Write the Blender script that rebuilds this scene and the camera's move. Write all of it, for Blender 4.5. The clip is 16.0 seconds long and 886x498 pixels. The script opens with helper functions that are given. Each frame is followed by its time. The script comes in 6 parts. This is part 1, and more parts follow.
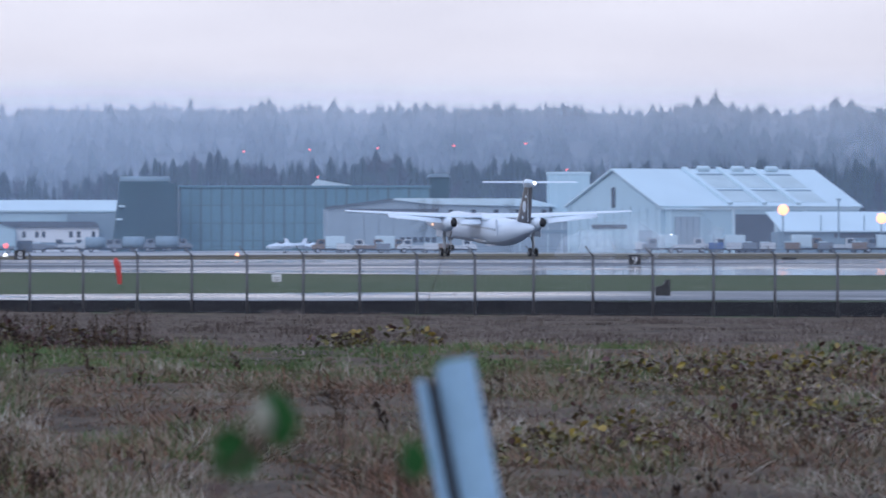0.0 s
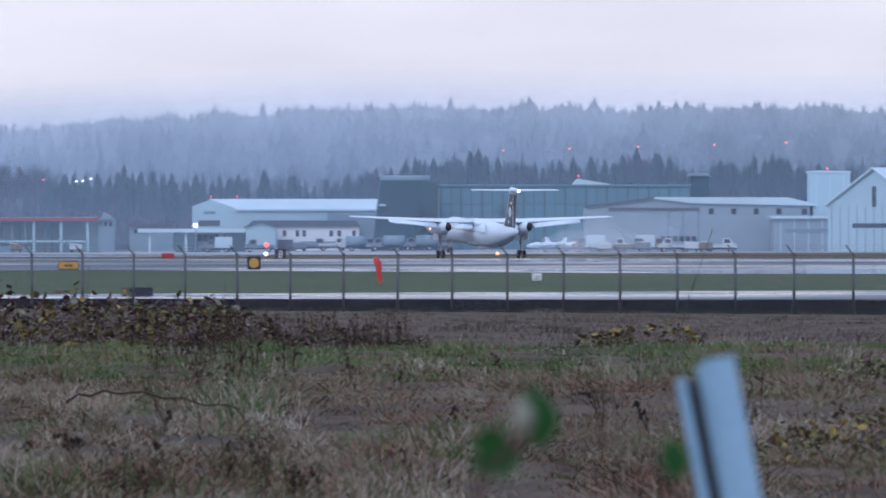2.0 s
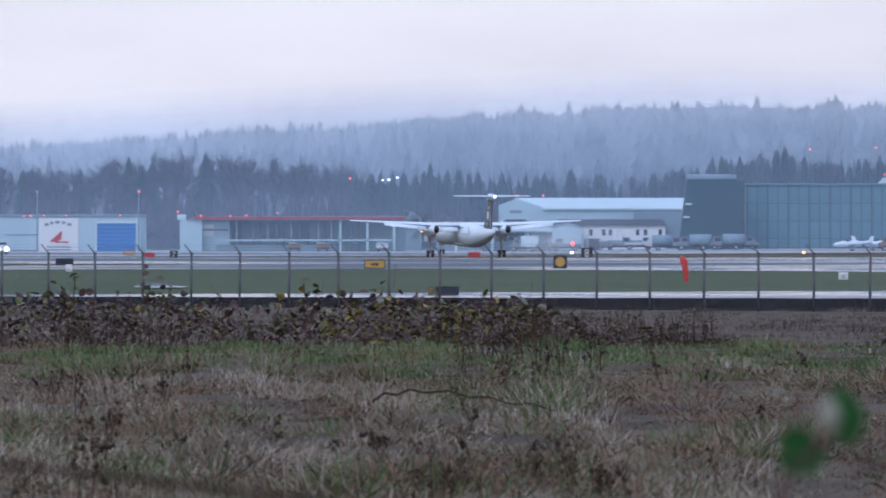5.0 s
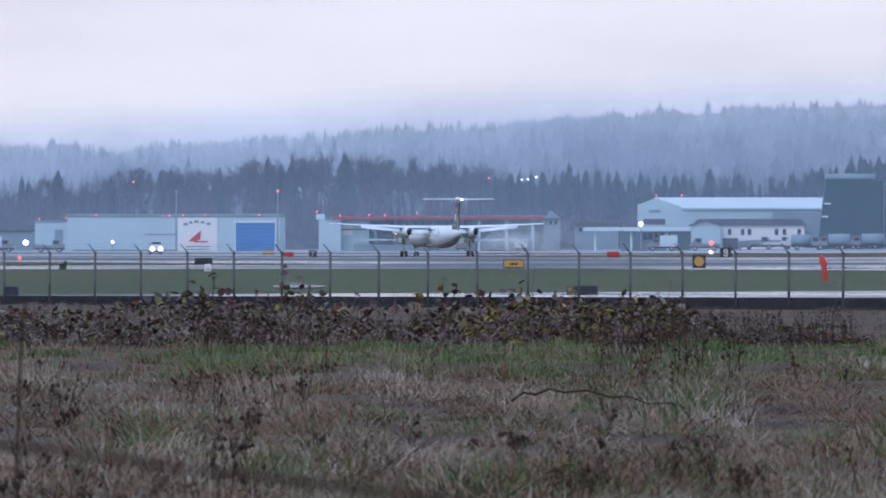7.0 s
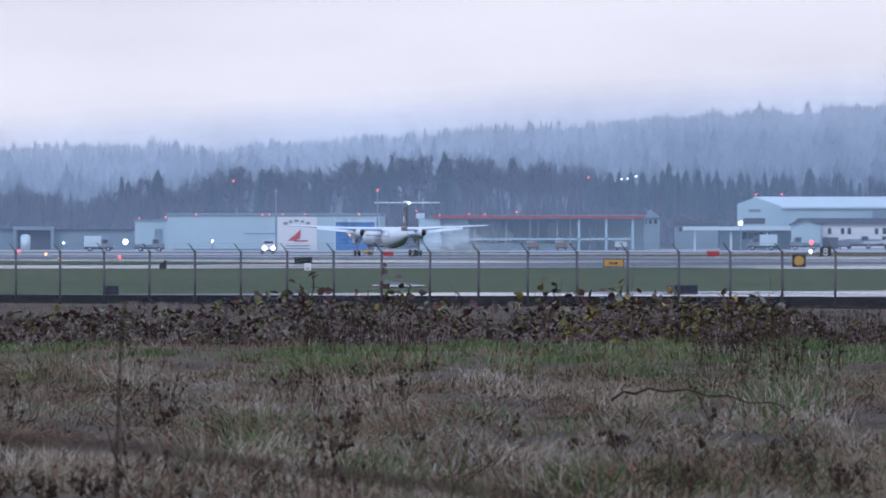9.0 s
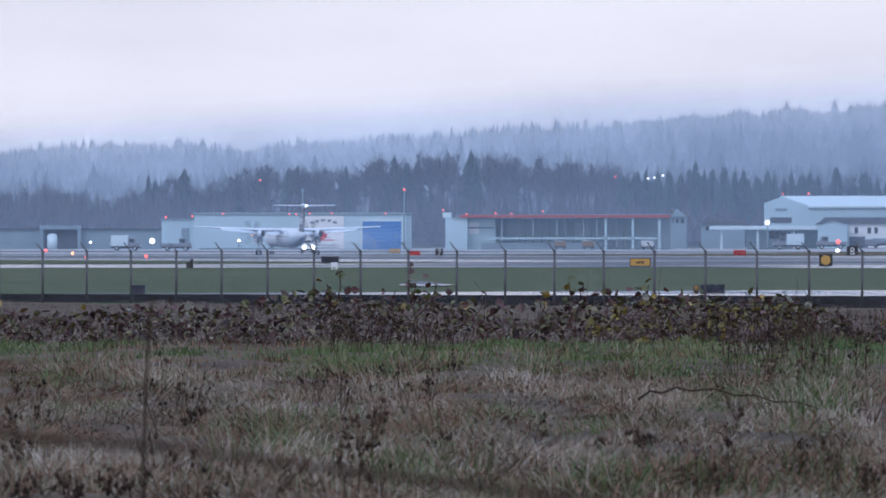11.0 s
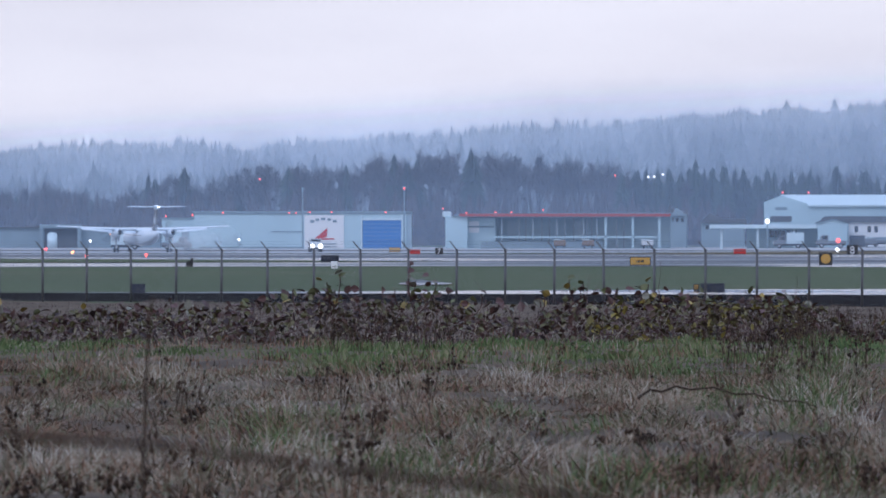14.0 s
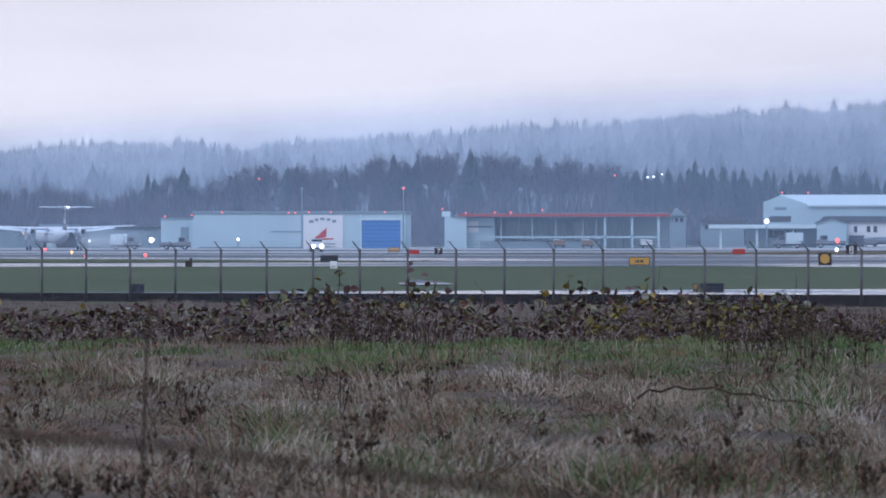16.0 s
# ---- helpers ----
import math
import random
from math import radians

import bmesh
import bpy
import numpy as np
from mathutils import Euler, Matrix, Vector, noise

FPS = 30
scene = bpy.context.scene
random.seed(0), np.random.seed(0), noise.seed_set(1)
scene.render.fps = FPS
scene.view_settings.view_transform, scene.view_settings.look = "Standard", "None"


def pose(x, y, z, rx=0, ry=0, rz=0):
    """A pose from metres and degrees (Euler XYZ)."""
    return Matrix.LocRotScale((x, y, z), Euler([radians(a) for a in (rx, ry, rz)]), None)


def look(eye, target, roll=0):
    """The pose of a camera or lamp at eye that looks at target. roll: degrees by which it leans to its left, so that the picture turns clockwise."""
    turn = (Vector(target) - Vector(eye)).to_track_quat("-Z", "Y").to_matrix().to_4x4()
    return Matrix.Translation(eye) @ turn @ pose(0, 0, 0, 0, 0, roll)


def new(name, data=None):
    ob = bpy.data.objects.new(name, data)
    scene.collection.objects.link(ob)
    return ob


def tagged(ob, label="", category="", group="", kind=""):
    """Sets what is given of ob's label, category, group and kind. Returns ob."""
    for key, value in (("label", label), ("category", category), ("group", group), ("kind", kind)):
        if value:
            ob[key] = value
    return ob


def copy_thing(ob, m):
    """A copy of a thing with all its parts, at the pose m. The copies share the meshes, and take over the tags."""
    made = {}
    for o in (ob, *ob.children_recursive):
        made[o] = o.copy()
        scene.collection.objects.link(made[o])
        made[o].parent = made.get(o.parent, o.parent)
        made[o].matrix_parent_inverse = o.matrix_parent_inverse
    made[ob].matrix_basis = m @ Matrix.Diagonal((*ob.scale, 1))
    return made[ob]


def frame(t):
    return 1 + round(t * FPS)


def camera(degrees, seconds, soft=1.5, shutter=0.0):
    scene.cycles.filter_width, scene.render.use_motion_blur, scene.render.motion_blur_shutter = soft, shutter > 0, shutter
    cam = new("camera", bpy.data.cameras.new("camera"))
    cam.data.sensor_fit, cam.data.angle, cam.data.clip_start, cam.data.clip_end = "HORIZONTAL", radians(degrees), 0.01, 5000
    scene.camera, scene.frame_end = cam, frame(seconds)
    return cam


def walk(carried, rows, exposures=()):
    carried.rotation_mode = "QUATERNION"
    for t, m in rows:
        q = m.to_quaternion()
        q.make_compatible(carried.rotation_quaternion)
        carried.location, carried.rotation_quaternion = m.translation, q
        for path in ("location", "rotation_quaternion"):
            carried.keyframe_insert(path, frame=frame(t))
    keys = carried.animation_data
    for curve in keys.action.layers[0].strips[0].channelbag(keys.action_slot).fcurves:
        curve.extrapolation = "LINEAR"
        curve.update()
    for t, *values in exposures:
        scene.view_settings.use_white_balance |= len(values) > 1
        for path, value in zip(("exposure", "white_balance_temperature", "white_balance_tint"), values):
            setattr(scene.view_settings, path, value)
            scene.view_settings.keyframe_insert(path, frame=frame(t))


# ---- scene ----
cam = camera(4.853, 16.0, soft=1.7, shutter=0.5)
cam.data.dof.use_dof = True
cam.data.dof.focus_distance = 250.0
cam.data.dof.aperture_fstop = 18.0
EYE = Vector((0.0, 0.0, 2.4))
# seconds, yaw, pitch of the tripod head
HEAD = [(0, -2.2801, 0.0133), (0.5, -1.9018, 0.0124), (1, -1.5361, 0.0102), (1.5, -1.1807, 0.0081), (2, -0.8535, 0.0074),
        (2.5, -0.5500, 0.0065), (3, -0.2561, 0.0046), (3.5, 0.0331, 0.0034), (4, 0.3128, 0.0031), (4.5, 0.5689, 0.0025),
        (5, 0.8250, 0.0015), (7.5, 1.7351, -0.0015), (8, 1.8820, -0.0025), (8.5, 2.0240, -0.0034), (9, 2.1329, -0.0050),
        (9.5, 2.2183, -0.0062), (12, 2.2835, -0.0124), (12.5, 2.2823, -0.0146), (13, 2.2804, -0.0155), (14, 2.2792, -0.0155),
        (15, 2.2773, -0.0155), (16, 2.2751, -0.0155)]
walk(cam, [(t, pose(*EYE, 90 + p, 0, y)) for t, y, p in HEAD], exposures=[(0, 0.0, 5500, 12), (16, 0.0, 5500, 12)])

# ---- sky and sun: a bright overcast winter afternoon ----
world = bpy.data.worlds.new("overcast_sky")
scene.world = world
world.use_nodes = True
wt = world.node_tree
wt.nodes.clear()


def wnode(kind, **inputs):
    n = wt.nodes.new(kind)
    for k, v in inputs.items():
        n.inputs[k].default_value = v
    return n


w_out = wnode("ShaderNodeOutputWorld")
w_bg = wnode("ShaderNodeBackground", Strength=1.0)
w_sky = wt.nodes.new("ShaderNodeTexSky")
w_sky.sky_type = "NISHITA"
w_sky.sun_disc = False
w_sky.sun_elevation, w_sky.sun_rotation = radians(14), radians(150)
w_dim = wnode("ShaderNodeMixRGB", Fac=1.0, Color2=(0.1, 0.1, 0.1, 1))
w_dim.blend_type = "MULTIPLY"
w_co = wt.nodes.new("ShaderNodeTexCoord")
w_map = wnode("ShaderNodeMapping", Scale=(14.0, 14.0, 60.0))
w_noise = wnode("ShaderNodeTexNoise", Scale=1.6, Detail=5.0, Roughness=0.5)
w_ramp = wt.nodes.new("ShaderNodeValToRGB")
w_ramp.color_ramp.elements[0].position, w_ramp.color_ramp.elements[0].color = 0.3, (0.84, 0.76, 0.757, 1)
w_ramp.color_ramp.elements[1].position, w_ramp.color_ramp.elements[1].color = 0.66, (0.97, 0.88, 0.86, 1)
w_sep = wt.nodes.new("ShaderNodeSeparateXYZ")
w_high = wt.nodes.new("ShaderNodeMapRange")
w_high.interpolation_type = "SMOOTHSTEP"
w_high.inputs["From Min"].default_value, w_high.inputs["From Max"].default_value = 0.05, 0.6
w_zen = wnode("ShaderNodeMixRGB", Color2=(0.66, 0.76, 0.95, 1))
wt.links.new(w_co.outputs["Generated"], w_sep.inputs[0])
wt.links.new(w_sep.outputs["Z"], w_high.inputs[0])
wt.links.new(w_high.outputs[0], w_zen.inputs[0])
wt.links.new(w_ramp.outputs[0], w_zen.inputs[1])
w_mix = wnode("ShaderNodeMixRGB", Fac=0.92)
wt.links.new(w_co.outputs["Generated"], w_map.inputs["Vector"])
wt.links.new(w_map.outputs[0], w_noise.inputs["Vector"])
wt.links.new(w_noise.outputs[0], w_ramp.inputs[0])
wt.links.new(w_sky.outputs[0], w_dim.inputs[1])
wt.links.new(w_dim.outputs[0], w_mix.inputs[1])
wt.links.new(w_zen.outputs[0], w_mix.inputs[2])
wt.links.new(w_mix.outputs[0], w_bg.inputs[0])
wt.links.new(w_bg.outputs[0], w_out.inputs[0])
sun = new("sun", bpy.data.lights.new("sun", "SUN"))
sun.data.energy, sun.data.angle, sun.data.color = 0.9, radians(25), (1.0, 0.94, 0.9)
sun.matrix_world = look((0, 0, 300), (120, 210, 80))


# ---- materials ----
def material(name, col, rough=0.7, metal=0.0, var=0.15, scale=3.0, bump=0.0, fine=40.0, spec=0.5, per_object=0.0, per_island=0.0, stretch=(1, 1, 1)):
    """A surface with variation at two scales; col is its base colour."""
    m = bpy.data.materials.new(name)
    m.use_nodes = True
    nt = m.node_tree
    b = nt.nodes["Principled BSDF"]
    b.inputs["Roughness"].default_value, b.inputs["Metallic"].default_value = rough, metal
    b.inputs["Specular IOR Level"].default_value = spec
    co = nt.nodes.new("ShaderNodeTexCoord")
    mp = nt.nodes.new("ShaderNodeMapping")
    mp.inputs["Scale"].default_value = stretch
    nt.links.new(co.outputs["Object"], mp.inputs[0])
    n1, n2 = nt.nodes.new("ShaderNodeTexNoise"), nt.nodes.new("ShaderNodeTexNoise")
    for n, s in ((n1, scale), (n2, fine)):
        n.inputs["Scale"].default_value = s
        n.inputs["Detail"].default_value = 4
        nt.links.new(mp.outputs[0], n.inputs["Vector"])
    add = nt.nodes.new("ShaderNodeMath")
    add.operation = "ADD"
    nt.links.new(n1.outputs[0], add.inputs[0])
    nt.links.new(n2.outputs[0], add.inputs[1])
    last = add
    if per_object or per_island:
        src = nt.nodes.new("ShaderNodeObjectInfo" if per_object else "ShaderNodeNewGeometry")
        amount = per_object or per_island
        mul = nt.nodes.new("ShaderNodeMath")
        mul.operation = "MULTIPLY_ADD"
        mul.inputs[1].default_value, mul.inputs[2].default_value = amount * 2, -amount
        nt.links.new(src.outputs["Random" if per_object else "Random Per Island"], mul.inputs[0])
        plus = nt.nodes.new("ShaderNodeMath")
        nt.links.new(add.outputs[0], plus.inputs[0])
        nt.links.new(mul.outputs[0], plus.inputs[1])
        last = plus
    ramp = nt.nodes.new("ShaderNodeMapRange")
    ramp.inputs["From Min"].default_value, ramp.inputs["From Max"].default_value = 0.6, 1.4
    ramp.inputs["To Min"].default_value, ramp.inputs["To Max"].default_value = 1 - var, 1 + var
    ramp.clamp = False
    nt.links.new(last.outputs[0], ramp.inputs[0])
    tint = nt.nodes.new("ShaderNodeMixRGB")
    tint.blend_type, tint.inputs[0].default_value = "MULTIPLY", 1.0
    tint.inputs[1].default_value = (*col, 1)
    nt.links.new(ramp.outputs[0], tint.inputs[2])
    nt.links.new(tint.outputs[0], b.inputs["Base Color"])
    if bump:
        bp = nt.nodes.new("ShaderNodeBump")
        bp.inputs["Strength"].default_value, bp.inputs["Distance"].default_value = bump, 0.02
        nt.links.new(n2.outputs[0], bp.inputs["Height"])
        nt.links.new(bp.outputs[0], b.inputs["Normal"])
    return m


def patched(name, cols, scale=0.1, rough=0.9, fine=6.0, spec=0.2, stretch=(1, 1, 1), per_island=0.0, lo=0.35, hi=0.65):
    """A surface that drifts between several natural colours, as dry grass and soil do."""
    m = bpy.data.materials.new(name)
    m.use_nodes = True
    nt = m.node_tree
    b = nt.nodes["Principled BSDF"]
    b.inputs["Roughness"].default_value, b.inputs["Specular IOR Level"].default_value = rough, spec
    co, mp = nt.nodes.new("ShaderNodeTexCoord"), nt.nodes.new("ShaderNodeMapping")
    mp.inputs["Scale"].default_value = stretch
    nt.links.new(co.outputs["Object"], mp.inputs[0])
    n1, n2 = nt.nodes.new("ShaderNodeTexNoise"), nt.nodes.new("ShaderNodeTexNoise")
    for n, s in ((n1, scale), (n2, fine)):
        n.inputs["Scale"].default_value, n.inputs["Detail"].default_value = s, 5
        nt.links.new(mp.outputs[0], n.inputs["Vector"])
    mixf = nt.nodes.new("ShaderNodeMath")
    mixf.operation = "MULTIPLY_ADD"
    mixf.inputs[1].default_value = 0.35
    nt.links.new(n2.outputs[0], mixf.inputs[0])
    half = nt.nodes.new("ShaderNodeMath")
    half.operation = "MULTIPLY"
    half.inputs[1].default_value = 0.65
    nt.links.new(n1.outputs[0], half.inputs[0])
    nt.links.new(half.outputs[0], mixf.inputs[2])
    last = mixf
    if per_island:
        g = nt.nodes.new("ShaderNodeNewGeometry")
        mul = nt.nodes.new("ShaderNodeMath")
        mul.operation = "MULTIPLY_ADD"
        mul.inputs[1].default_value, mul.inputs[2].default_value = per_island * 2, -per_island
        nt.links.new(g.outputs["Random Per Island"], mul.inputs[0])
        plus = nt.nodes.new("ShaderNodeMath")
        nt.links.new(mixf.outputs[0], plus.inputs[0])
        nt.links.new(mul.outputs[0], plus.inputs[1])
        last = plus
    r = nt.nodes.new("ShaderNodeValToRGB")
    els = r.color_ramp.elements
    while len(els) < len(cols):
        els.new(0.5)
    for i, c in enumerate(cols):
        els[i].position = lo + (hi - lo) * i / (len(cols) - 1)
        els[i].color = (*c, 1)
    nt.links.new(last.outputs[0], r.inputs[0])
    nt.links.new(r.outputs[0], b.inputs["Base Color"])
    return m


def glowing(name, col, strength):
    m = bpy.data.materials.new(name)
    m.use_nodes = True
    b = m.node_tree.nodes["Principled BSDF"]
    b.inputs["Base Color"].default_value = (*col, 1)
    b.inputs["Emission Color"].default_value = (*col, 1)
    b.inputs["Emission Strength"].default_value = strength
    return m


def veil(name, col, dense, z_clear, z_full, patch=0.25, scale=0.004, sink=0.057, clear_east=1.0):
    """A film whose colour paints haze and spray, thinner towards z_clear and thickest at z_full, torn by soft noise."""
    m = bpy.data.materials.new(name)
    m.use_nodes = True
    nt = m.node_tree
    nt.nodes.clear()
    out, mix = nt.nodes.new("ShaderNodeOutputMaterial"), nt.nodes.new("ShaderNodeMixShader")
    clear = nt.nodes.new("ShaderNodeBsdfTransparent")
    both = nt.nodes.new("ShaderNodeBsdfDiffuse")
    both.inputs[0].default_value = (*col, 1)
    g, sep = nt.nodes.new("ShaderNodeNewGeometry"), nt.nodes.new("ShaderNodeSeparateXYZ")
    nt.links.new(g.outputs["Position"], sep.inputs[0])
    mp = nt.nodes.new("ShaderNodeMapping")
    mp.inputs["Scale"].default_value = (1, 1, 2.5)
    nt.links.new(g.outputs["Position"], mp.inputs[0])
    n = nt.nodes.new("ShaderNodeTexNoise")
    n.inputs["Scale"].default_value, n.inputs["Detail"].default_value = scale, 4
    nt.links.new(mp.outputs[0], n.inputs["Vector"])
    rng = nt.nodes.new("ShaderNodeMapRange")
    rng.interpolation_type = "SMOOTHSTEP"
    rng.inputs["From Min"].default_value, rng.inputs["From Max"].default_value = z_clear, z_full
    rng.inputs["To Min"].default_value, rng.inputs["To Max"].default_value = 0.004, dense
    # the film's top drops with the ridge towards the west, off the sky
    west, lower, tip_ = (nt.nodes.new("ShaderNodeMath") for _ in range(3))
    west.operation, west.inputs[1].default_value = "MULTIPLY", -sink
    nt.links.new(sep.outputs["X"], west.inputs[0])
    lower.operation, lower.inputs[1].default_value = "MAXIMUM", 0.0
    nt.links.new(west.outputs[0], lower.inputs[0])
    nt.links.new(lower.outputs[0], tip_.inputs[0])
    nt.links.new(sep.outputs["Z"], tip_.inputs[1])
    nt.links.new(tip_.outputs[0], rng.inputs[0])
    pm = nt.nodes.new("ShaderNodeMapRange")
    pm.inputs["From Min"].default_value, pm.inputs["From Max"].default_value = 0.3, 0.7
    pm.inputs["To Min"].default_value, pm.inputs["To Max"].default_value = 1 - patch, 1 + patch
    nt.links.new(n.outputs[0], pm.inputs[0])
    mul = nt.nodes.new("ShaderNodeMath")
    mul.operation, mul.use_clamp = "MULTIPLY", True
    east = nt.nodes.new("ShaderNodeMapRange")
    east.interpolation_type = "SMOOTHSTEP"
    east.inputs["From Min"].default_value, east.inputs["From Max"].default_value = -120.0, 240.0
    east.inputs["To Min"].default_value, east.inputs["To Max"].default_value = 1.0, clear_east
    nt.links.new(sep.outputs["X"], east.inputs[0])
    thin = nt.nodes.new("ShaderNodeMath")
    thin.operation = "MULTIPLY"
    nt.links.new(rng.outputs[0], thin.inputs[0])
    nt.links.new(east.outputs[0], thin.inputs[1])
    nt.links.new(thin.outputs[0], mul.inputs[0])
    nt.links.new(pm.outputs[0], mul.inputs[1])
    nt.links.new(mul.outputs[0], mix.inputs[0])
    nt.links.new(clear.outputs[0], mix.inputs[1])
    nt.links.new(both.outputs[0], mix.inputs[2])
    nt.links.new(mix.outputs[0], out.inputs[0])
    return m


def wet_paving(name, col, lo, hi):
    """Rain-wet concrete: patches of standing water are glossier."""
    mt = material(name, col, rough=0.5, var=0.3, scale=0.02, fine=0.5, spec=0.3, stretch=(1, 0.25, 1))
    nt = mt.node_tree
    co, mp, n, r = (nt.nodes.new("ShaderNode" + k) for k in ("TexCoord", "Mapping", "TexNoise", "MapRange"))
    mp.inputs["Scale"].default_value = (0.008, 0.0075, 1)
    n.inputs["Scale"].default_value, n.inputs["Detail"].default_value = 1.6, 7
    r.inputs["From Min"].default_value, r.inputs["From Max"].default_value = 0.42, 0.6
    r.inputs["To Min"].default_value, r.inputs["To Max"].default_value = hi, lo
    nt.links.new(co.outputs["Object"], mp.inputs[0])
    nt.links.new(mp.outputs[0], n.inputs["Vector"])
    nt.links.new(n.outputs[0], r.inputs[0])
    nt.links.new(r.outputs[0], nt.nodes["Principled BSDF"].inputs["Roughness"])
    return mt


M_WET = wet_paving("wet_concrete", (0.1, 0.115, 0.14), 0.05, 0.95)
M_FIELD = patched("field_soil", [(0.03, 0.022, 0.015), (0.075, 0.052, 0.034), (0.11, 0.08, 0.055)], 1.2, fine=9.0, stretch=(1, 0.15, 1))
M_TURF = patched("airfield_turf", [(0.035, 0.055, 0.022), (0.05, 0.075, 0.03), (0.075, 0.08, 0.04)], 0.02, fine=0.4)
M_DRYTURF = patched("dry_turf", [(0.08, 0.07, 0.045), (0.11, 0.09, 0.055), (0.10, 0.10, 0.05)], 0.02, fine=0.4)
M_APRON = material("apron_concrete", (0.3, 0.3, 0.3), rough=0.6, var=0.25, scale=0.03, fine=0.5, stretch=(1, 0.3, 1))
M_BITUMEN = material("dark_bitumen", (0.016, 0.016, 0.02), rough=0.95, var=0.3, scale=0.5, fine=6, spec=0.1)
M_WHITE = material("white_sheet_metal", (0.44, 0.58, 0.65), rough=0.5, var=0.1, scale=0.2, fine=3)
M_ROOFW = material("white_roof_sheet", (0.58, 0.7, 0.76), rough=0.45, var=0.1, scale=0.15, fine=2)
M_BEIGE = material("pale_grey_cladding", (0.3, 0.36, 0.41), rough=0.6, var=0.1, scale=0.3, fine=3)
M_TEAL = material("grey_green_cladding", (0.12, 0.22, 0.27), rough=0.55, var=0.12, scale=0.3, fine=3, per_object=0.15)
M_TEALD = material("dark_green_rib", (0.09, 0.13, 0.15), rough=0.6, var=0.12)
M_DARK = material("dark_grey_cladding", (0.04, 0.08, 0.095), rough=0.7, var=0.2, scale=0.3, fine=2)
# Near-black stands for the shade inside openings; also used on seams and lids.
M_SHADE = material("opening_shade_and_trim", (0.03, 0.033, 0.04), rough=0.8, var=0.2)
M_BLUE = material("blue_hangar_door", (0.05, 0.19, 0.5), rough=0.5, var=0.1, scale=0.4, per_object=0.12)
M_REDRF = material("red_roof_edge", (0.36, 0.07, 0.07), rough=0.6, var=0.15)
M_STEEL = material("galvanised_steel", (0.42, 0.44, 0.46), rough=0.45, metal=0.6, var=0.15, scale=1, fine=12)
M_FENCE = material("weathered_fence_steel", (0.10, 0.10, 0.11), rough=0.6, metal=0.3, var=0.25, scale=2, fine=15)
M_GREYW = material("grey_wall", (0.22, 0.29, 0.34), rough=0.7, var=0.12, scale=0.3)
# Slate grey; it also paints the shade inside open bays.
M_SLATE = material("slate_and_bay_shade", (0.1, 0.11, 0.13), rough=0.7, var=0.15, scale=0.4)
M_ORANGE = material("orange_marker_cloth", (0.58, 0.045, 0.04), rough=0.6, var=0.15, scale=3)
M_YELLOW = material("yellow_sign_face", (0.52, 0.3, 0.06), rough=0.5, var=0.1, scale=3)
M_BLACK = material("black_paint", (0.02, 0.02, 0.024), rough=0.5, var=0.2)
M_SIGNW = material("white_sign_paint", (0.75, 0.76, 0.78), rough=0.5, var=0.06)
M_RED = material("red_paint", (0.5, 0.03, 0.03), rough=0.5, var=0.1)
M_GLASS = material("dark_window_glass", (0.03, 0.04, 0.055), rough=0.12, var=0.1, spec=0.6)
M_RUBBER = material("tyre_rubber", (0.02, 0.02, 0.02), rough=0.85, var=0.2)
M_BARK = material("bark", (0.06, 0.048, 0.042), rough=0.95, var=0.3, scale=2)
M_TWIG = material("bare_twigs", (0.05, 0.038, 0.04), rough=0.95, var=0.3, scale=0.3, per_object=0.4)
M_FIR = material("fir_needles", (0.022, 0.04, 0.026), rough=0.9, var=0.35, scale=0.3, fine=3, per_object=0.5)
M_WOODS = material("far_fir_woods", (0.02, 0.036, 0.028), rough=0.95, var=0.4, scale=0.02, fine=0.2, per_island=0.5)
L_RED = glowing("red_lamp_glow", (1.0, 0.12, 0.1), 2.2)
L_WHITE = glowing("white_lamp_glow", (1.0, 0.93, 0.82), 4.0)
L_AMBER = glowing("amber_lamp_glow", (1.0, 0.4, 0.17), 2.4)


# ---- building blocks ----
def thing(name, label, category, group="", kind="", at=(0, 0, 0)):
    ob = new(name)
    ob.location = at
    return tagged(ob, label, category, group, kind)


def mesh_of(bm, name, mat, smooth=False):
    me = bpy.data.meshes.new(name)
    bm.to_mesh(me)
    bm.free()
    if mat:
        me.materials.append(mat)
    if smooth:
        me.polygons.foreach_set("use_smooth", [True] * len(me.polygons))
    return me


def part(name, bm, mat, parent=None, label="", smooth=False):
    ob = new(name, mesh_of(bm, name, mat, smooth))
    if parent:
        ob.parent = parent
    return tagged(ob, label)


def box(bm, x0, x1, y0, y1, z0, z1, bevel=0.0):
    r = bmesh.ops.create_cube(bm, size=1.0, matrix=Matrix.LocRotScale(((x0 + x1) / 2, (y0 + y1) / 2, (z0 + z1) / 2), None,
                                                                      (abs(x1 - x0), abs(y1 - y0), abs(z1 - z0))))
    if bevel:
        es = {e for v in r["verts"] for e in v.link_edges}
        bmesh.ops.bevel(bm, geom=list(es), offset=bevel, segments=1, affect="EDGES")
    return bm


def boxed(*a, bevel=0.0):
    return box(bmesh.new(), *a, bevel=bevel)


def rod(bm, p, q, r0, r1=None, seg=8, caps=True):
    p, q = Vector(p), Vector(q)
    d = q - p
    m = Matrix.Translation((p + q) / 2) @ d.to_track_quat("Z", "Y").to_matrix().to_4x4()
    bmesh.ops.create_cone(bm, cap_ends=caps, segments=seg, radius1=r0, radius2=r0 if r1 is None else r1, depth=d.length, matrix=m)
    return bm


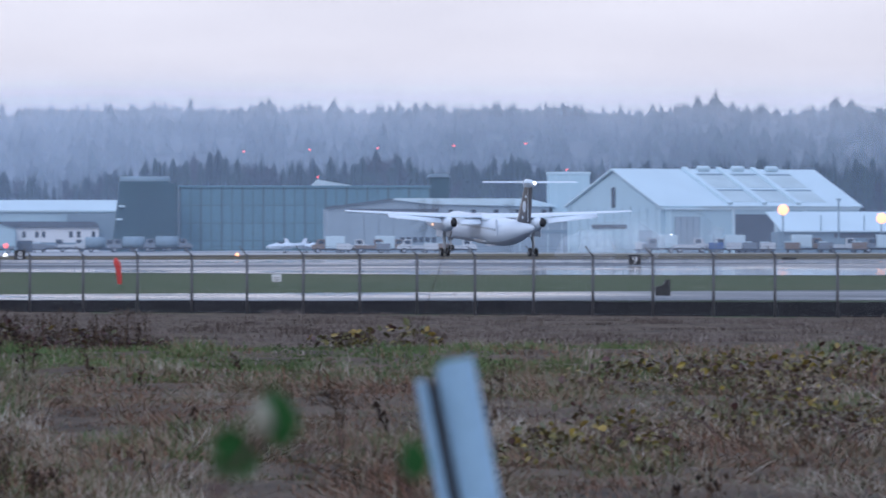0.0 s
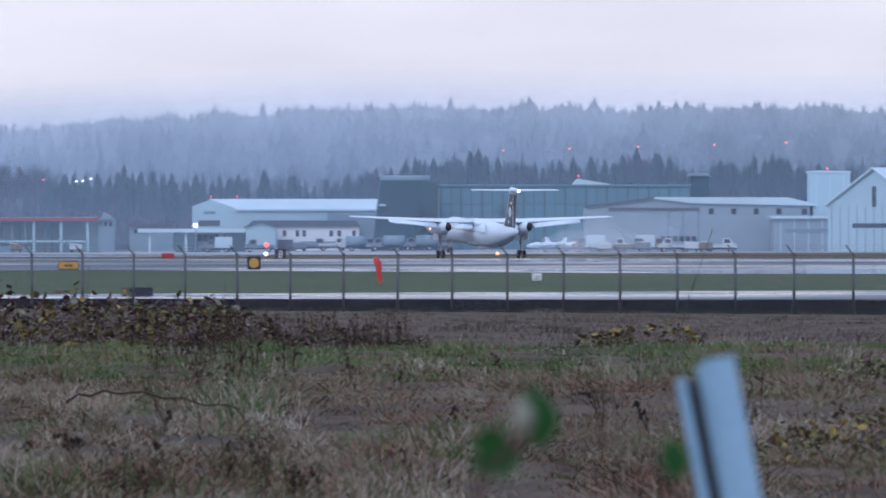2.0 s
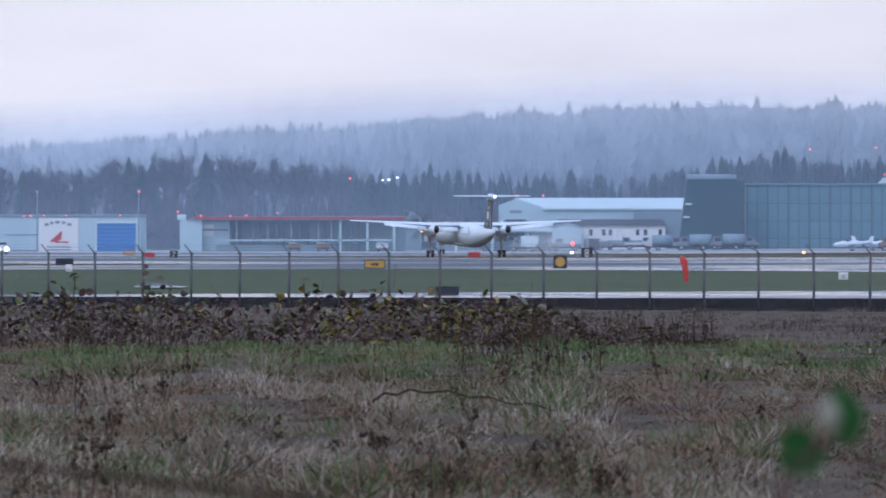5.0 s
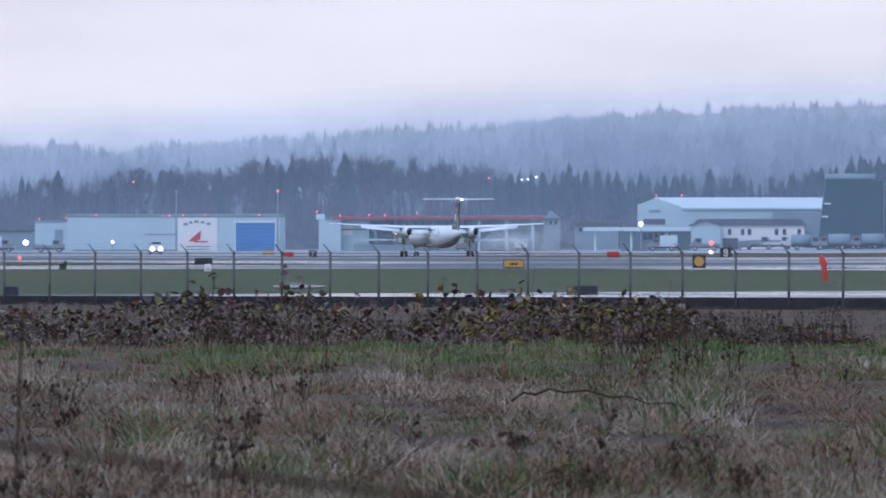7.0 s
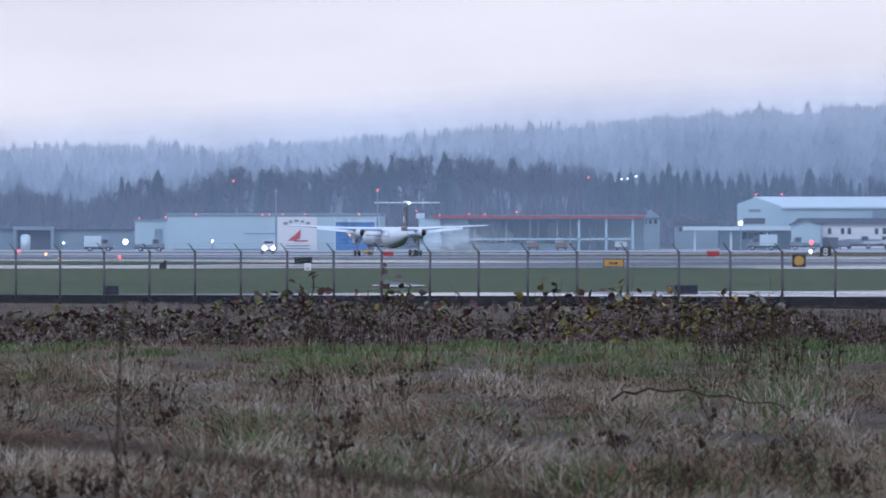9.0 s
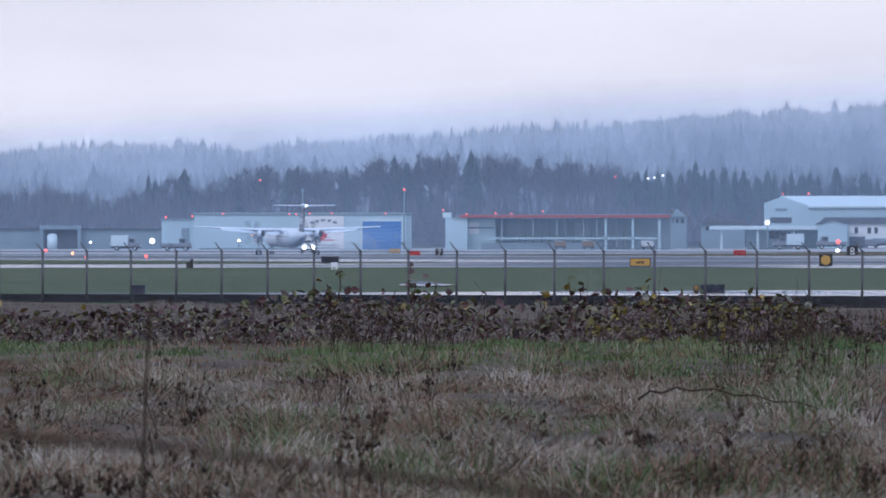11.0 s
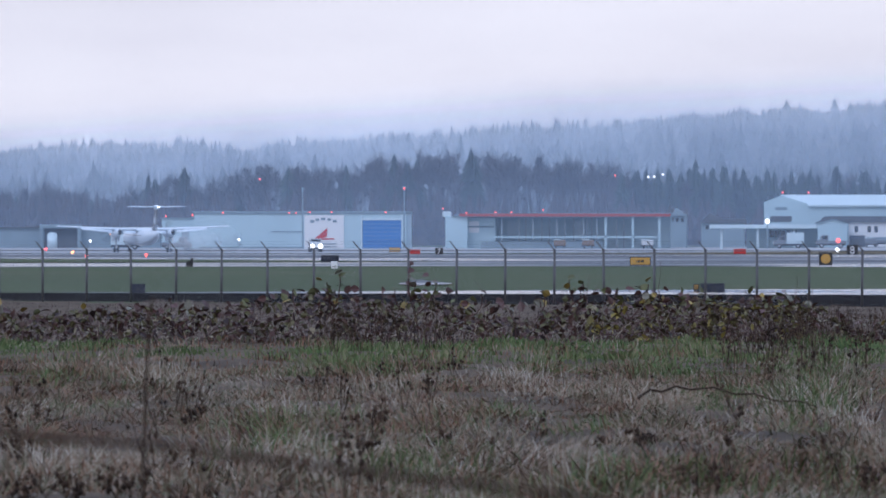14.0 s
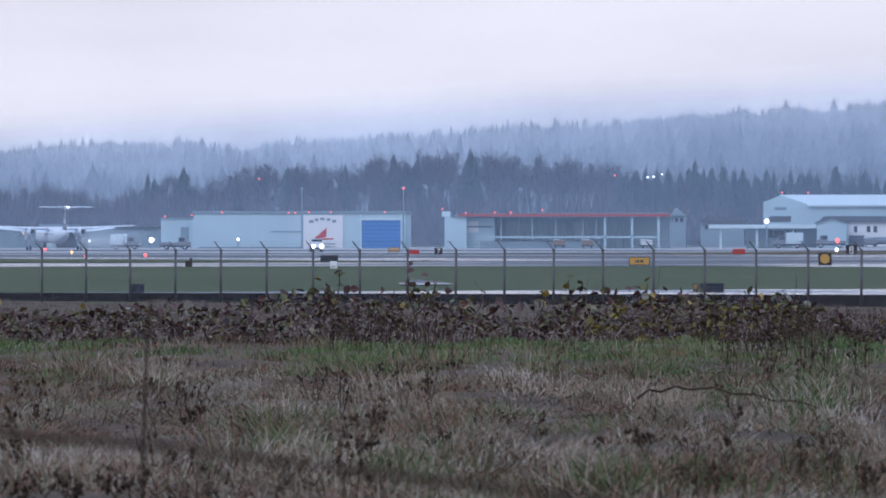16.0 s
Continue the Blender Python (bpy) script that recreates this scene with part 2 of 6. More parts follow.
def ball(bm, c, r, seg=10, scale=(1, 1, 1)):
    bmesh.ops.create_uvsphere(bm, u_segments=seg, v_segments=max(4, seg // 2), radius=r, matrix=Matrix.LocRotScale(c, None, scale))
    return bm


def prism(bm, pts, y0, y1):
    """A solid from an outline in x, z, between y0 and y1."""
    a = [bm.verts.new((x, y0, z)) for x, z in pts]
    b = [bm.verts.new((x, y1, z)) for x, z in pts]
    n = len(pts)
    bm.faces.new(a)
    bm.faces.new(b[::-1])
    for i in range(n):
        bm.faces.new((a[i], b[i], b[(i + 1) % n], a[(i + 1) % n]))
    bmesh.ops.recalc_face_normals(bm, faces=bm.faces)
    return bm


# ---- plan: bearings in steps of 1/18500 rad from the west end, heights in the same steps ----
ARC = 18500.0
WEST, LEVEL = 1519.0, 436.0


def px(u, d):
    return (u - WEST) / ARC * d


def pz(v, d):
    return EYE.z + (LEVEL - v) / ARC * d


PROFILE = [(-400, 0.75), (0, 0.75), (170, 0.75), (350, 0.1), (440, 0.1), (520, 0.3), (700, 0.75), (950, 1.25), (1250, 1.4),
           (1640, 1.15), (1850, 1.8), (2100, 2.2), (2600, 6.0), (5000, 10.0)]


def gz(y):
    """Height of the ground at a distance."""
    for (y0, z0), (y1, z1) in zip(PROFILE, PROFILE[1:]):
        if y <= y1:
            return z0 + (z1 - z0) * (y - y0) / (y1 - y0)
    return PROFILE[-1][1]


def gxy(x, y):
    """The same with the rise of the eastern apron."""
    a = min(1.0, max(0.0, (y - 1200) / 320))
    b = min(1.0, max(0.0, (x + 45) / 85))
    return gz(y) + 0.9 * a * a * (3 - 2 * a) * b * b * (3 - 2 * b) * min(1.0, max(0.0, (2300 - y) / 400))


def down(u, v):
    """Where a sight line meets the ground."""
    d = 60.0
    while d < 2000 and LEVEL + (EYE.z - gxy(px(u, d), d)) / d * ARC > v:
        d += 2.0
    return Vector((px(u, d), d, gxy(px(u, d), d)))


# ---- the ground ----
def near_lump(x, y):
    """Swells and tussocks of the rough field, fading out towards the fence."""
    tuft = min(1.0, max(0.0, (190 - y) / 50)) * min(1.0, max(0.0, (20 - abs(x)) / 3))
    return 0.09 * noise.noise((x * 0.12, y * 0.06, 1.0)) + tuft * (0.09 * noise.noise((x * 0.55, y * 0.2, 5.0)) + 0.06 * noise.noise((x * 1.3, y * 0.4, 8.0)))


def ground_sheet():
    ys = [-400, -100, 0, 20, 30, 36] + list(range(40, 196)) + list(range(196, 460, 12)) + list(range(460, 2400, 30)) + [2500, 2700, 3200, 4000, 4900]
    xs = [-4000, -1500, -600, -300] + list(range(-200, -20, 8)) + list(np.arange(-20, 20.1, 0.4)) + list(range(24, 201, 8)) + [300, 600, 1500, 4000]
    bm = bmesh.new()
    grid = []
    for y in ys:
        row = []
        for x in xs:
            lump = 0.0
            if 10 < y < 330 and abs(x) < 200:
                lump = near_lump(x, y)
            row.append(bm.verts.new((x, y, gxy(x, y) + lump)))
        grid.append(row)
    for j in range(len(ys) - 1):
        for i in range(len(xs) - 1):
            f = bm.faces.new((grid[j][i], grid[j][i + 1], grid[j + 1][i + 1], grid[j + 1][i]))
            cx, cy = (xs[i] + xs[i + 1]) / 2, (ys[j] + ys[j + 1]) / 2
            f.material_index = 0 if cy < 438.0 - 1.151 * (max(-60, min(60, cx)) + 35.9) or cy < 350 else 1
    ob = part("ground", bm, M_FIELD, smooth=True)
    ob.data.materials.append(M_TURF)
    return tagged(ob, "flat winter field and mown airfield turf", "ground", kind="structure")


def strip(name, us, near, far, mat, label, category, lift=0.03, n=44):
    """Paving or turf laid on the ground between two edges of the plan, given by bearing; far may be a distance."""
    bm = bmesh.new()
    rows = []
    for i in range(n + 1):
        u = us[0] + (us[-1] - us[0]) * i / n
        a = down(u, float(np.interp(u, us, near)))
        b = Vector((px(u, far), far, 0)) if isinstance(far, float) else down(u, float(np.interp(u, us, far)))
        row = []
        for k in range(25):
            p = a.lerp(b, k / 24)
            row.append(bm.verts.new((p.x, p.y, gxy(p.x, p.y) + lift)))
        rows.append(row)
    for i in range(n):
        for k in range(24):
            bm.faces.new((rows[i][k], rows[i + 1][k], rows[i + 1][k + 1], rows[i][k + 1]))
    bmesh.ops.recalc_face_normals(bm, faces=bm.faces)
    return tagged(part(name, bm, mat, smooth=True), label, category, kind="structure")


ground_sheet()
strip("taxiway", (-300, 3400), (527, 523.5), (521.5, 504), M_WET, "wet pale concrete taxiway behind the fence", "taxiway")
strip("runway", (-300, 600, 1250, 2250, 3400), (474, 472.5, 472, 478, 480), (449.5, 450.2, 451.3, 450, 450), M_WET, "wet grey runway shining under an overcast sky", "runway", n=60)
strip("turf_tongue", (-300, 800), (467.5, 465), (458, 464.5), M_TURF, "mown turf wedge beside the runway", "grass", lift=0.08)
strip("dry_turf_strip", (900, 1250, 2250, 3400), (450.9, 451, 449.8, 449.8), (450.4, 447.5, 441, 440.8), M_DRYTURF, "brownish mown turf beyond the runway", "grass", lift=0.07)
strip("apron", (-300, 600, 1250, 2250, 3400), (449.0, 449.2, 447.3, 440.9, 440.6), 2080.0, M_APRON, "pale wet concrete apron before the hangars", "apron", lift=0.05, n=60)


# ---- the far side of the airfield ----
def pieces(name, bm, mat, parent, places, label=""):
    """Alike pieces on one mesh, one object each."""
    me = mesh_of(bm, name, mat)
    for p in places:
        ob = new(name, me)
        ob.parent = parent
        ob.location = p
        tagged(ob, label)


def pane_row(parent, us, v, d, w, h, y, label="dark window pane in a pale frame"):
    """Small square windows, each a pane in a proud frame."""
    fr = bmesh.new()
    for a in (-1, 1):
        box(fr, a * w / 2 - 0.06, a * w / 2 + 0.06, -0.08, 0.02, -h / 2 - 0.06, h / 2 + 0.06)
        box(fr, -w / 2 + 0.06, w / 2 - 0.06, -0.07, 0.02, a * h / 2 - 0.06, a * h / 2 + 0.06)
    fme = mesh_of(fr, "window_frame", M_SIGNW)
    gme = mesh_of(boxed(-w / 2 + 0.02, w / 2 - 0.02, -0.03, 0.03, -h / 2 + 0.02, h / 2 - 0.02), "window", M_GLASS)
    for u in us:
        g = new("window", gme)
        g.parent, g.location = parent, (px(u, d), y, pz(v, d))
        tagged(g, label)
        f = new("frame", fme)
        f.parent = g


def roof_lamp(u, v, d, mat=None, r=0.14, label="small red obstruction lamp glowing on a roof edge", stem=0.5, pole=None):
    t = thing("obstruction_lamp", label, "lamp", at=(px(u, d), d, pz(v, d)))
    part("lens", ball(bmesh.new(), (0, 0, 0), r), mat or L_RED, t, smooth=True)
    part("bracket", rod(bmesh.new(), (0, 0, -stem - r), (0, 0, -r * 0.6), 0.035), pole or M_STEEL, t)
    return t


M_BAY = material("weathered_roof_bay", (0.48, 0.57, 0.6), rough=0.5, var=0.15, scale=0.3, fine=3, per_object=0.12)


def gable_hangar():
    """White hangar with a steep roof, its gable and one long side in view."""
    d = 1625
    t = thing("gable_hangar", "large white steep-roofed hangar with recessed roof bays", "hangar", at=(px(2641, d), d, gz(d)))
    t.rotation_euler = (0, 0, radians(34))
    L, W, E, R = 39.5, 24.0, pz(356, d) - gz(d), pz(291.5, d) - gz(d)
    wall = bmesh.new()
    a = [wall.verts.new(c) for c in ((0, 0, -1), (0, W, -1), (0, W, E), (0, W / 2, R - 0.3), (0, 0, E))]
    b = [wall.verts.new((L, v.co.y, v.co.z)) for v in a]
    wall.faces.new(a)
    wall.faces.new(b[::-1])
    for i in range(5):
        wall.faces.new((a[i], b[i], b[(i + 1) % 5], a[(i + 1) % 5]))
    bmesh.ops.recalc_face_normals(wall, faces=wall.faces)
    part("wall", wall, M_WHITE, t)
    run = math.hypot(W / 2, R - E)
    slope = math.atan2(R - E, W / 2)
    for side in (0, 1):
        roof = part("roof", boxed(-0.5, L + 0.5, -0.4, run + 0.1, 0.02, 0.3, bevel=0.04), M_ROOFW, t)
        roof.matrix_local = pose(0, 0, E, math.degrees(slope)) if side == 0 else pose(L, W, E, math.degrees(slope), 0, 180)
        if side == 0:
            front = roof
    # three bays of recessed glazing on the front slope, each of two rows
    for i in range(3):
        x0 = 14.2 + i * 6.8
        for z0, z1 in ((1.0, run * 0.42), (run * 0.48, run * 0.86)):
            part("roof_bay", boxed(x0, x0 + 5.8, z0, z1, 0.3, 0.36), M_BAY, front, "grey-green recessed roof glazing")
            # Raised grey strip paints the shade under each bay's upper edge.
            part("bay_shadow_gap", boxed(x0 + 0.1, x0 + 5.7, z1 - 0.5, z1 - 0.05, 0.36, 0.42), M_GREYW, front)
        part("roof_beam", boxed(x0 - 1.0, x0 - 0.05, 0, run, 0.3, 0.75, bevel=0.04), M_ROOFW, front)
        part("roof_vent", boxed(x0 + 1.8, x0 + 4.2, run - 0.9, run - 0.1, 0.3, 1.0, bevel=0.15), M_ROOFW, front)
    # tall door bay, side wing and shade panel for the open bay of the long side
    part("door_bay", boxed(0.9, 7.2, -1.6, -0.02, -1, E - 0.6, bevel=0.05), M_WHITE, t)
    part("bay_roof", boxed(0.6, 7.6, -2.0, 1.2, E - 0.55, E - 0.3, bevel=0.05), M_ROOFW, t)
    part("sliding_door", boxed(1.6, 6.4, -1.72, -1.62, 0, E - 1.6), M_BEIGE, t, "pale grey sliding door")
    for x in (1.6, 2.8, 4.0, 5.2, 6.4):
        part("door_rib", boxed(x - 0.06, x + 0.06, -1.8, -1.72, 0, E - 1.6), M_GREYW, t)
    # Flat panel on the wall: the bay's dim inside is put into its colour.
    part("open_bay", boxed(14.6, 22.4, -0.08, -0.02, 0, E - 1.2), M_SLATE, t, "slate-grey panel painting the shade of an open bay")
    for x in (14.3, 22.7, 28.5, 35.2):
        part("post", boxed(x - 0.25, x + 0.25, -0.3, -0.02, -1, E), M_ROOFW, t)
    part("fascia", boxed(0, L, -0.25, -0.02, E - 0.5, E - 0.05), M_ROOFW, t)
    # slit window and eave lamp on the gable
    part("slit_window", boxed(-0.08, -0.02, W / 2 - 0.5, W / 2 + 0.5, E - 0.2, E + 3.0), M_GLASS, t)
    part("side_door", boxed(-0.08, -0.02, 2.0, 5.4, 0, E * 0.55), M_GREYW, t)
    part("side_window_band", boxed(-0.1, -0.02, 8.5, 17.5, E * 0.58, E * 0.66), M_GLASS, t)
    rib = bmesh.new()
    box(rib, -0.06, -0.01, -0.04, 0.04, -1, E)
    pieces("cladding_seam", rib, M_GREYW, t, [(0, y, 0) for y in np.arange(1.0, W, 2.2)])


def box_hangar(name, label, u0, u1, v, d, mat, depth=18, seams=0, rail=M_ROOFW, coping=0.35):
    t = thing(name, label, "building")
    x0, x1, zt = px(u0, d), px(u1, d), pz(v, d)
    part("wall", boxed(x0, x1, d, d + depth, gz(d) - 0.5, zt), mat, t)
    part("coping", boxed(x0 - 0.15, x1 + 0.15, d - 0.15, d + depth + 0.15, zt + 0.003, zt + coping, bevel=0.04), rail, t)
    if seams:
        bm = boxed(-0.05, 0.05, -0.05, -0.004, gz(d) - 0.4, zt - 0.05)
        pieces("cladding_seam", bm, rail, t, [(x0 + (x1 - x0) * (i + 0.5) / seams, d, 0) for i in range(seams)])
    return t


def tower_block():
    d = 1690
    t = box_hangar("plant_tower", "tall plain white plant tower with roof lamps", 2444, 2516, 299, d, M_WHITE, 8, 3)
    part("roof_unit", boxed(px(2455, d), px(2475, d), d + 1, d + 4, pz(298, d), pz(294, d), bevel=0.1), M_GREYW, t)
    part("roof_rail", boxed(px(2447, d), px(2512, d), d, d + 0.1, pz(296.5, d), pz(295.5, d)), M_STEEL, t)


def wide_hangar():
    """Pale grey hangar with a low gable front, a wide door and a bright roof running back."""
    d = 1690
    t = thing("wide_hangar", "pale grey hangar with low gable and wide door", "hangar")
    g, e, r = gz(d) - 0.5, pz(361, d), pz(345, d)
    x0, xa, x1 = px(2050, d), px(2170, d), px(2450, d)
    part("wall", prism(bmesh.new(), [(x0, g), (x0, e), (xa, r), (x1, pz(352, d)), (x1, g)], d, d + 22), M_BEIGE, t)
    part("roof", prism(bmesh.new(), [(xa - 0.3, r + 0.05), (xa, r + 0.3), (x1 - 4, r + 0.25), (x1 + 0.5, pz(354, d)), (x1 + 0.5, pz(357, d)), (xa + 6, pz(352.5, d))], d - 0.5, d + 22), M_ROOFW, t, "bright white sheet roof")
    part("roof_edge", prism(bmesh.new(), [(x0 - 0.3, e), (xa, r), (xa, r + 0.3), (x0 - 0.3, e + 0.3)], d - 0.4, d - 0.02), M_SLATE, t)
    xd0, xd1, zd = px(2090, d), px(2246, d), pz(366, d)
    part("door_header", boxed(xd0 - 0.2, xd1 + 0.2, d - 0.35, d - 0.02, zd, zd + 0.5), M_SLATE, t)
    n = 6
    for i in range(n):
        a, b = xd0 + (xd1 - xd0) * i / n, xd0 + (xd1 - xd0) * (i + 1) / n
        part("door_leaf", boxed(a + 0.04, b - 0.04, d - 0.2 - 0.06 * (i % 2), d - 0.05, g, zd), M_BEIGE, t)
    for i in range(6):
        u = 2180 + i * 11
        part("window", boxed(px(u, d), px(u + 8, d), d - 0.3, d - 0.27, pz(420, d), pz(411, d)), M_GLASS, t)
    # Dark panels carry the inner shade of the high windows in their colour.
    for u in (2265, 2305, 2345, 2385, 2430):
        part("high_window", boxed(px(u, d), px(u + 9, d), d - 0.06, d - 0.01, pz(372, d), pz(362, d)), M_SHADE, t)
    d2 = d - 12
    low = box_hangar("lean_to_annex", "low white flat-roofed annex beside the hangar", 2380, 2602, 381, d2, M_BEIGE, 10, 9)
    part("roof", boxed(px(2375, d2), px(2605, d2), d2 - 0.6, d2 + 10.5, pz(380, d2), pz(375, d2), bevel=0.05), M_ROOFW, low)
    # No hole is cut; a near-black panel paints the doorway's shade.
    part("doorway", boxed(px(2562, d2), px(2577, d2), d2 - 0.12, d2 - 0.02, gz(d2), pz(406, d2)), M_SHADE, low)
    part("window_band", boxed(px(2400, d2), px(2540, d2), d2 - 0.1, d2 - 0.02, pz(404, d2), pz(398, d2)), M_GREYW, low)


def ribbed_hangar():
    """Long grey-green wall of tall cladding panels."""
    d = 1780
    t = thing("ribbed_hangar", "long grey-green hangar wall of ribbed panels", "hangar")
    x0, x1, zt, g = px(1790, d), px(2232, d), pz(323.5, d), gz(d) - 0.4
    part("wall", boxed(x0, x1, d + 0.1, d + 24, g, zt - 0.1), M_TEALD, t)
    cols, rows = 24, 4
    w, h = (x1 - x0) / cols, (zt - g) / rows
    panel = boxed(0.07, w - 0.07, 0, 0.12, 0.05, h - 0.05)
    pieces("panel", panel, M_TEAL, t, [(x0 + i * w, d - 0.02, g + j * h) for i in range(cols) for j in range(rows)])
    fin = boxed(-0.12, 0.12, -0.25, 0.05, 0, zt - g)
    pieces("rib", fin, M_TEALD, t, [(x0 + i * w * 2, d - 0.02, g) for i in range(cols // 2 + 1)])
    part("eave", boxed(x0 - 0.2, x1 + 0.2, d - 0.3, d + 24, zt + 0.003, zt + 0.4, bevel=0.05), M_TEAL, t)
    # pale tent roof and stair tower above the eave
    d2 = 1812
    part("tent_roof", prism(bmesh.new(), [(px(2020, d2), pz(323, d2)), (px(2034, d2), pz(309, d2)), (px(2112, d2), pz(322, d2))], d2, d2 + 8), M_ROOFW, t, "white peaked roof light")
    st = thing("stair_tower", "small dark stair tower with a pale cap", "tower")
    part("wall", boxed(px(2229, d2), px(2263, d2), d2 - 8, d2, gz(d2), pz(305, d2)), M_DARK, st)
    part("cap", prism(bmesh.new(), [(px(2225, d2), pz(305, d2)), (px(2231, d2), pz(299.5, d2)), (px(2260, d2), pz(299.5, d2)), (px(2266, d2), pz(305, d2))], d2 - 8.4, d2 + 0.4), M_GREYW, st)


def tail_dock():
    """Tall dark dock with a leaning side and a pale rounded cap."""
    d = 1772
    t = thing("tail_dock", "tall dark grey dock with leaning side and pale cap", "hangar")
    g, zt = gz(d) - 0.5, pz(312, d)
    part("wall", prism(bmesh.new(), [(px(1668, d), g), (px(1684, d), zt), (px(1770, d), zt), (px(1774, d), pz(330, d)), (px(1788, d), g)], d, d + 14), M_DARK, t)
    cap = bmesh.new()
    rod(cap, (px(1683, d), d + 1.0, zt + 0.1), (px(1772, d), d + 1.0, zt + 0.1), 0.75, seg=16)
    part("cap", cap, M_GREYW, t, "pale rounded roof cap", smooth=True)
    part("side_panel", boxed(px(1718, d), px(1786, d), d - 0.3, d - 0.02, pz(420, d), pz(316, d)), M_DARK, t)
    for v, u in ((356, 1681), (379, 1677)):
        part("flood_lamp", boxed(px(u, d), px(u + 12, d), d - 0.8, d - 0.1, pz(v + 2, d), pz(v - 1.5, d), bevel=0.1), M_ROOFW, t, "pale floodlight hood")
    seam = boxed(-0.05, 0.05, -0.36, -0.3, g, pz(318, d))
    pieces("panel_seam", seam, M_SHADE, t, [(px(u, d), d, 0) for u in range(1722, 1786, 12)])


def long_white_shed():
    d = 1850
    t = thing("long_white_shed", "long white shed with gabled end and sloping roof", "hangar")
    g = gz(d) - 0.5
    part("wall", prism(bmesh.new(), [(px(1351, d), g), (px(1351, d), pz(358, d)), (px(1383, d), pz(346, d)), (px(1430, d), pz(362, d)), (px(1430, d), g)], d, d + 20), M_WHITE, t)
    part("front_wall", boxed(px(1430, d) + 0.01, px(1682, d), d, d + 20, g, pz(366, d)), M_WHITE, t, "white sheet wall in tall bays")
    bm = bmesh.new()
    vs = [bm.verts.new(c) for c in ((px(1379, d), d + 10, pz(344.5, d)), (px(1682, d), d + 10, pz(344.5, d)), (px(1684, d), d - 0.5, pz(363, d)), (px(1430, d), d - 0.5, pz(363, d)),
                                    (px(1379, d), d + 10, pz(347, d)), (px(1682, d), d + 10, pz(347, d)), (px(1684, d), d - 0.5, pz(366, d)), (px(1430, d), d - 0.5, pz(366, d)))]
    for q in ((0, 1, 2, 3), (7, 6, 5, 4), (0, 4, 5, 1), (1, 5, 6, 2), (2, 6, 7, 3), (3, 7, 4, 0)):
        bm.faces.new([vs[i] for i in q])
    part("roof", bm, M_ROOFW, t, "grey-white sheet roof")
    seam = boxed(-0.08, 0.08, -0.1, -0.004, g, pz(367, d))
    pieces("cladding_seam", seam, M_WHITE, t, [(px(u, d), d, 0) for u in range(1445, 1680, 26)])
    part("sign_bars", boxed(px(1371, d), px(1392, d), d - 0.08, d - 0.02, pz(372, d), pz(367, d)), M_GREYW, t)
    part("louvre_window", boxed(px(1362, d), px(1400, d), d - 0.08, d - 0.02, pz(393, d), pz(383, d)), M_SLATE, t)
    # low office range before it, with slate roof and square windows
    e = d - 14
    o = thing("office_range", "low white office range with dark roof and small windows", "building")
    ge = gz(e) - 0.5
    part("wall", boxed(px(1500, e), px(1646, e), e, e + 9, ge, pz(393, e)), M_SIGNW, o)
    part("roof", prism(bmesh.new(), [(px(1446, e), pz(394, e)), (px(1458, e), pz(383, e)), (px(1640, e), pz(383, e)), (px(1650, e), pz(394, e))], e - 0.5, e + 9.5), M_SLATE, o, "dark slate roof")
    pane_row(o, (1514, 1537, 1549, 1597, 1611, 1637), 406, e, 0.75, 1.2, e - 0.02)
    part("porch", prism(bmesh.new(), [(px(1446, e), ge), (px(1446, e), pz(395, e)), (px(1473, e), pz(388, e)), (px(1498, e), pz(395, e)), (px(1498, e), ge)], e - 3, e), M_WHITE, o)
    part("porch_roof", prism(bmesh.new(), [(px(1442, e), pz(396, e)), (px(1473, e), pz(387.5, e)), (px(1502, e), pz(396, e)), (px(1502, e), pz(394, e)), (px(1473, e), pz(385, e)), (px(1442, e), pz(394, e))], e - 3.4, e - 3.01), M_SLATE, o)
    part("garage_door", boxed(px(1502, e), px(1530, e), e - 0.15, e - 0.02, ge, pz(417, e)), M_SLATE, o)
    part("plinth_band", boxed(px(1532, e), px(1646, e), e - 0.2, e - 0.02, pz(424, e), pz(420, e)), M_GREYW, o)
    part("grey_annex", boxed(px(1590, d), px(1682, d), d - 3, d - 0.15, g, pz(369, d)), M_GREYW, t, "grey wall beside the dock")
    # open canopy on slim posts
    c = thing("walkway_canopy", "white flat canopy roof on slim posts", "canopy")
    part("roof", boxed(px(1255, e), px(1446, e), e - 3, e + 4, pz(405, e), pz(398, e), bevel=0.05), M_ROOFW, c)
    for u in (1276, 1340, 1404):
        part("post", boxed(px(u - 2, e), px(u + 2, e), e - 2, e - 1.6, gz(e) - 0.3, pz(405, e)), M_ROOFW, c)
    part("back_wall", boxed(px(1320, e), px(1446, e), e + 3.6, e + 3.9, gz(e) - 0.3, pz(405, e)), M_WHITE, c)
    for i in range(5):
        part("window", boxed(px(1360 + i * 10, e), px(1368 + i * 10, e), e + 3.5, e + 3.58, pz(420, e), pz(408, e)), M_GLASS, c)


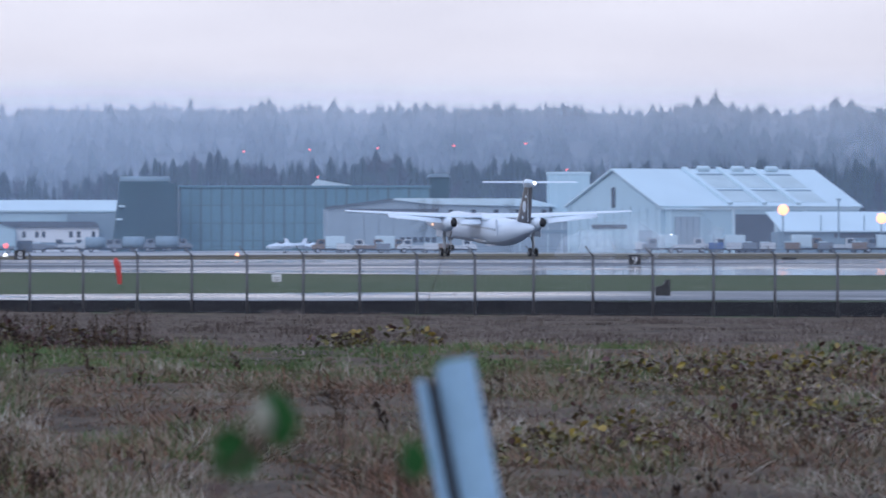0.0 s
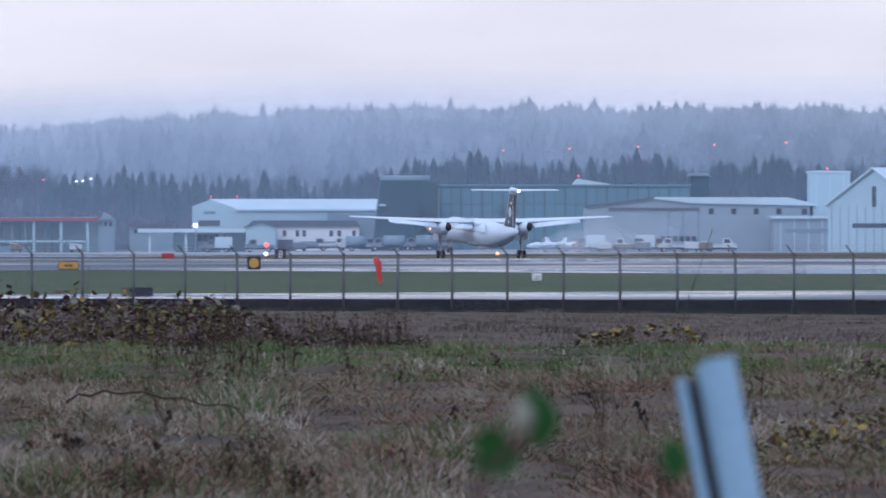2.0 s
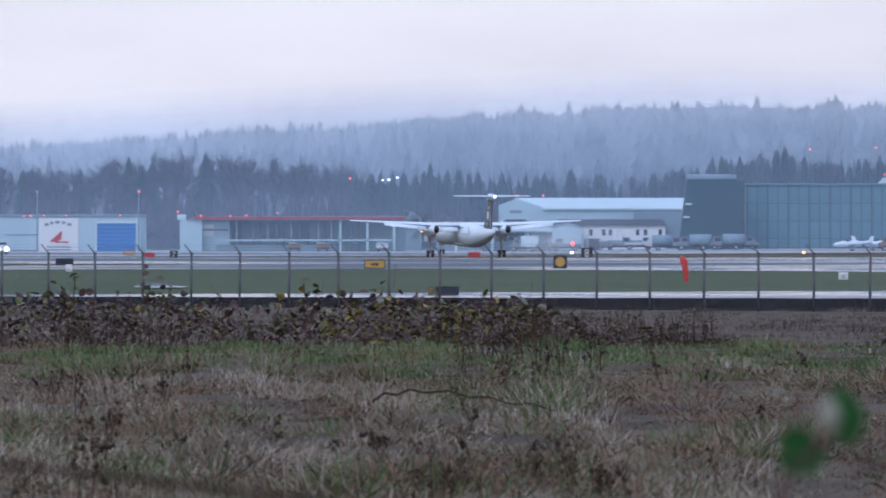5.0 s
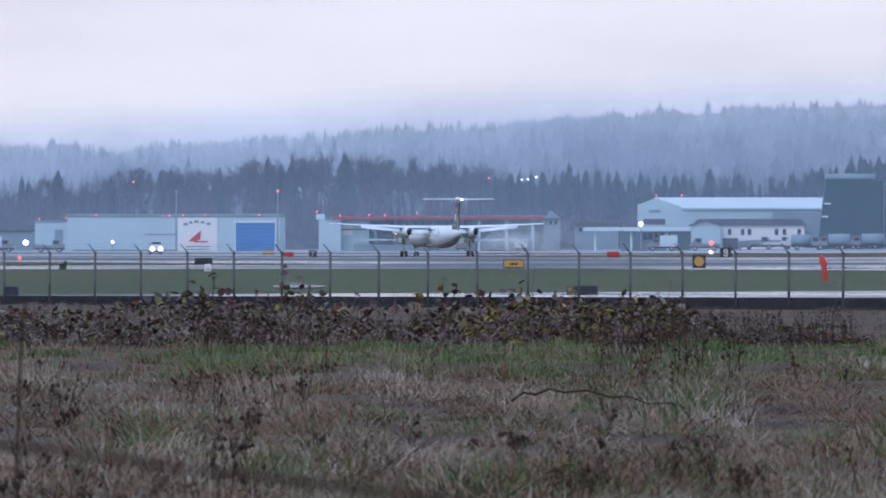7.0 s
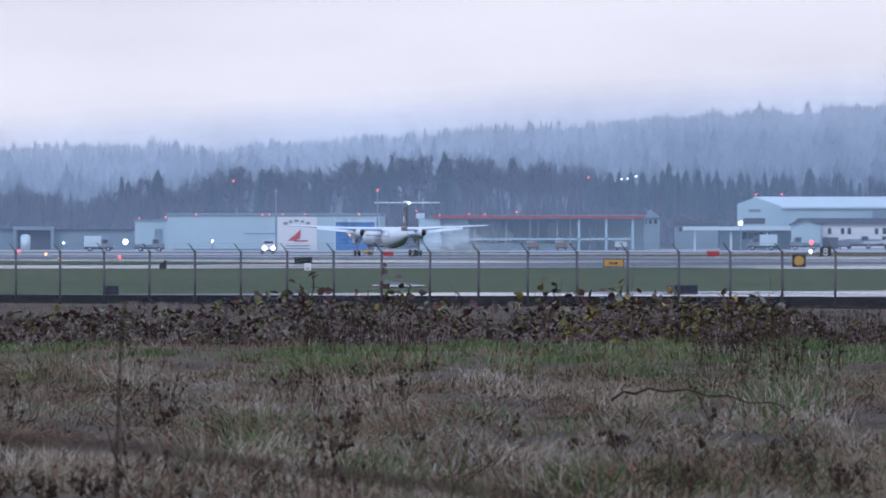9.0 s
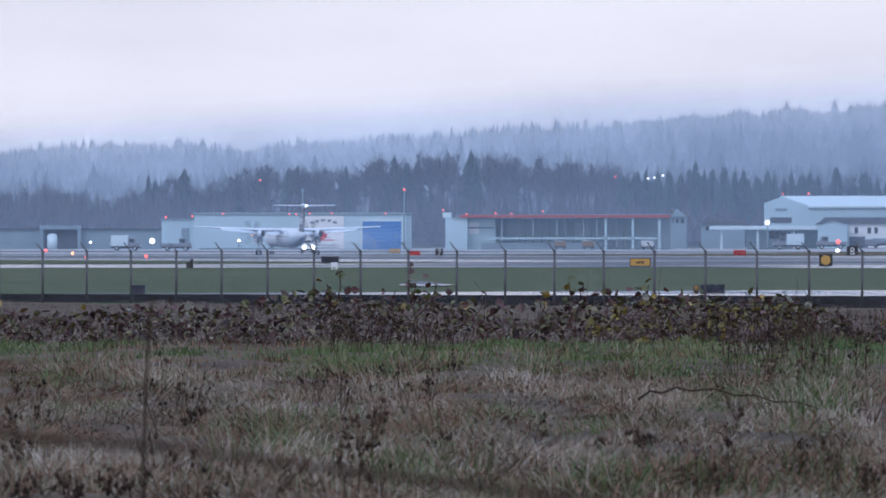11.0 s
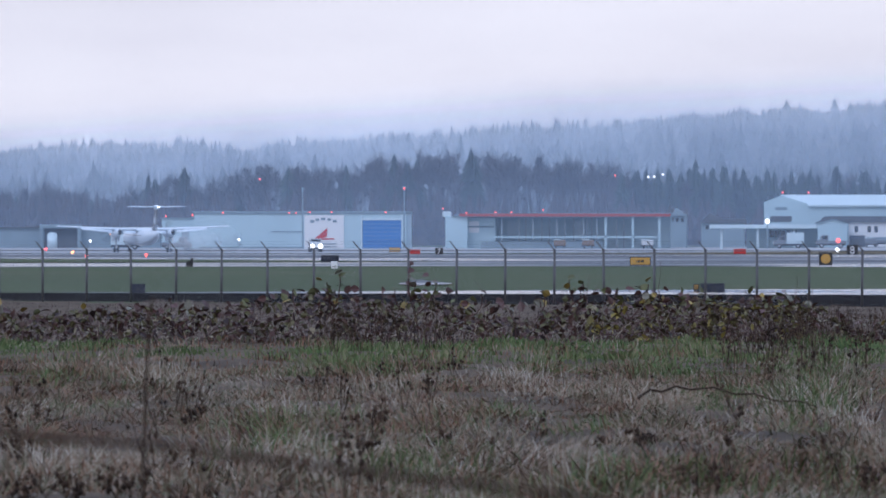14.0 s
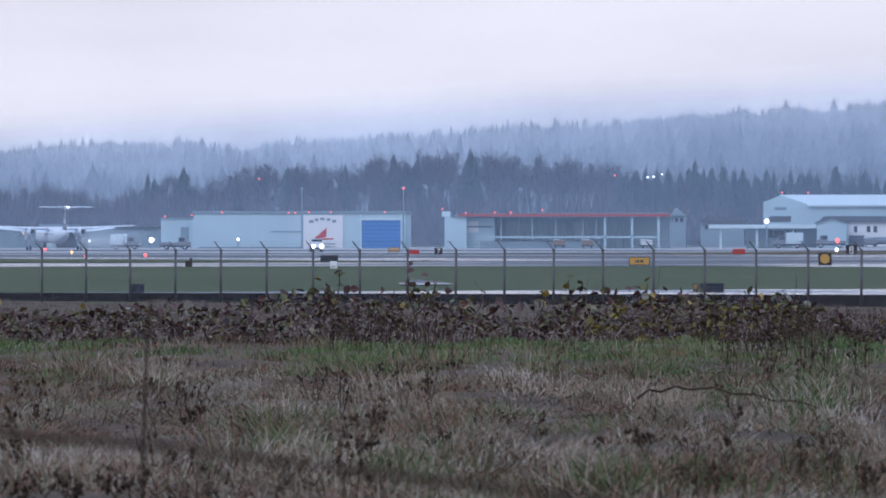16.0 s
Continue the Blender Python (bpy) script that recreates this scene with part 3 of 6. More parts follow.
def open_frame_shed():
    """Half-open shed of steel posts and beams with a red roof edge."""
    d = 1935
    t = thing("open_frame_shed", "open steel-framed shed with red roof edge", "shed")
    g = gz(d) - 0.4
    part("roof", prism(bmesh.new(), [(px(800, d), pz(384, d)), (px(812, d), pz(378.5, d)), (px(1184, d), pz(376.5, d)), (px(1184, d), pz(384, d))], d - 1, d + 14), M_GREYW, t)
    part("roof_edge", boxed(px(812, d), px(1186, d), d - 1.3, d - 1.02, pz(383.5, d), pz(378.5, d)), M_REDRF, t, "red roof edge")
    part("end_wall", boxed(px(787, d), px(826, d), d - 0.6, d + 14, g, pz(384, d)), M_WHITE, t, "white end wall")
    part("back_wall", boxed(px(827, d), px(1184, d), d + 9.5, d + 9.8, g, pz(385, d)), M_WHITE, t)
    part("gable_porch", prism(bmesh.new(), [(px(1186, d), pz(382, d)), (px(1196, d), pz(368, d)), (px(1214, d), pz(382, d))], d - 0.5, d + 10), M_GREYW, t, "grey gabled end roof")
    for u in (1213, 1188):
        part("gable_post", boxed(px(u - 2, d), px(u + 1, d), d - 0.4, d, g, pz(382, d)), M_GREYW, t)
    big = boxed(-0.22, 0.22, -0.2, 0.2, g, pz(384, d))
    pieces("steel_post", big, M_WHITE, t, [(px(u, d), d - 0.5, 0) for u in (1071, 1119, 1166)])
    thin = boxed(-0.13, 0.13, -0.12, 0.12, g, pz(384, d))
    pieces("slim_post", thin, M_BEIGE, t, [(px(u, d), d + 0.5 + (i % 3) * 2, 0) for i, u in enumerate((887, 917, 928, 942, 957, 970, 984, 998, 1013, 1032, 1037, 1045, 1055, 1090, 1102))])
    part("mid_rail", boxed(px(860, d), px(1166, d), d - 0.7, d - 0.5, pz(421.5, d), pz(418.5, d)), M_WHITE, t)
    part("low_wall", boxed(px(850, d), px(1064, d), d, d + 0.3, g, pz(428, d)), M_GREYW, t)
    part("store_wall", boxed(px(826, d), px(875, d), d + 2, d + 8, g, pz(386, d)), M_WHITE, t, "white store inside the shed")
    part("store_door", boxed(px(828, d), px(846, d), d + 1.9, d + 1.98, pz(412, d), pz(392, d)), M_SIGNW, t)
    part("store_bar", boxed(px(826, d), px(872, d), d + 1.85, d + 1.97, pz(403, d), pz(400, d)), M_GREYW, t)
    part("panel_light", boxed(px(893, d), px(913, d), d + 9, d + 9.2, pz(424, d), pz(391, d)), M_ROOFW, t, "pale wall panel")
    part("panel_light", boxed(px(1010, d), px(1032, d), d + 9, d + 9.2, pz(424, d), pz(391, d)), M_ROOFW, t, "pale wall panel")
    part("roof_kiosk", boxed(px(782, d), px(797, d), d, d + 2, pz(384, d), pz(374.5, d), bevel=0.1), M_ROOFW, t)
    for u0, u1, v in ((1240, 1316, 382), (1178, 1214, 369)):
        dd = 2040
        h = thing("gabled_house", "pale gabled house half hidden in mist", "house")
        part("wall", boxed(px(u0, dd), px(u1, dd), dd, dd + 10, gz(dd) - 0.5, pz(v + 12, dd)), M_GREYW, h)
        part("roof", prism(bmesh.new(), [(px(u0 - 3, dd), pz(v + 13, dd)), (px(u0 + (u1 - u0) * 0.2, dd), pz(v - 5, dd)), (px(u0 + (u1 - u0) * 0.45, dd), pz(v + 6, dd)), (px(u1 + 3, dd), pz(v + 4, dd)), (px(u1 + 3, dd), pz(v + 13, dd))], dd - 0.5, dd + 10.5), M_SLATE, h)
        for i in range(3):
            part("window", boxed(px(u0 + 8 + i * 9, dd), px(u0 + 13 + i * 9, dd), dd - 0.1, dd - 0.02, pz(v + 24, dd), pz(v + 17, dd)), M_GLASS, h)


def sign_hangar():
    """Long white hangar with a big sign panel and a blue door."""
    d = 1940
    t = thing("sign_hangar", "long white hangar with sign panel and blue door", "hangar")
    g, e = gz(d) - 0.5, pz(379, d)
    x0, x1 = px(341, d), px(717, d)
    part("wall", boxed(x0, x1, d, d + 25, g, e), M_WHITE, t)
    part("coping", boxed(x0 - 0.2, x1 + 0.2, d - 0.25, d + 25.2, e + 0.003, e + 0.5, bevel=0.05), M_GREYW, t)
    part("low_wing", boxed(px(281, d), px(340.5, d), d + 4, d + 25, g, pz(388, d)), M_WHITE, t, "lower white wing")
    part("wing_coping", boxed(px(280, d), px(340, d), d + 3.8, d + 25, pz(388, d) + 0.003, pz(385.5, d)), M_GREYW, t)
    part("wing_doorway", boxed(px(316, d), px(330, d), d + 3.88, d + 3.98, g, pz(402, d)), M_GREYW, t)
    bx0, bx1, bz = px(640, d), px(709, d), pz(390, d)
    n = 8
    for i in range(n):
        part("door_panel", boxed(bx0, bx1, d - 0.14, d - 0.02, g + (bz - g) * i / n + 0.02, g + (bz - g) * (i + 1) / n - 0.02), M_BLUE, t, "blue roll-up door panel")
    for u in (638.5, 710):
        part("door_jamb", boxed(px(u - 1.2, d), px(u + 1.2, d), d - 0.3, d - 0.02, g, e - 0.05), M_ROOFW, t)
    part("door_header", boxed(bx0, bx1, d - 0.3, d - 0.02, bz, bz + 0.4), M_ROOFW, t)
    # sign: white board, a red tail-fin shape and bars of lettering
    sx0, sx1, sz0, sz1 = px(537, d), px(607, d), pz(441, d), pz(381, d)
    board = part("sign_board", boxed(sx0, sx1, d - 0.25, d - 0.02, sz0, sz1), M_SIGNW, t, "bright white sign board")
    y = d - 0.3
    bm = bmesh.new()
    prism(bm, [(px(555, d), pz(423, d)), (px(578, d), pz(403, d)), (px(577, d), pz(419, d)), (px(567, d), pz(423, d))], y - 0.03, y)
    part("red_emblem", bm, M_RED, board, "plain red swept shape")
    part("emblem_bar", boxed(px(566, d), px(590, d), y - 0.03, y, pz(424.5, d), pz(422, d)), M_RED, board)
    for u, v, w in ((551, 392, 8), (560, 389, 6), (570, 387.5, 8), (581, 388.5, 6), (591, 391.5, 7)):
        part("letter_bar", boxed(px(u - w / 2, d), px(u + w / 2, d), y - 0.02, y, pz(v + 2.5, d), pz(v - 2, d)), M_GREYW, board)
    for v in (432, 437):
        part("letter_bar", boxed(px(551, d), px(594, d), y - 0.02, y, pz(v + 1, d), pz(v - 1, d)), M_GREYW, board)
    seam = boxed(-0.05, 0.05, -0.06, -0.004, g, e - 0.05)
    pieces("cladding_seam", seam, M_WHITE, t, [(px(u, d), d, 0) for u in range(352, 536, 15)])
    part("pipe_rail", boxed(px(478, d), px(535, d), d - 0.12, d - 0.02, pz(411, d), pz(409.5, d)), M_GREYW, t)
    part("low_stain_band", boxed(x0 + 1, px(535, d), d - 0.1, d - 0.02, g, pz(437, d)), M_GREYW, t, "grey band along the foot of the wall")
    # grey sheds further west
    e2 = 1990
    s = thing("grey_shed", "low grey shed with a wide pale portal", "shed")
    part("wall", boxed(px(-60, e2), px(280, e2), e2, e2 + 12, gz(e2) - 0.5, pz(404, e2)), M_GREYW, s)
    part("roof", boxed(px(-62, e2), px(282, e2), e2 - 0.6, e2 + 12.5, pz(404, e2), pz(401, e2), bevel=0.05), M_SLATE, s)
    part("portal_header", boxed(px(68, e2), px(141, e2), e2 - 2, e2 - 0.02, pz(404, e2), pz(397.5, e2)), M_GREYW, s)
    for u in (71, 138):
        part("portal_post", boxed(px(u - 3, e2), px(u + 3, e2), e2 - 2, e2 - 1.4, gz(e2) - 0.3, pz(404, e2)), M_GREYW, s)
    # Slate-grey panel paints the shade within the portal.
    part("portal_opening", boxed(px(75, e2), px(134, e2), e2 - 0.1, e2 - 0.02, gz(e2), pz(405, e2)), M_SLATE, s)
    tank = bmesh.new()
    rod(tank, (px(92, e2), e2 - 4, gz(e2)), (px(92, e2), e2 - 4, pz(416, e2)), 0.95, seg=16)
    ball(tank, (px(92, e2), e2 - 4, pz(416, e2)), 0.95, 14, (1, 1, 0.5))
    tagged(part("storage_tank", tank, M_ROOFW, smooth=True), "upright white storage tank before the shed", "tank")


def white_depot():
    """Low white-roofed depot at the east end."""
    d = 1560
    t = thing("white_depot", "low depot with broad white sheet roof", "building")
    g = gz(d) - 0.5
    part("wall", boxed(px(2850, d), px(3300, d), d, d + 14, g, pz(401, d)), M_GREYW, t)
    bm = bmesh.new()
    vs = [bm.verts.new(c) for c in ((px(2835, d), d + 8, pz(365, d)), (px(3300, d), d + 8, pz(365, d)), (px(3300, d), d - 0.6, pz(399, d)), (px(2856, d), d - 0.6, pz(399, d)),
                                    (px(2835, d), d + 8, pz(368, d)), (px(3300, d), d + 8, pz(368, d)), (px(3300, d), d - 0.6, pz(401.5, d)), (px(2856, d), d - 0.6, pz(401.5, d)))]
    for q in ((0, 1, 2, 3), (7, 6, 5, 4), (0, 4, 5, 1), (1, 5, 6, 2), (2, 6, 7, 3), (3, 7, 4, 0)):
        bm.faces.new([vs[i] for i in q])
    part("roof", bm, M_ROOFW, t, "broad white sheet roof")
    # Slate-coloured strip on the wall paints the shade under the eave.
    part("shade_band", boxed(px(2950, d), px(3060, d), d - 0.1, d - 0.02, pz(412, d), pz(404, d)), M_SLATE, t)
    for u in (2925, 3002, 3080):
        part("roof_seam", boxed(px(u, d), px(u + 2, d), d - 0.5, d - 0.3, pz(399, d), pz(372, d)), M_GREYW, t)


gable_hangar()
tower_block()
wide_hangar()
ribbed_hangar()
tail_dock()
long_white_shed()
open_frame_shed()
sign_hangar()
white_depot()

for u, v, d in ((291, 383, 1937), (338, 381, 1937), (392, 376.5, 1937), (510, 377, 1937), (522, 377, 1937), (546, 376, 1937), (585, 376, 1937), (681, 376, 1937),
                (783, 370, 1934), (824, 377, 1933), (876, 376, 1933), (904, 376, 1933), (960, 372, 1933), (1384, 341, 1858), (1430, 341, 1860), (2034, 304, 1813), (2475, 291, 1690)):
    roof_lamp(u, v, d)
# Lights that belong on the hillside; their masts are added supports.
for u, v in ((1902, 259), (2140, 253), (2275, 249), (2402, 245), (2019, 256), (1088, 311), (458, 317)):
    roof_lamp(u, v, 2130, r=0.18, label="red hillside lamp on an added mast before the woods", stem=(436 - v) / 18500 * 2130, pole=M_BARK)
for u, v in ((1146, 314), (1157, 313), (1172, 309)):
    roof_lamp(u, v, 2130, L_WHITE, 0.18, "white hillside lamp on an added mast before the woods", stem=(436 - v) / 18500 * 2130, pole=M_BARK)


def lamp_mast(u, v, d, mat, r, label, arm=0.0):
    t = thing("lamp_mast", label, "lamp", at=(px(u, d), d, gz(d)))
    h = pz(v, d) - gz(d)
    part("mast", rod(bmesh.new(), (0, 0, -0.3), (0, 0, h), 0.16, 0.09), M_GREYW, t)
    part("lamp_head", boxed(-0.35, 0.35, -0.25, 0.25, h, h + 0.25, bevel=0.06), M_GREYW, t)
    part("lens", ball(bmesh.new(), (0, -0.35, h - 0.1), r, 14), mat, t, smooth=True)


lamp_mast(2859, 361, 1540, L_AMBER, 0.8, "tall mast with a glaring amber floodlight")
lamp_mast(3034, 376, 1540, L_AMBER, 0.8, "tall mast with a glaring amber floodlight")
lamp_mast(2958, 345, 1545, M_GREYW, 0.2, "tall grey mast with an unlit lamp head")
lamp_mast(2660, 409, 1560, L_WHITE, 0.4, "low mast with a small white floodlight")
lamp_mast(1357, 391, 1830, L_WHITE, 0.4, "mast with a white floodlight by the shed")
lamp_mast(267, 424, 1900, L_WHITE, 0.48, "mast with a glaring white floodlight")
lamp_mast(157, 426, 1960, L_WHITE, 0.2, "low mast with a small white lamp")
lamp_mast(195, 427, 1960, L_WHITE, 0.2, "low mast with a small white lamp")
lamp_mast(421, 423, 1925, L_WHITE, 0.25, "low mast with a small white lamp")
lamp_mast(534, 335, 1920, M_GREYW, 0.18, "slim tall mast with small lamp head")
lamp_mast(714, 333, 1920, L_RED, 0.18, "slim tall mast with a red lamp")
lamp_mast(1482, 425, 1700, L_RED, 0.38, "low mast with a bright red lamp")
lamp_mast(78, 441, 1760, L_RED, 0.3, "low mast with a bright red lamp")


# ---- woods and haze sheets ----
def fir_mesh(seed, h=16.0):
    rnd = random.Random(seed)
    bm = bmesh.new()
    tiers = 15
    for i in range(tiers):
        f = i / tiers
        z = h * (0.08 + 0.9 * f)
        r = h * 0.24 * (1 - f) ** 0.75 * rnd.uniform(0.75, 1.15) + 0.12
        n = 9
        top = bm.verts.new((rnd.uniform(-0.1, 0.1), rnd.uniform(-0.1, 0.1), z + h * 0.11))
        ring = []
        for k in range(n * 2):
            a = math.tau * k / (n * 2) + rnd.uniform(-0.12, 0.12)
            rr = r * (rnd.uniform(0.8, 1.25) if k % 2 == 0 else rnd.uniform(0.3, 0.5))
            ring.append(bm.verts.new((rr * math.cos(a), rr * math.sin(a), z - (0.06 * h if k % 2 == 0 else 0) * (1 - f) + rnd.uniform(-0.15, 0.15))))
        for k in range(n * 2):
            bm.faces.new((top, ring[k], ring[(k + 1) % (n * 2)]))
    return mesh_of(bm, "crown", M_FIR)


def bare_mesh(seed, h=17.0, spread=0.42):
    """Leafless broadleaf: forking limbs down to fine twigs."""
    rnd = random.Random(seed)
    bm = bmesh.new()

    def limb(p, way, length, r, depth):
        q = p + way * length
        r = max(r, 0.035)
        rod(bm, p, q, r, r * 0.62, seg=4 if depth < 2 else 3, caps=False)
        if depth >= 5:
            # a spray of twigs at the end of each limb
            for _ in range(9):
                w = (way + Vector((rnd.gauss(0, 0.7), rnd.gauss(0, 0.7), rnd.uniform(-0.2, 0.6)))).normalized() * rnd.uniform(0.5, 1.3)
                f = rnd.random()
                a = p.lerp(q, f)
                side = Vector((rnd.gauss(0, 1), rnd.gauss(0, 1), 0)).normalized() * 0.035
                bm.faces.new([bm.verts.new(c) for c in (a - side, a + side, a + w)])
            return
        for _ in range(3 if depth < 4 else 4):
            w = (way + Vector((rnd.gauss(0, spread), rnd.gauss(0, spread), rnd.uniform(-0.05, 0.35)))).normalized()
            limb(p + way * length * rnd.uniform(0.3, 1.0), w, length * rnd.uniform(0.6, 0.82), r * 0.55, depth + 1)

    limb(Vector((0, 0, h * 0.16)), Vector((rnd.uniform(-0.06, 0.06), 0, 1)).normalized(), h * 0.26, 0.22, 1)
    return mesh_of(bm, "crown", M_TWIG)


def trunk_mesh(h):
    bm = bmesh.new()
    rod(bm, (0, 0, -0.5), (0, 0, h), 0.32, 0.16, seg=7)
    return mesh_of(bm, "trunk", M_BARK, True)


def tree(name, crown, trunk, label, group):
    t = thing(name, label, "tree", group)
    for n, me in (("trunk", trunk), ("crown", crown)):
        o = new(n, me)
        o.parent = t
    return t


TRUNK = trunk_mesh(4.2)
rnd = random.Random(4)
FIRS = [tree("fir_tree", fir_mesh(i), TRUNK, "dark green fir in the misty tree belt", "firs behind the hangars") for i in range(7)]
BARES = [tree("bare_tree", bare_mesh(40 + i, 17.0, (0.28, 0.5, 0.62)[i % 3]), TRUNK, "leafless grey-brown tree in the misty belt", "bare trees behind the hangars") for i in range(6)]
TALL = {t.name: max(v.co.z for c in t.children for v in c.data.vertices) for t in FIRS + BARES}
belt = [(-150, 325), (20, 325), (100, 312), (170, 345), (215, 345), (260, 300), (310, 292), (350, 312), (420, 305), (450, 282), (520, 278), (580, 286), (640, 280), (680, 262),
        (730, 258), (790, 266), (860, 264), (930, 266), (1000, 272), (1060, 272), (1100, 292), (1160, 300), (1230, 280), (1300, 296), (1400, 300), (1480, 292), (1560, 305),
        (1650, 290), (1740, 262), (1800, 270), (1840, 248), (1900, 268), (2000, 275), (2100, 262), (2170, 252), (2230, 290), (2300, 268), (2400, 262), (2500, 290), (2600, 268),
        (2700, 285), (2800, 262), (2900, 275), (3000, 270), (3200, 268)]
used = set()
u = -140.0
while u < 3180:
    top = float(np.interp(u, [b[0] for b in belt], [b[1] for b in belt]))
    for k in range(2):
        d = 2210 + rnd.uniform(0, 60) + k * 70
        v = top + abs(rnd.gauss(0, 15)) + k * 8 - 3
        h = pz(v, d) - gz(d)
        bare = (420 < u < 1090 and rnd.random() < 0.9) or (u < 420 and rnd.random() < 0.75) or rnd.random() < 0.12
        kinds = BARES if bare else FIRS
        i = rnd.randrange(len(kinds))
        sc = h / TALL[kinds[i].name]
        wide = sc * rnd.uniform(0.85, 1.2) * (1.0 if bare else 1.05)
        m = pose(px(u + rnd.uniform(-8, 8), d), d, gz(d), 0, 0, rnd.uniform(0, 360))
        src = kinds[i]
        key = src.name
        if key in used:
            o = copy_thing(src, m)
        else:
            used.add(key)
            o = src
            o.matrix_basis = m
        o.scale = (wide, wide, sc)
    u += rnd.uniform(11, 22) if u < 1090 else rnd.uniform(11, 20)


def spikes(name, label, places, mat, seed):
    """A wood of many firs, each of three ragged tiers, in one mesh."""
    g = np.random.default_rng(seed)
    n, tiers, sides = len(places), 6, 7
    P = np.array(places)
    V, F = [], []
    ang = np.arange(sides) * math.tau / sides
    base = 0
    per = sides + 1
    for k in range(tiers):
        f = k / tiers
        r = P[:, 3] * P[:, 4] * (1 - f) ** 0.8 * g.uniform(0.6, 1.3, n)
        z0 = P[:, 2] + P[:, 3] * (0.05 + 0.72 * f)
        z1 = P[:, 2] + P[:, 3] * min(1.0, 0.36 + 0.77 * f)
        ring = np.zeros((n, sides, 3))
        rr = r[:, None] * g.uniform(0.35, 1.45, (n, sides))
        a = ang[None, :] + g.uniform(0, 6, (n, 1))
        ring[:, :, 0] = P[:, 0:1] + rr * np.cos(a)
        ring[:, :, 1] = P[:, 1:2] + rr * np.sin(a)
        ring[:, :, 2] = z0[:, None] + g.uniform(-0.06, 0.03, (n, sides)) * P[:, 3:4]
        apex = np.stack([P[:, 0], P[:, 1], z1], 1)[:, None, :]
        V.append(np.concatenate([ring, apex], 1).reshape(-1, 3))
        idx = base + np.arange(n)[:, None] * per
        tri = np.stack([idx + np.arange(sides)[None, :], idx + (np.arange(sides)[None, :] + 1) % sides, np.broadcast_to(idx + sides, (n, sides))], 2)
        F.append(tri.reshape(-1, 3))
        base += n * per
    me = bpy.data.meshes.new(name)
    me.from_pydata(np.concatenate(V).tolist(), [], np.concatenate(F).tolist())
    me.materials.append(mat)
    return tagged(new(name, me), label, "woods", kind="stuff")


# the ridge: its crown line, west to east
RIDGE = [(-300, 275), (0, 268), (100, 258), (200, 250), (330, 252), (430, 262), (520, 250), (700, 240), (800, 232), (900, 226), (1050, 218), (1180, 205), (1300, 196), (1450, 190), (1560, 184),
         (1800, 180), (1950, 182), (2050, 190), (2150, 186), (2300, 182), (2420, 182), (2600, 190), (2720, 178), (2800, 182), (2900, 190), (3000, 182), (3300, 185)]
NEAR_Y, FAR_Y = 2650.0, 4300.0


def hill_z(x, y):
    u = x / y * ARC + WEST
    crest = pz(float(np.interp(u, [r[0] for r in RIDGE], [r[1] for r in RIDGE])) + 10, FAR_Y)
    f = min(1.0, max(0.0, (y - NEAR_Y) / (FAR_Y - NEAR_Y)))
    roll = 5.0 * noise.noise((x * 0.006, y * 0.003, 3.0)) * f * (1 - f) * 3
    return gz(NEAR_Y) + (crest - gz(NEAR_Y)) * (f ** 0.85) + roll


def hillside():
    bm = bmesh.new()
    ys = list(np.linspace(NEAR_Y, FAR_Y, 26)) + [4600]
    us = np.linspace(-700, 3700, 90)
    grid = []
    for y in ys:
        grid.append([bm.verts.new(((u - WEST) / ARC * y, y, hill_z((u - WEST) / ARC * y, y) if y <= FAR_Y else -5)) for u in us])
    for j in range(len(ys) - 1):
        for i in range(len(us) - 1):
            bm.faces.new((grid[j][i], grid[j][i + 1], grid[j + 1][i + 1], grid[j + 1][i]))
    tagged(part("hillside", bm, M_WOODS, smooth=True), "long low wooded hill fading into mist", "hill", kind="structure")


hillside()
rr = random.Random(9)


def hill_house(u, v, wide, tall):
    """A pale house among the trees, where the sight line meets the slope."""
    y = NEAR_Y
    while y < FAR_Y - 40 and hill_z(px(u, y), y) < pz(v, y):
        y += 10
    y -= 25
    x, z, w, h = px(u, y), pz(v, y), wide / ARC * y, tall / ARC * y
    t = thing("hill_house", "small pale house among the misty firs", "house", at=(x, y, z))
    part("wall", boxed(-w / 2, w / 2, 0, 5, -4, h), M_WHITE, t)
    part("roof", prism(bmesh.new(), [(-w / 2 - 0.4, h), (-w * 0.3, h * 1.8), (w * 0.3, h * 1.8), (w / 2 + 0.4, h)], -0.4, 5.4), M_SIGNW, t, "pale sheet roof")
    part("window", boxed(-w * 0.2, w * 0.2, -0.06, -0.01, h * 0.25, h * 0.75), M_GLASS, t)


for u, v, wide, tall in ((1252, 213, 20, 6), (1620, 264, 22, 4), (2340, 240, 34, 4), (2300, 243, 18, 4), (130, 338, 16, 6), (400, 306, 26, 3)):
    hill_house(u, v, wide, tall)


def fir_at(x, y, tall, wide=(0.15, 0.3)):
    """Root, height and spread of one tree of the woods."""
    return (x, y, hill_z(x, y) - 0.5 if y > NEAR_Y else gz(y) - 0.5, tall, rr.uniform(*wide))


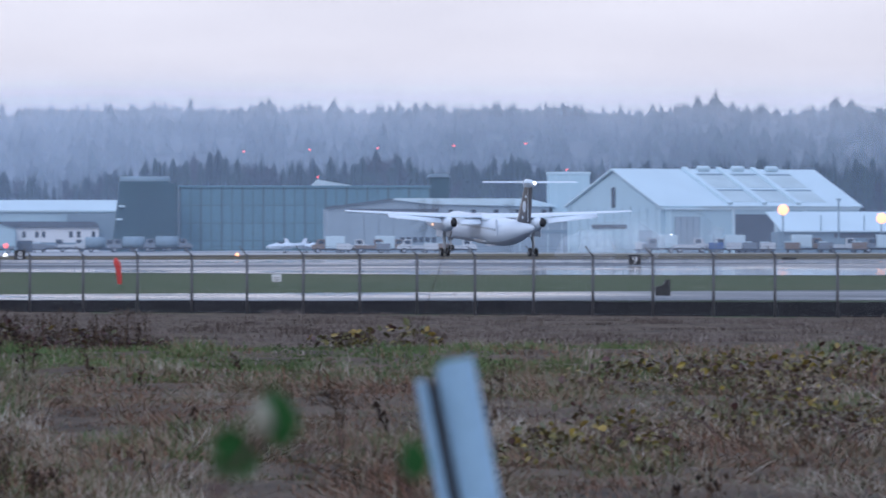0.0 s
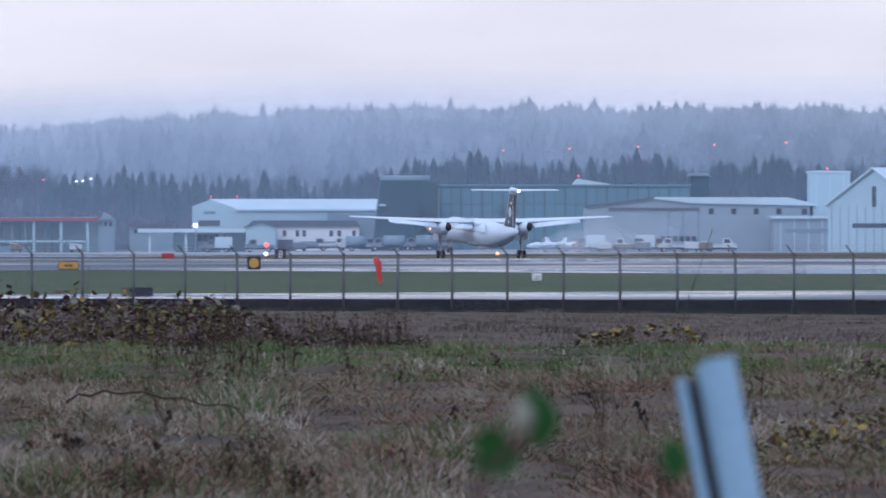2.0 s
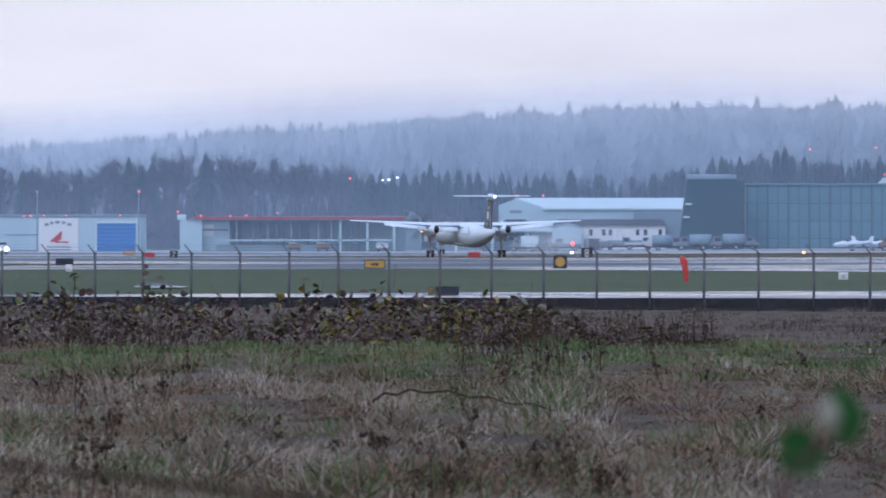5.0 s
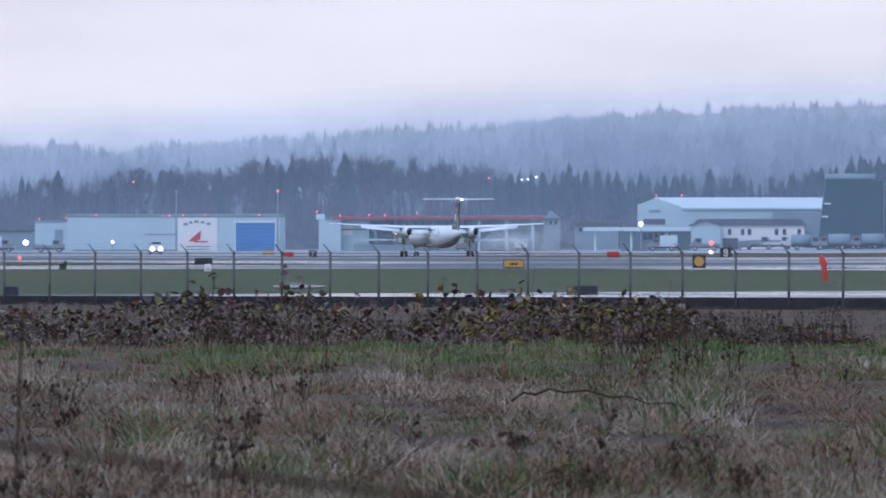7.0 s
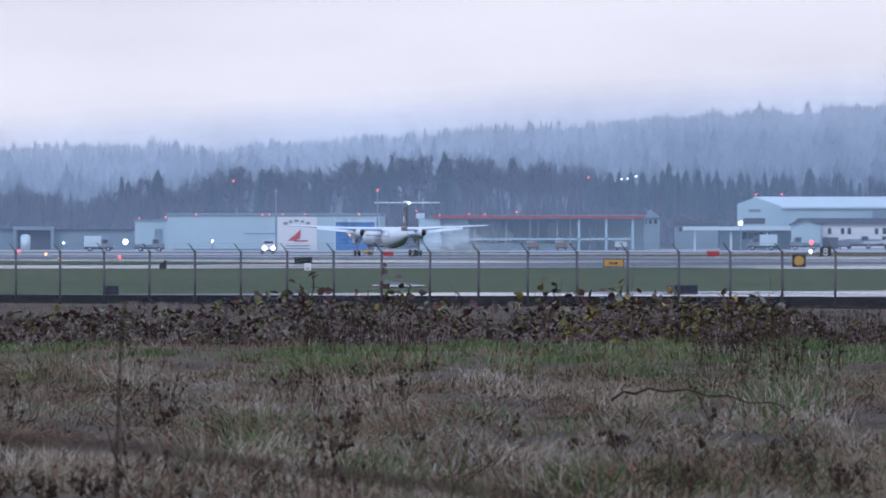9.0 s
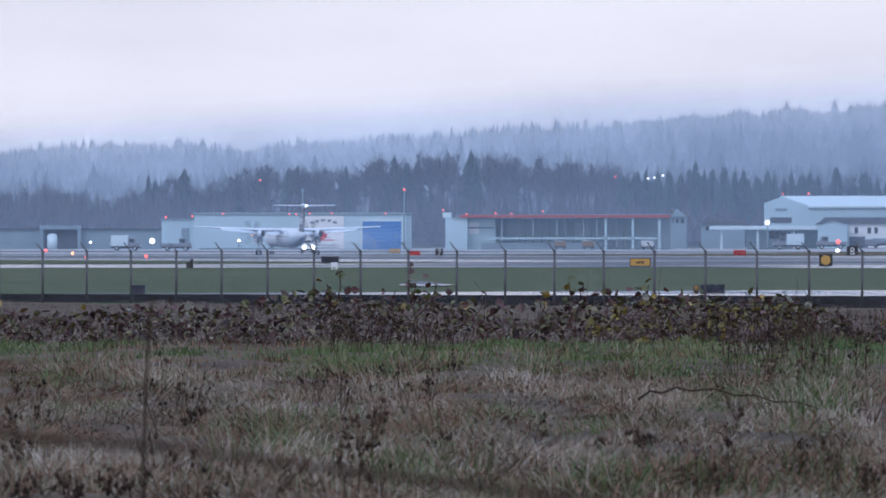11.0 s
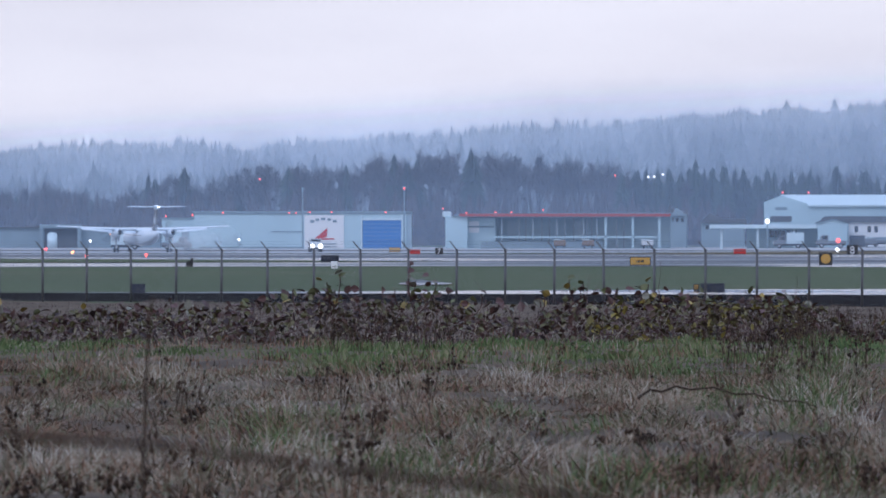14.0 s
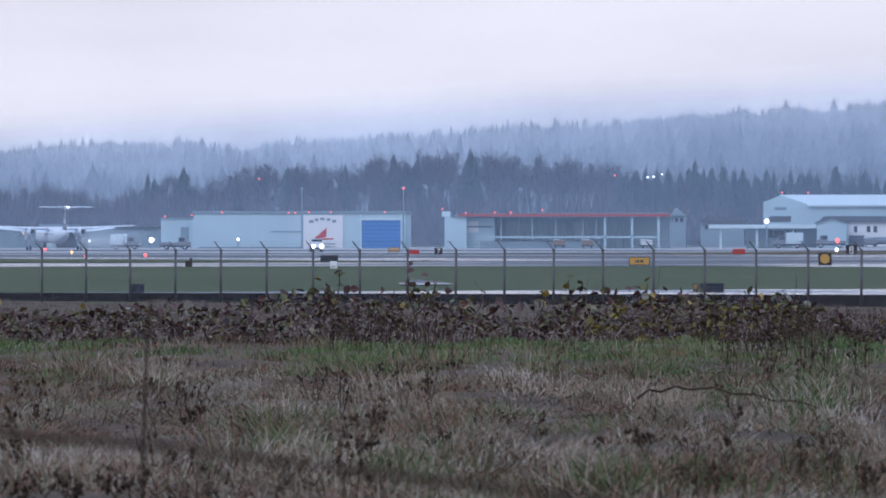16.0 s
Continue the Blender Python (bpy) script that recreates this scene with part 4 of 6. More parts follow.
places = []
for _ in range(4800):
    y = NEAR_Y + (FAR_Y - NEAR_Y) * rr.random() ** 1.1
    x = (rr.uniform(-400, 3450) - WEST) / ARC * y
    lush = noise.noise((x * 0.02, y * 0.008, 7.0))
    if lush > 0.42:
        continue
    f = (y - NEAR_Y) / (FAR_Y - NEAR_Y)
    places.append(fir_at(x, y, rr.uniform(5, 8) * (1.2 - 0.5 * lush) * (1 - 0.4 * f) * (1 + 0.4 * rr.random() ** 4), (0.26, 0.46)))
for _ in range(1700):
    y = rr.uniform(FAR_Y - 160, FAR_Y)
    u = rr.uniform(-400, 3450)
    x = (u - WEST) / ARC * y
    stand = 0.8 + 0.5 * noise.noise((u * 0.012, 3.0, 1.0)) + 0.3 * noise.noise((u * 0.04, 5.0, 1.0))
    places.append(fir_at(x, y, rr.uniform(2.2, 4.6) * (1.4 if u > 1850 else 1.05) * stand * (1.0 + (0.8 if u > 1900 else 0.25) * rr.random() ** 5), (0.28, 0.5)))
spikes("hill_woods", "dense fir woods covering the hill in mist", places, M_WOODS, 2)
places = []
for _ in range(1500):
    y = rr.uniform(2420, 2640)
    u = rr.uniform(-400, 3450)
    top = 8 + 9 * min(1.0, max(0.0, (u - 1050) / 900)) + 4.0 * noise.noise((u * 0.01, y * 0.01, 2.0))
    places.append(fir_at((u - WEST) / ARC * y, y, top * rr.uniform(0.6, 1.2), (0.14, 0.26)))
spikes("back_woods", "dark fir woods at the foot of the hill", places, M_WOODS, 5)
places = []
for _ in range(1400):
    y = rr.uniform(2150, 2200)
    u = rr.uniform(-400, 3450)
    places.append(fir_at((u - WEST) / ARC * y, y, rr.uniform(5, 12.5) if u < 1120 else rr.uniform(3.5, 10.5), (0.2, 0.36)))
spikes("undergrowth", "dark thicket under the tree belt", places, M_TWIG, 6)


def haze_sheet(d, mat, sway=0.0):
    """A tinted see-through sheet that paints distance haze and mist, leaning away from the field to catch the sky; its
    foot wanders to and fro by sway.
    """
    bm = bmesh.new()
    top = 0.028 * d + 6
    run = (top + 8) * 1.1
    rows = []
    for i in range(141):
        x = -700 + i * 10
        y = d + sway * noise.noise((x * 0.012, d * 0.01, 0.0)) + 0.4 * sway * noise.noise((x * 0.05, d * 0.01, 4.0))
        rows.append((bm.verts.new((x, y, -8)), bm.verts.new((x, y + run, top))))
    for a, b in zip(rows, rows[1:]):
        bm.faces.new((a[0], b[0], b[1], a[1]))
    return tagged(part("mist_bank", bm, mat, smooth=True), "thin pale blue sheet painting distance haze and mist", "mist", kind="stuff")


# Distance haze and hill mist put into sheet colours, paler with distance.
HAZE_TINT = (0.32, 0.42, 0.58)
haze_sheet(1500, veil("apron_haze", HAZE_TINT, 0.2, 30, 8, 0.1, clear_east=0.85))
haze_sheet(2085, veil("belt_haze", (0.37, 0.45, 0.59), 0.23, 40, 24, 0.06, clear_east=0.6))
haze_sheet(2370, veil("wood_haze", (0.48, 0.55, 0.66), 0.22, 44, 28, 0.1, 0.006, clear_east=0.4), 40)
haze_sheet(2700, veil("foot_haze", (0.53, 0.6, 0.71), 0.22, 50, 33, 0.1, 0.007, clear_east=0.45), 90)
haze_sheet(3050, veil("mid_hill_haze", (0.62, 0.68, 0.77), 0.22, 58, 38, 0.1, 0.008, clear_east=0.5), 130)
haze_sheet(3400, veil("slope_haze", (0.7, 0.74, 0.81), 0.22, 66, 44, 0.1, 0.007, clear_east=0.55), 150)
haze_sheet(3720, veil("high_hill_haze", (0.8, 0.82, 0.87), 0.23, 74, 49, 0.08, 0.007, clear_east=0.6), 130)
haze_sheet(4030, veil("crest_haze", (0.94, 0.92, 0.95), 0.23, 84, 55, 0.08, 0.006, clear_east=0.7), 80)


# ---- perimeter fence and the dark bank behind it ----
FENCE0, STEP = Vector((-35.9, 435.69, 0)), Vector((2.0005, -2.3023, 0))
FDIR = STEP.normalized()
FOUT = Vector((-FDIR.y, FDIR.x, 0))
if FOUT.y > 0:
    FOUT = -FOUT
fence = thing("chain_link_fence", "tall grey chain-link fence with barbed wire arms", "fence", kind="structure")
post_me = mesh_of(rod(rod(bmesh.new(), (0, 0, -0.3), (0, 0, 2.14), 0.052, seg=10), (0, 0, 2.14), (0, 0, 2.2), 0.066, 0.02, seg=10), "post", M_FENCE, True)
arm_bm = bmesh.new()
tip = FOUT * 0.22 - FDIR * 0.18
rod(arm_bm, (0, 0, 2.14), (tip.x, tip.y, 2.5), 0.028, 0.022, seg=6)
arm_me = mesh_of(arm_bm, "wire_arm", M_FENCE)
for i in range(-4, 38):
    p = FENCE0 + STEP * i
    o = new("post", post_me)
    o.parent, o.location = fence, (p.x, p.y, gz(p.y))
    o.rotation_euler = (radians(random.uniform(-0.6, 0.6)), radians(random.uniform(-0.6, 0.6)), 0)
    a = new("wire_arm", arm_me)
    a.parent = o
A, B = FENCE0 + STEP * -4, FENCE0 + STEP * 37
for h, off, r in ((2.12, 0.0, 0.017), (2.26, 0.35, 0.003), (2.37, 0.65, 0.003), (2.48, 0.95, 0.003), (0.08, 0, 0.006)):
    bm = bmesh.new()
    for i in range(-4, 37):
        p, q = FENCE0 + STEP * i + tip * off, FENCE0 + STEP * (i + 1) + tip * off
        rod(bm, (p.x, p.y, gz(p.y) + h), (q.x, q.y, gz(q.y) + h), r, seg=5, caps=False)
    part("top_rail" if r > 0.01 else "wire", bm, M_FENCE, fence)
# chain-link: crossing wires
bm = bmesh.new()
length = (B - A).length
verts, faces = [], []
pitch, wr, hh = 0.16, 0.0016, 2.1
n = int(length / pitch)
for k in range(-int(hh / pitch), n):
    for lean in (1, -1):
        s0 = k * pitch
        s1 = s0 + hh
        if lean < 0:
            s0, s1 = s1, s0
        if min(s0, s1) < 0 or max(s0, s1) > length:
            continue
        p, q = A + FDIR * s0, A + FDIR * s1
        b = len(verts)
        wv = FDIR * wr * 1.4
        verts += [(p.x - wv.x, p.y - wv.y, gz(p.y) + 0.05), (p.x + wv.x, p.y + wv.y, gz(p.y) + 0.05), (q.x + wv.x, q.y + wv.y, gz(q.y) + 2.12), (q.x - wv.x, q.y - wv.y, gz(q.y) + 2.12)]
        faces.append((b, b + 1, b + 2, b + 3))
me = bpy.data.meshes.new("mesh_wires")
me.from_pydata(verts, [], faces)
me.materials.append(M_STEEL)
bm.free()
w = new("mesh_wires", me)
w.parent = fence
tagged(w, kind="stuff")
# low dark bank behind the fence
bm = bmesh.new()
rows = []
for i in range(80):
    f = i / 79
    p = A + (B - A) * f - FOUT * 3.0
    h = 0.32 + 0.24 * f
    jitter = 0.02 * noise.noise((f * 60, 0, 0))
    rows.append([bm.verts.new((p.x + FOUT.x * o, p.y + FOUT.y * o, gz(p.y) + z)) for o, z in ((0.5, -0.4), (0.32, h * 0.5), (0.25, h + jitter), (-0.6, h + jitter), (-1.2, -0.4))])
for i in range(79):
    for k in range(4):
        bm.faces.new((rows[i][k], rows[i + 1][k], rows[i + 1][k + 1], rows[i][k + 1]))
bmesh.ops.recalc_face_normals(bm, faces=bm.faces)
tagged(part("embankment", bm, M_BITUMEN), "low black bitumen-faced bank behind the fence", "embankment", kind="structure")


# ---- the airliner ----
M_PWHITE = material("white_aircraft_paint", (0.7, 0.78, 0.87), rough=0.28, var=0.05, scale=0.5, fine=8)
M_PNAVY = material("dark_navy_aircraft_paint", (0.012, 0.016, 0.035), rough=0.3, var=0.1, scale=1)
M_PGREY = material("grey_aircraft_belly", (0.48, 0.52, 0.58), rough=0.4, var=0.1, scale=0.6)
M_BLADE = material("dark_propeller_blade", (0.05, 0.05, 0.055), rough=0.4, var=0.1)
L_TAIL = glowing("tail_lamp_glow", (1.0, 0.96, 0.9), 5.0)
L_NAV = glowing("nav_lamp_glow", (1.0, 0.5, 0.25), 2.0)


def lofted(stations, seg=20, lo=0.0, hi=1.0):
    """A body of rings along y: (y, half width, half height, centre height); lo..hi picks the share of each ring."""
    bm = bmesh.new()
    rings = []
    for y, w, h, z in stations:
        rings.append([bm.verts.new((w * math.sin(math.tau * (lo + (hi - lo) * k / seg)), y, z - h * math.cos(math.tau * (lo + (hi - lo) * k / seg)))) for k in range(seg + (hi - lo < 1))])
    m = len(rings[0])
    for a, b in zip(rings, rings[1:]):
        for k in range(m if hi - lo >= 1 else m - 1):
            bm.faces.new((a[k], a[(k + 1) % m], b[(k + 1) % m], b[k]))
    if hi - lo >= 1:
        bm.faces.new(rings[0])
        bm.faces.new(rings[-1][::-1])
    bmesh.ops.recalc_face_normals(bm, faces=bm.faces)
    return bm


def foil(sections):
    """A wing from chord sections: (x, leading y, trailing y, z, thickness)."""
    bm = bmesh.new()
    rings = []
    for x, le, te, z, th in sections:
        c = le - te
        prof = [(0, 0), (0.06, 0.5), (0.3, 0.62), (0.65, 0.38), (1, 0.04), (1, -0.04), (0.65, -0.22), (0.3, -0.38), (0.06, -0.34)]
        rings.append([bm.verts.new((x, le - f * c, z + t * th)) for f, t in prof])
    m = len(rings[0])
    for a, b in zip(rings, rings[1:]):
        for k in range(m):
            bm.faces.new((a[k], a[(k + 1) % m], b[(k + 1) % m], b[k]))
    bm.faces.new(rings[0])
    bm.faces.new(rings[-1][::-1])
    bmesh.ops.recalc_face_normals(bm, faces=bm.faces)
    return bm


def wheel(parent, x, y, r, w):
    """One wheel with tyre and rim, turning about its axle."""
    h = new("wheel")
    h.parent, h.location = parent, (x, y, r)
    bm = bmesh.new()
    prof = [(-w / 2, r * 0.6), (-w / 2, r * 0.88), (-w * 0.33, r * 0.985), (0, r), (w * 0.33, r * 0.985), (w / 2, r * 0.88), (w / 2, r * 0.6)]
    rings = [[bm.verts.new((px_, rr_ * math.cos(math.tau * k / 20), rr_ * math.sin(math.tau * k / 20))) for k in range(20)] for px_, rr_ in prof]
    for a, b in zip(rings, rings[1:]):
        for k in range(20):
            bm.faces.new((a[k], a[(k + 1) % 20], b[(k + 1) % 20], b[k]))
    part("tyre", bm, M_RUBBER, h, smooth=True)
    rim = rod(bmesh.new(), (-w * 0.4, 0, 0), (w * 0.4, 0, 0), r * 0.6, seg=16)
    box(rim, -w * 0.45, w * 0.45, -r * 0.08, r * 0.08, -r * 0.5, r * 0.5)
    part("rim", rim, M_STEEL, h)
    return h


WHEELS, PROPS = [], []


def airliner():
    t = thing("propeller_airliner", "white high-wing twin-propeller airliner with dark fin, landing", "aircraft")
    body = [(16.3, 0.05, 0.05, 2.2), (15.9, 0.42, 0.4, 2.24), (15.0, 0.85, 0.8, 2.36), (13.8, 1.15, 1.15, 2.5), (12.2, 1.33, 1.33, 2.6), (10, 1.345, 1.345, 2.63), (0, 1.345, 1.345, 2.65),
            (-5.5, 1.345, 1.345, 2.66), (-8, 1.24, 1.22, 2.76), (-10.5, 1.0, 0.98, 2.94), (-12.6, 0.7, 0.72, 3.12), (-14.6, 0.36, 0.42, 3.32), (-15.8, 0.1, 0.16, 3.46)]
    part("fuselage", lofted(body, 24), M_PWHITE, t, smooth=True)
    part("belly", lofted([(y, w * 1.006 + 0.004, h * 1.006 + 0.004, z) for y, w, h, z in body[2:-1]], 10, -0.12, 0.12), M_PGREY, t, "blue-grey belly paint", smooth=True)
    part("wing_fairing", lofted([(4.6, 0.2, 0.1, 3.8), (3.4, 1.25, 0.42, 3.72), (0, 1.35, 0.46, 3.74), (-2.6, 1.1, 0.4, 3.72), (-4.4, 0.2, 0.1, 3.72)], 16), M_PWHITE, t, smooth=True)
    part("gear_fairing", lofted([(3.5, 0.3, 0.2, 1.6), (2, 1.0, 0.4, 1.62), (-2, 1.0, 0.4, 1.62), (-4, 0.3, 0.2, 1.6)], 14), M_PGREY, t, smooth=True)
    # cabin windows and rear doors
    win = lofted([(-0.1, 0.012, 0.13, 0), (0.1, 0.012, 0.13, 0)], 10)
    me = mesh_of(win, "cabin_window", M_GLASS)
    for side in (-1, 1):
        for i in range(22):
            o = new("cabin_window", me)
            o.parent, o.location = t, (side * 1.325, 10.5 - i * 0.82, 2.92)
        part("cabin_door", boxed(side * 1.29, side * 1.31, -7.6, -6.9, 2.4, 3.9), M_PWHITE, t)
        part("windscreen", boxed(side * 0.55 - 0.3, side * 0.55 + 0.3, 14.3, 14.7, 3.05, 3.4, bevel=0.05), M_GLASS, t)
        # wing: level to the nacelle, then rising outboard
        part("wing", foil([(side * 0.3, 2.1, -1.6, 3.87, 0.52), (side * 4.4, 2.1, -1.5, 3.89, 0.48), (side * 9.5, 1.45, -0.95, 4.15, 0.3), (side * 14.1, 0.9, -0.35, 4.39, 0.16), (side * 14.25, 0.6, -0.3, 4.41, 0.08)]), M_PWHITE, t, smooth=True)
        # lowered flaps behind the wing, inboard and outboard, and the aileron
        for xa, xb, za, zb, ca, cb in ((1.4, 3.5, 3.67, 3.67, 1.1, 1.1), (5.3, 10.4, 3.75, 4.05, 1.05, 0.85)):
            ya, yb = (-1.35, -1.35) if xa < 5 else (-1.3, -0.85)
            part("flap", foil([(side * xa, ya, ya - ca, za, 0.16), (side * xb, yb, yb - cb, zb, 0.14)]), M_PWHITE, t, "lowered white flap", smooth=True).matrix_local = \
                Matrix.Translation((0, ya, za)) @ pose(0, 0, 0, 22) @ Matrix.Translation((0, -ya, -za))
        for x in (2.4, 6.2, 7.9, 9.6):
            part("flap_fairing", lofted([(0.2, 0.02, 0.02, 3.7 + 0.02 * x), (-0.6, 0.09, 0.13, 3.6 + 0.03 * x), (-2.3, 0.03, 0.04, 3.37 + 0.04 * x)], 8), M_PWHITE, t, smooth=True).location.x = side * x
        # nacelle, exhaust and propeller
        nac = part("nacelle", lofted([(5.6, 0.36, 0.4, 3.45), (5.2, 0.5, 0.62, 3.4), (3.5, 0.62, 0.76, 3.32), (0.5, 0.68, 0.82, 3.22), (-1.2, 0.64, 0.72, 3.24), (-2.1, 0.5, 0.54, 3.34), (-2.5, 0.34, 0.36, 3.4)], 18), M_PWHITE, t, smooth=True)
        nac.location.x = side * 4.41
        ex = lofted([(-1.6, 0.34, 0.46, 3.44), (-2.6, 0.32, 0.44, 3.42)], 14)
        part("exhaust", ex, M_BLACK, nac, "dark engine exhaust", smooth=True).location.x = 0.22
        part("gear_door", boxed(-0.52, -0.46, -0.9, 1.3, 1.95, 2.6), M_PWHITE, nac)
        part("gear_door", boxed(0.46, 0.52, -0.9, 1.3, 1.95, 2.6), M_PWHITE, nac)
        leg = rod(bmesh.new(), (0, 0, 0.4), (0, 0.1, 2.65), 0.11, 0.14, seg=10)
        rod(leg, (0, 0.2, 1.3), (0, 1.6, 2.6), 0.06, seg=8)
        rod(leg, (-0.42, 0, 0.44), (0.42, 0, 0.44), 0.07, seg=8)
        box(leg, -0.06, 0.06, -0.35, -0.1, 0.7, 1.5)
        part("main_leg", leg, M_STEEL, nac)
        for x in (-0.3, 0.3):
            WHEELS.append((wheel(t, side * 4.41 + x, 0, 0.44, 0.26), 0.44))
        hub = new("propeller")
        hub.parent, hub.location = t, (side * 4.41, 5.75, 3.45)
        part("spinner", lofted([(-0.1, 0.36, 0.36, 0), (0.25, 0.3, 0.3, 0), (0.6, 0.14, 0.14, 0), (0.72, 0.02, 0.02, 0)], 14), M_PWHITE, hub, smooth=True)
        blade = foil([(0.3, 0.06, -0.06, 0, 0.1), (0.8, 0.12, -0.1, 0, 0.05), (1.5, 0.15, -0.12, 0, 0.03), (2.05, 0.06, -0.08, 0, 0.02)])
        bme = mesh_of(blade, "blade", M_BLADE)
        for k in range(6):
            b = new("blade", bme)
            b.parent = hub
            b.matrix_local = pose(0, 0, 0, 0, k * 60, 0) @ pose(0, 0, 0, 62)
        PROPS.append(hub)
        # tailplane half
        part("tailplane", foil([(0, -13.2, -15.1, 7.7, 0.2), (side * 4.5, -13.7, -14.95, 7.74, 0.12), (side * 4.64, -14.1, -14.9, 7.74, 0.06)]), M_PWHITE, t, smooth=True)
    # fin: dark, with a pale rounded emblem on each side
    fin = bmesh.new()
    secs = [(-8.4, -11.5, 3.6, 0.06), (-9.6, -14.6, 3.66, 0.22), (-10.7, -14.9, 5.0, 0.2), (-11.9, -15.1, 6.62, 0.17), (-12.4, -15.2, 7.3, 0.15)]
    rings = [[fin.verts.new((s * th, le - f * (le - te), z)) for f, s in ((0, 0), (0.25, 1), (0.7, 0.7), (1, 0), (0.7, -0.7), (0.25, -1))] for le, te, z, th in secs]
    for a, b in zip(rings, rings[1:]):
        for k in range(6):
            fin.faces.new((a[k], a[(k + 1) % 6], b[(k + 1) % 6], b[k]))
    fin.faces.new(rings[0])
    fin.faces.new(rings[-1][::-1])
    bmesh.ops.recalc_face_normals(fin, faces=fin.faces)
    f = part("fin", fin, M_PNAVY, t, "dark navy fin")
    for side in (-1, 1):
        for c, r, sc in (((side * 0.14, -12.9, 5.4), 0.55, (0.1, 1.2, 1.1)), ((side * 0.13, -13.3, 6.35), 0.3, (0.1, 1.6, 0.6)), ((side * 0.15, -12.4, 4.35), 0.3, (0.12, 1.3, 0.9))):
            part("emblem_patch", ball(bmesh.new(), c, r, 14, sc), M_PWHITE, f, "plain pale rounded emblem patch", smooth=True)
    part("fin_root", lofted([(-7.2, 0.04, 0.05, 3.9), (-9.5, 0.2, 0.2, 3.74), (-13.5, 0.24, 0.3, 3.6), (-15.0, 0.12, 0.14, 3.56)], 12), M_PWHITE, t, smooth=True)
    part("fin_bullet", lofted([(-12.2, 0.06, 0.06, 7.65), (-12.8, 0.24, 0.42, 7.58), (-14.8, 0.24, 0.4, 7.6), (-15.5, 0.08, 0.1, 7.74)], 12), M_PWHITE, t, smooth=True)
    part("rudder_gap", boxed(-0.14, 0.14, -14.15, -14.1, 4.0, 7.2), M_PWHITE, f)
    part("tail_lamp", ball(bmesh.new(), (0.12, -15.5, 7.7), 0.14, 10), L_TAIL, t, "white tail lamp", smooth=True)
    part("tail_cone_port", ball(bmesh.new(), (0.5, -12.4, 3.42), 0.16, 10, (0.4, 1.2, 1)), M_BLACK, t)
    part("nacelle_lamp", ball(bmesh.new(), (-5.1, 2.0, 3.05), 0.1, 8), L_NAV, t, "small amber lamp", smooth=True)
    part("gear_lamp", ball(bmesh.new(), (-4.95, 0.2, 2.95), 0.07, 8), L_TAIL, t, smooth=True)
    # nose gear
    nl = rod(bmesh.new(), (0, 13.9, 0.28), (0, 14.1, 1.85), 0.07, 0.09, seg=8)
    rod(nl, (-0.25, 13.9, 0.28), (0.25, 13.9, 0.28), 0.05, seg=8)
    box(nl, -0.3, 0.3, 14.0, 14.06, 1.0, 1.5)
    part("nose_leg", nl, M_STEEL, t)
    for x in (-0.2, 0.2):
        WHEELS.append((wheel(t, x, 13.9, 0.28, 0.18), 0.28))
    part("belly_panel", boxed(-1.25, -0.35, -4.2, -3.2, 1.28, 1.36, bevel=0.02), M_SIGNW, t, "pale open belly hatch")
    return t


pl = airliner()


# ---- the field before the fence ----
DRY = [(0.037, 0.029, 0.025), (0.195, 0.100, 0.062), (0.223, 0.165, 0.123), (0.102, 0.125, 0.073), (0.233, 0.185, 0.146), (0.353, 0.310, 0.258)]
M_DRY = patched("dry_grass", DRY, 0.75, stretch=(1, 0.1, 1), per_island=0.1, lo=0.36, hi=0.66)
M_RUST = patched("rust_brown_matted_grass", [(0.042, 0.030, 0.025), (0.130, 0.070, 0.047), (0.195, 0.115, 0.073), (0.093, 0.095, 0.056), (0.205, 0.160, 0.118)], 0.9, stretch=(1, 0.14, 1), per_island=0.08, lo=0.34, hi=0.66)
M_STRAW = patched("bleached_straw", [(0.186, 0.140, 0.095), (0.335, 0.280, 0.213), (0.428, 0.400, 0.347)], 0.5, stretch=(1, 0.1, 1), per_island=0.25, lo=0.25, hi=0.75)
M_GREEN = patched("green_grass", [(0.04, 0.066, 0.026), (0.075, 0.12, 0.045), (0.11, 0.15, 0.06), (0.19, 0.17, 0.095)], 0.35, stretch=(1, 0.12, 1), per_island=0.2, lo=0.25, hi=0.75)
M_FARGRASS = patched("faded_far_grass", [(0.079, 0.063, 0.058), (0.140, 0.115, 0.103), (0.205, 0.175, 0.157)], 0.25, stretch=(1, 0.1, 1), per_island=0.2, lo=0.25, hi=0.75)
M_WEED = patched("dead_weed_stalks", [(0.02, 0.013, 0.01), (0.05, 0.032, 0.022), (0.09, 0.06, 0.04)], 0.6, per_island=0.2)
M_LEAF = patched("bramble_leaves", [(0.016, 0.008, 0.009), (0.034, 0.016, 0.016), (0.075, 0.033, 0.026), (0.05, 0.042, 0.02), (0.095, 0.092, 0.036), (0.25, 0.2, 0.13)], 0.8, rough=0.55, per_island=0.33, lo=0.15, hi=0.9, spec=0.4)
M_YLEAF = patched("yellowing_leaves", [(0.03, 0.017, 0.012), (0.06, 0.035, 0.02), (0.075, 0.065, 0.022), (0.14, 0.12, 0.03), (0.3, 0.23, 0.04)], 0.8, rough=0.55, per_island=0.33, lo=0.15, hi=0.9, spec=0.4)
M_CANE = material("bramble_cane", (0.07, 0.03, 0.028), rough=0.7, var=0.3, scale=3)
M_FRESH = material("fresh_green_leaf", (0.022, 0.075, 0.02), rough=0.85, var=0.25, scale=12, spec=0.1)
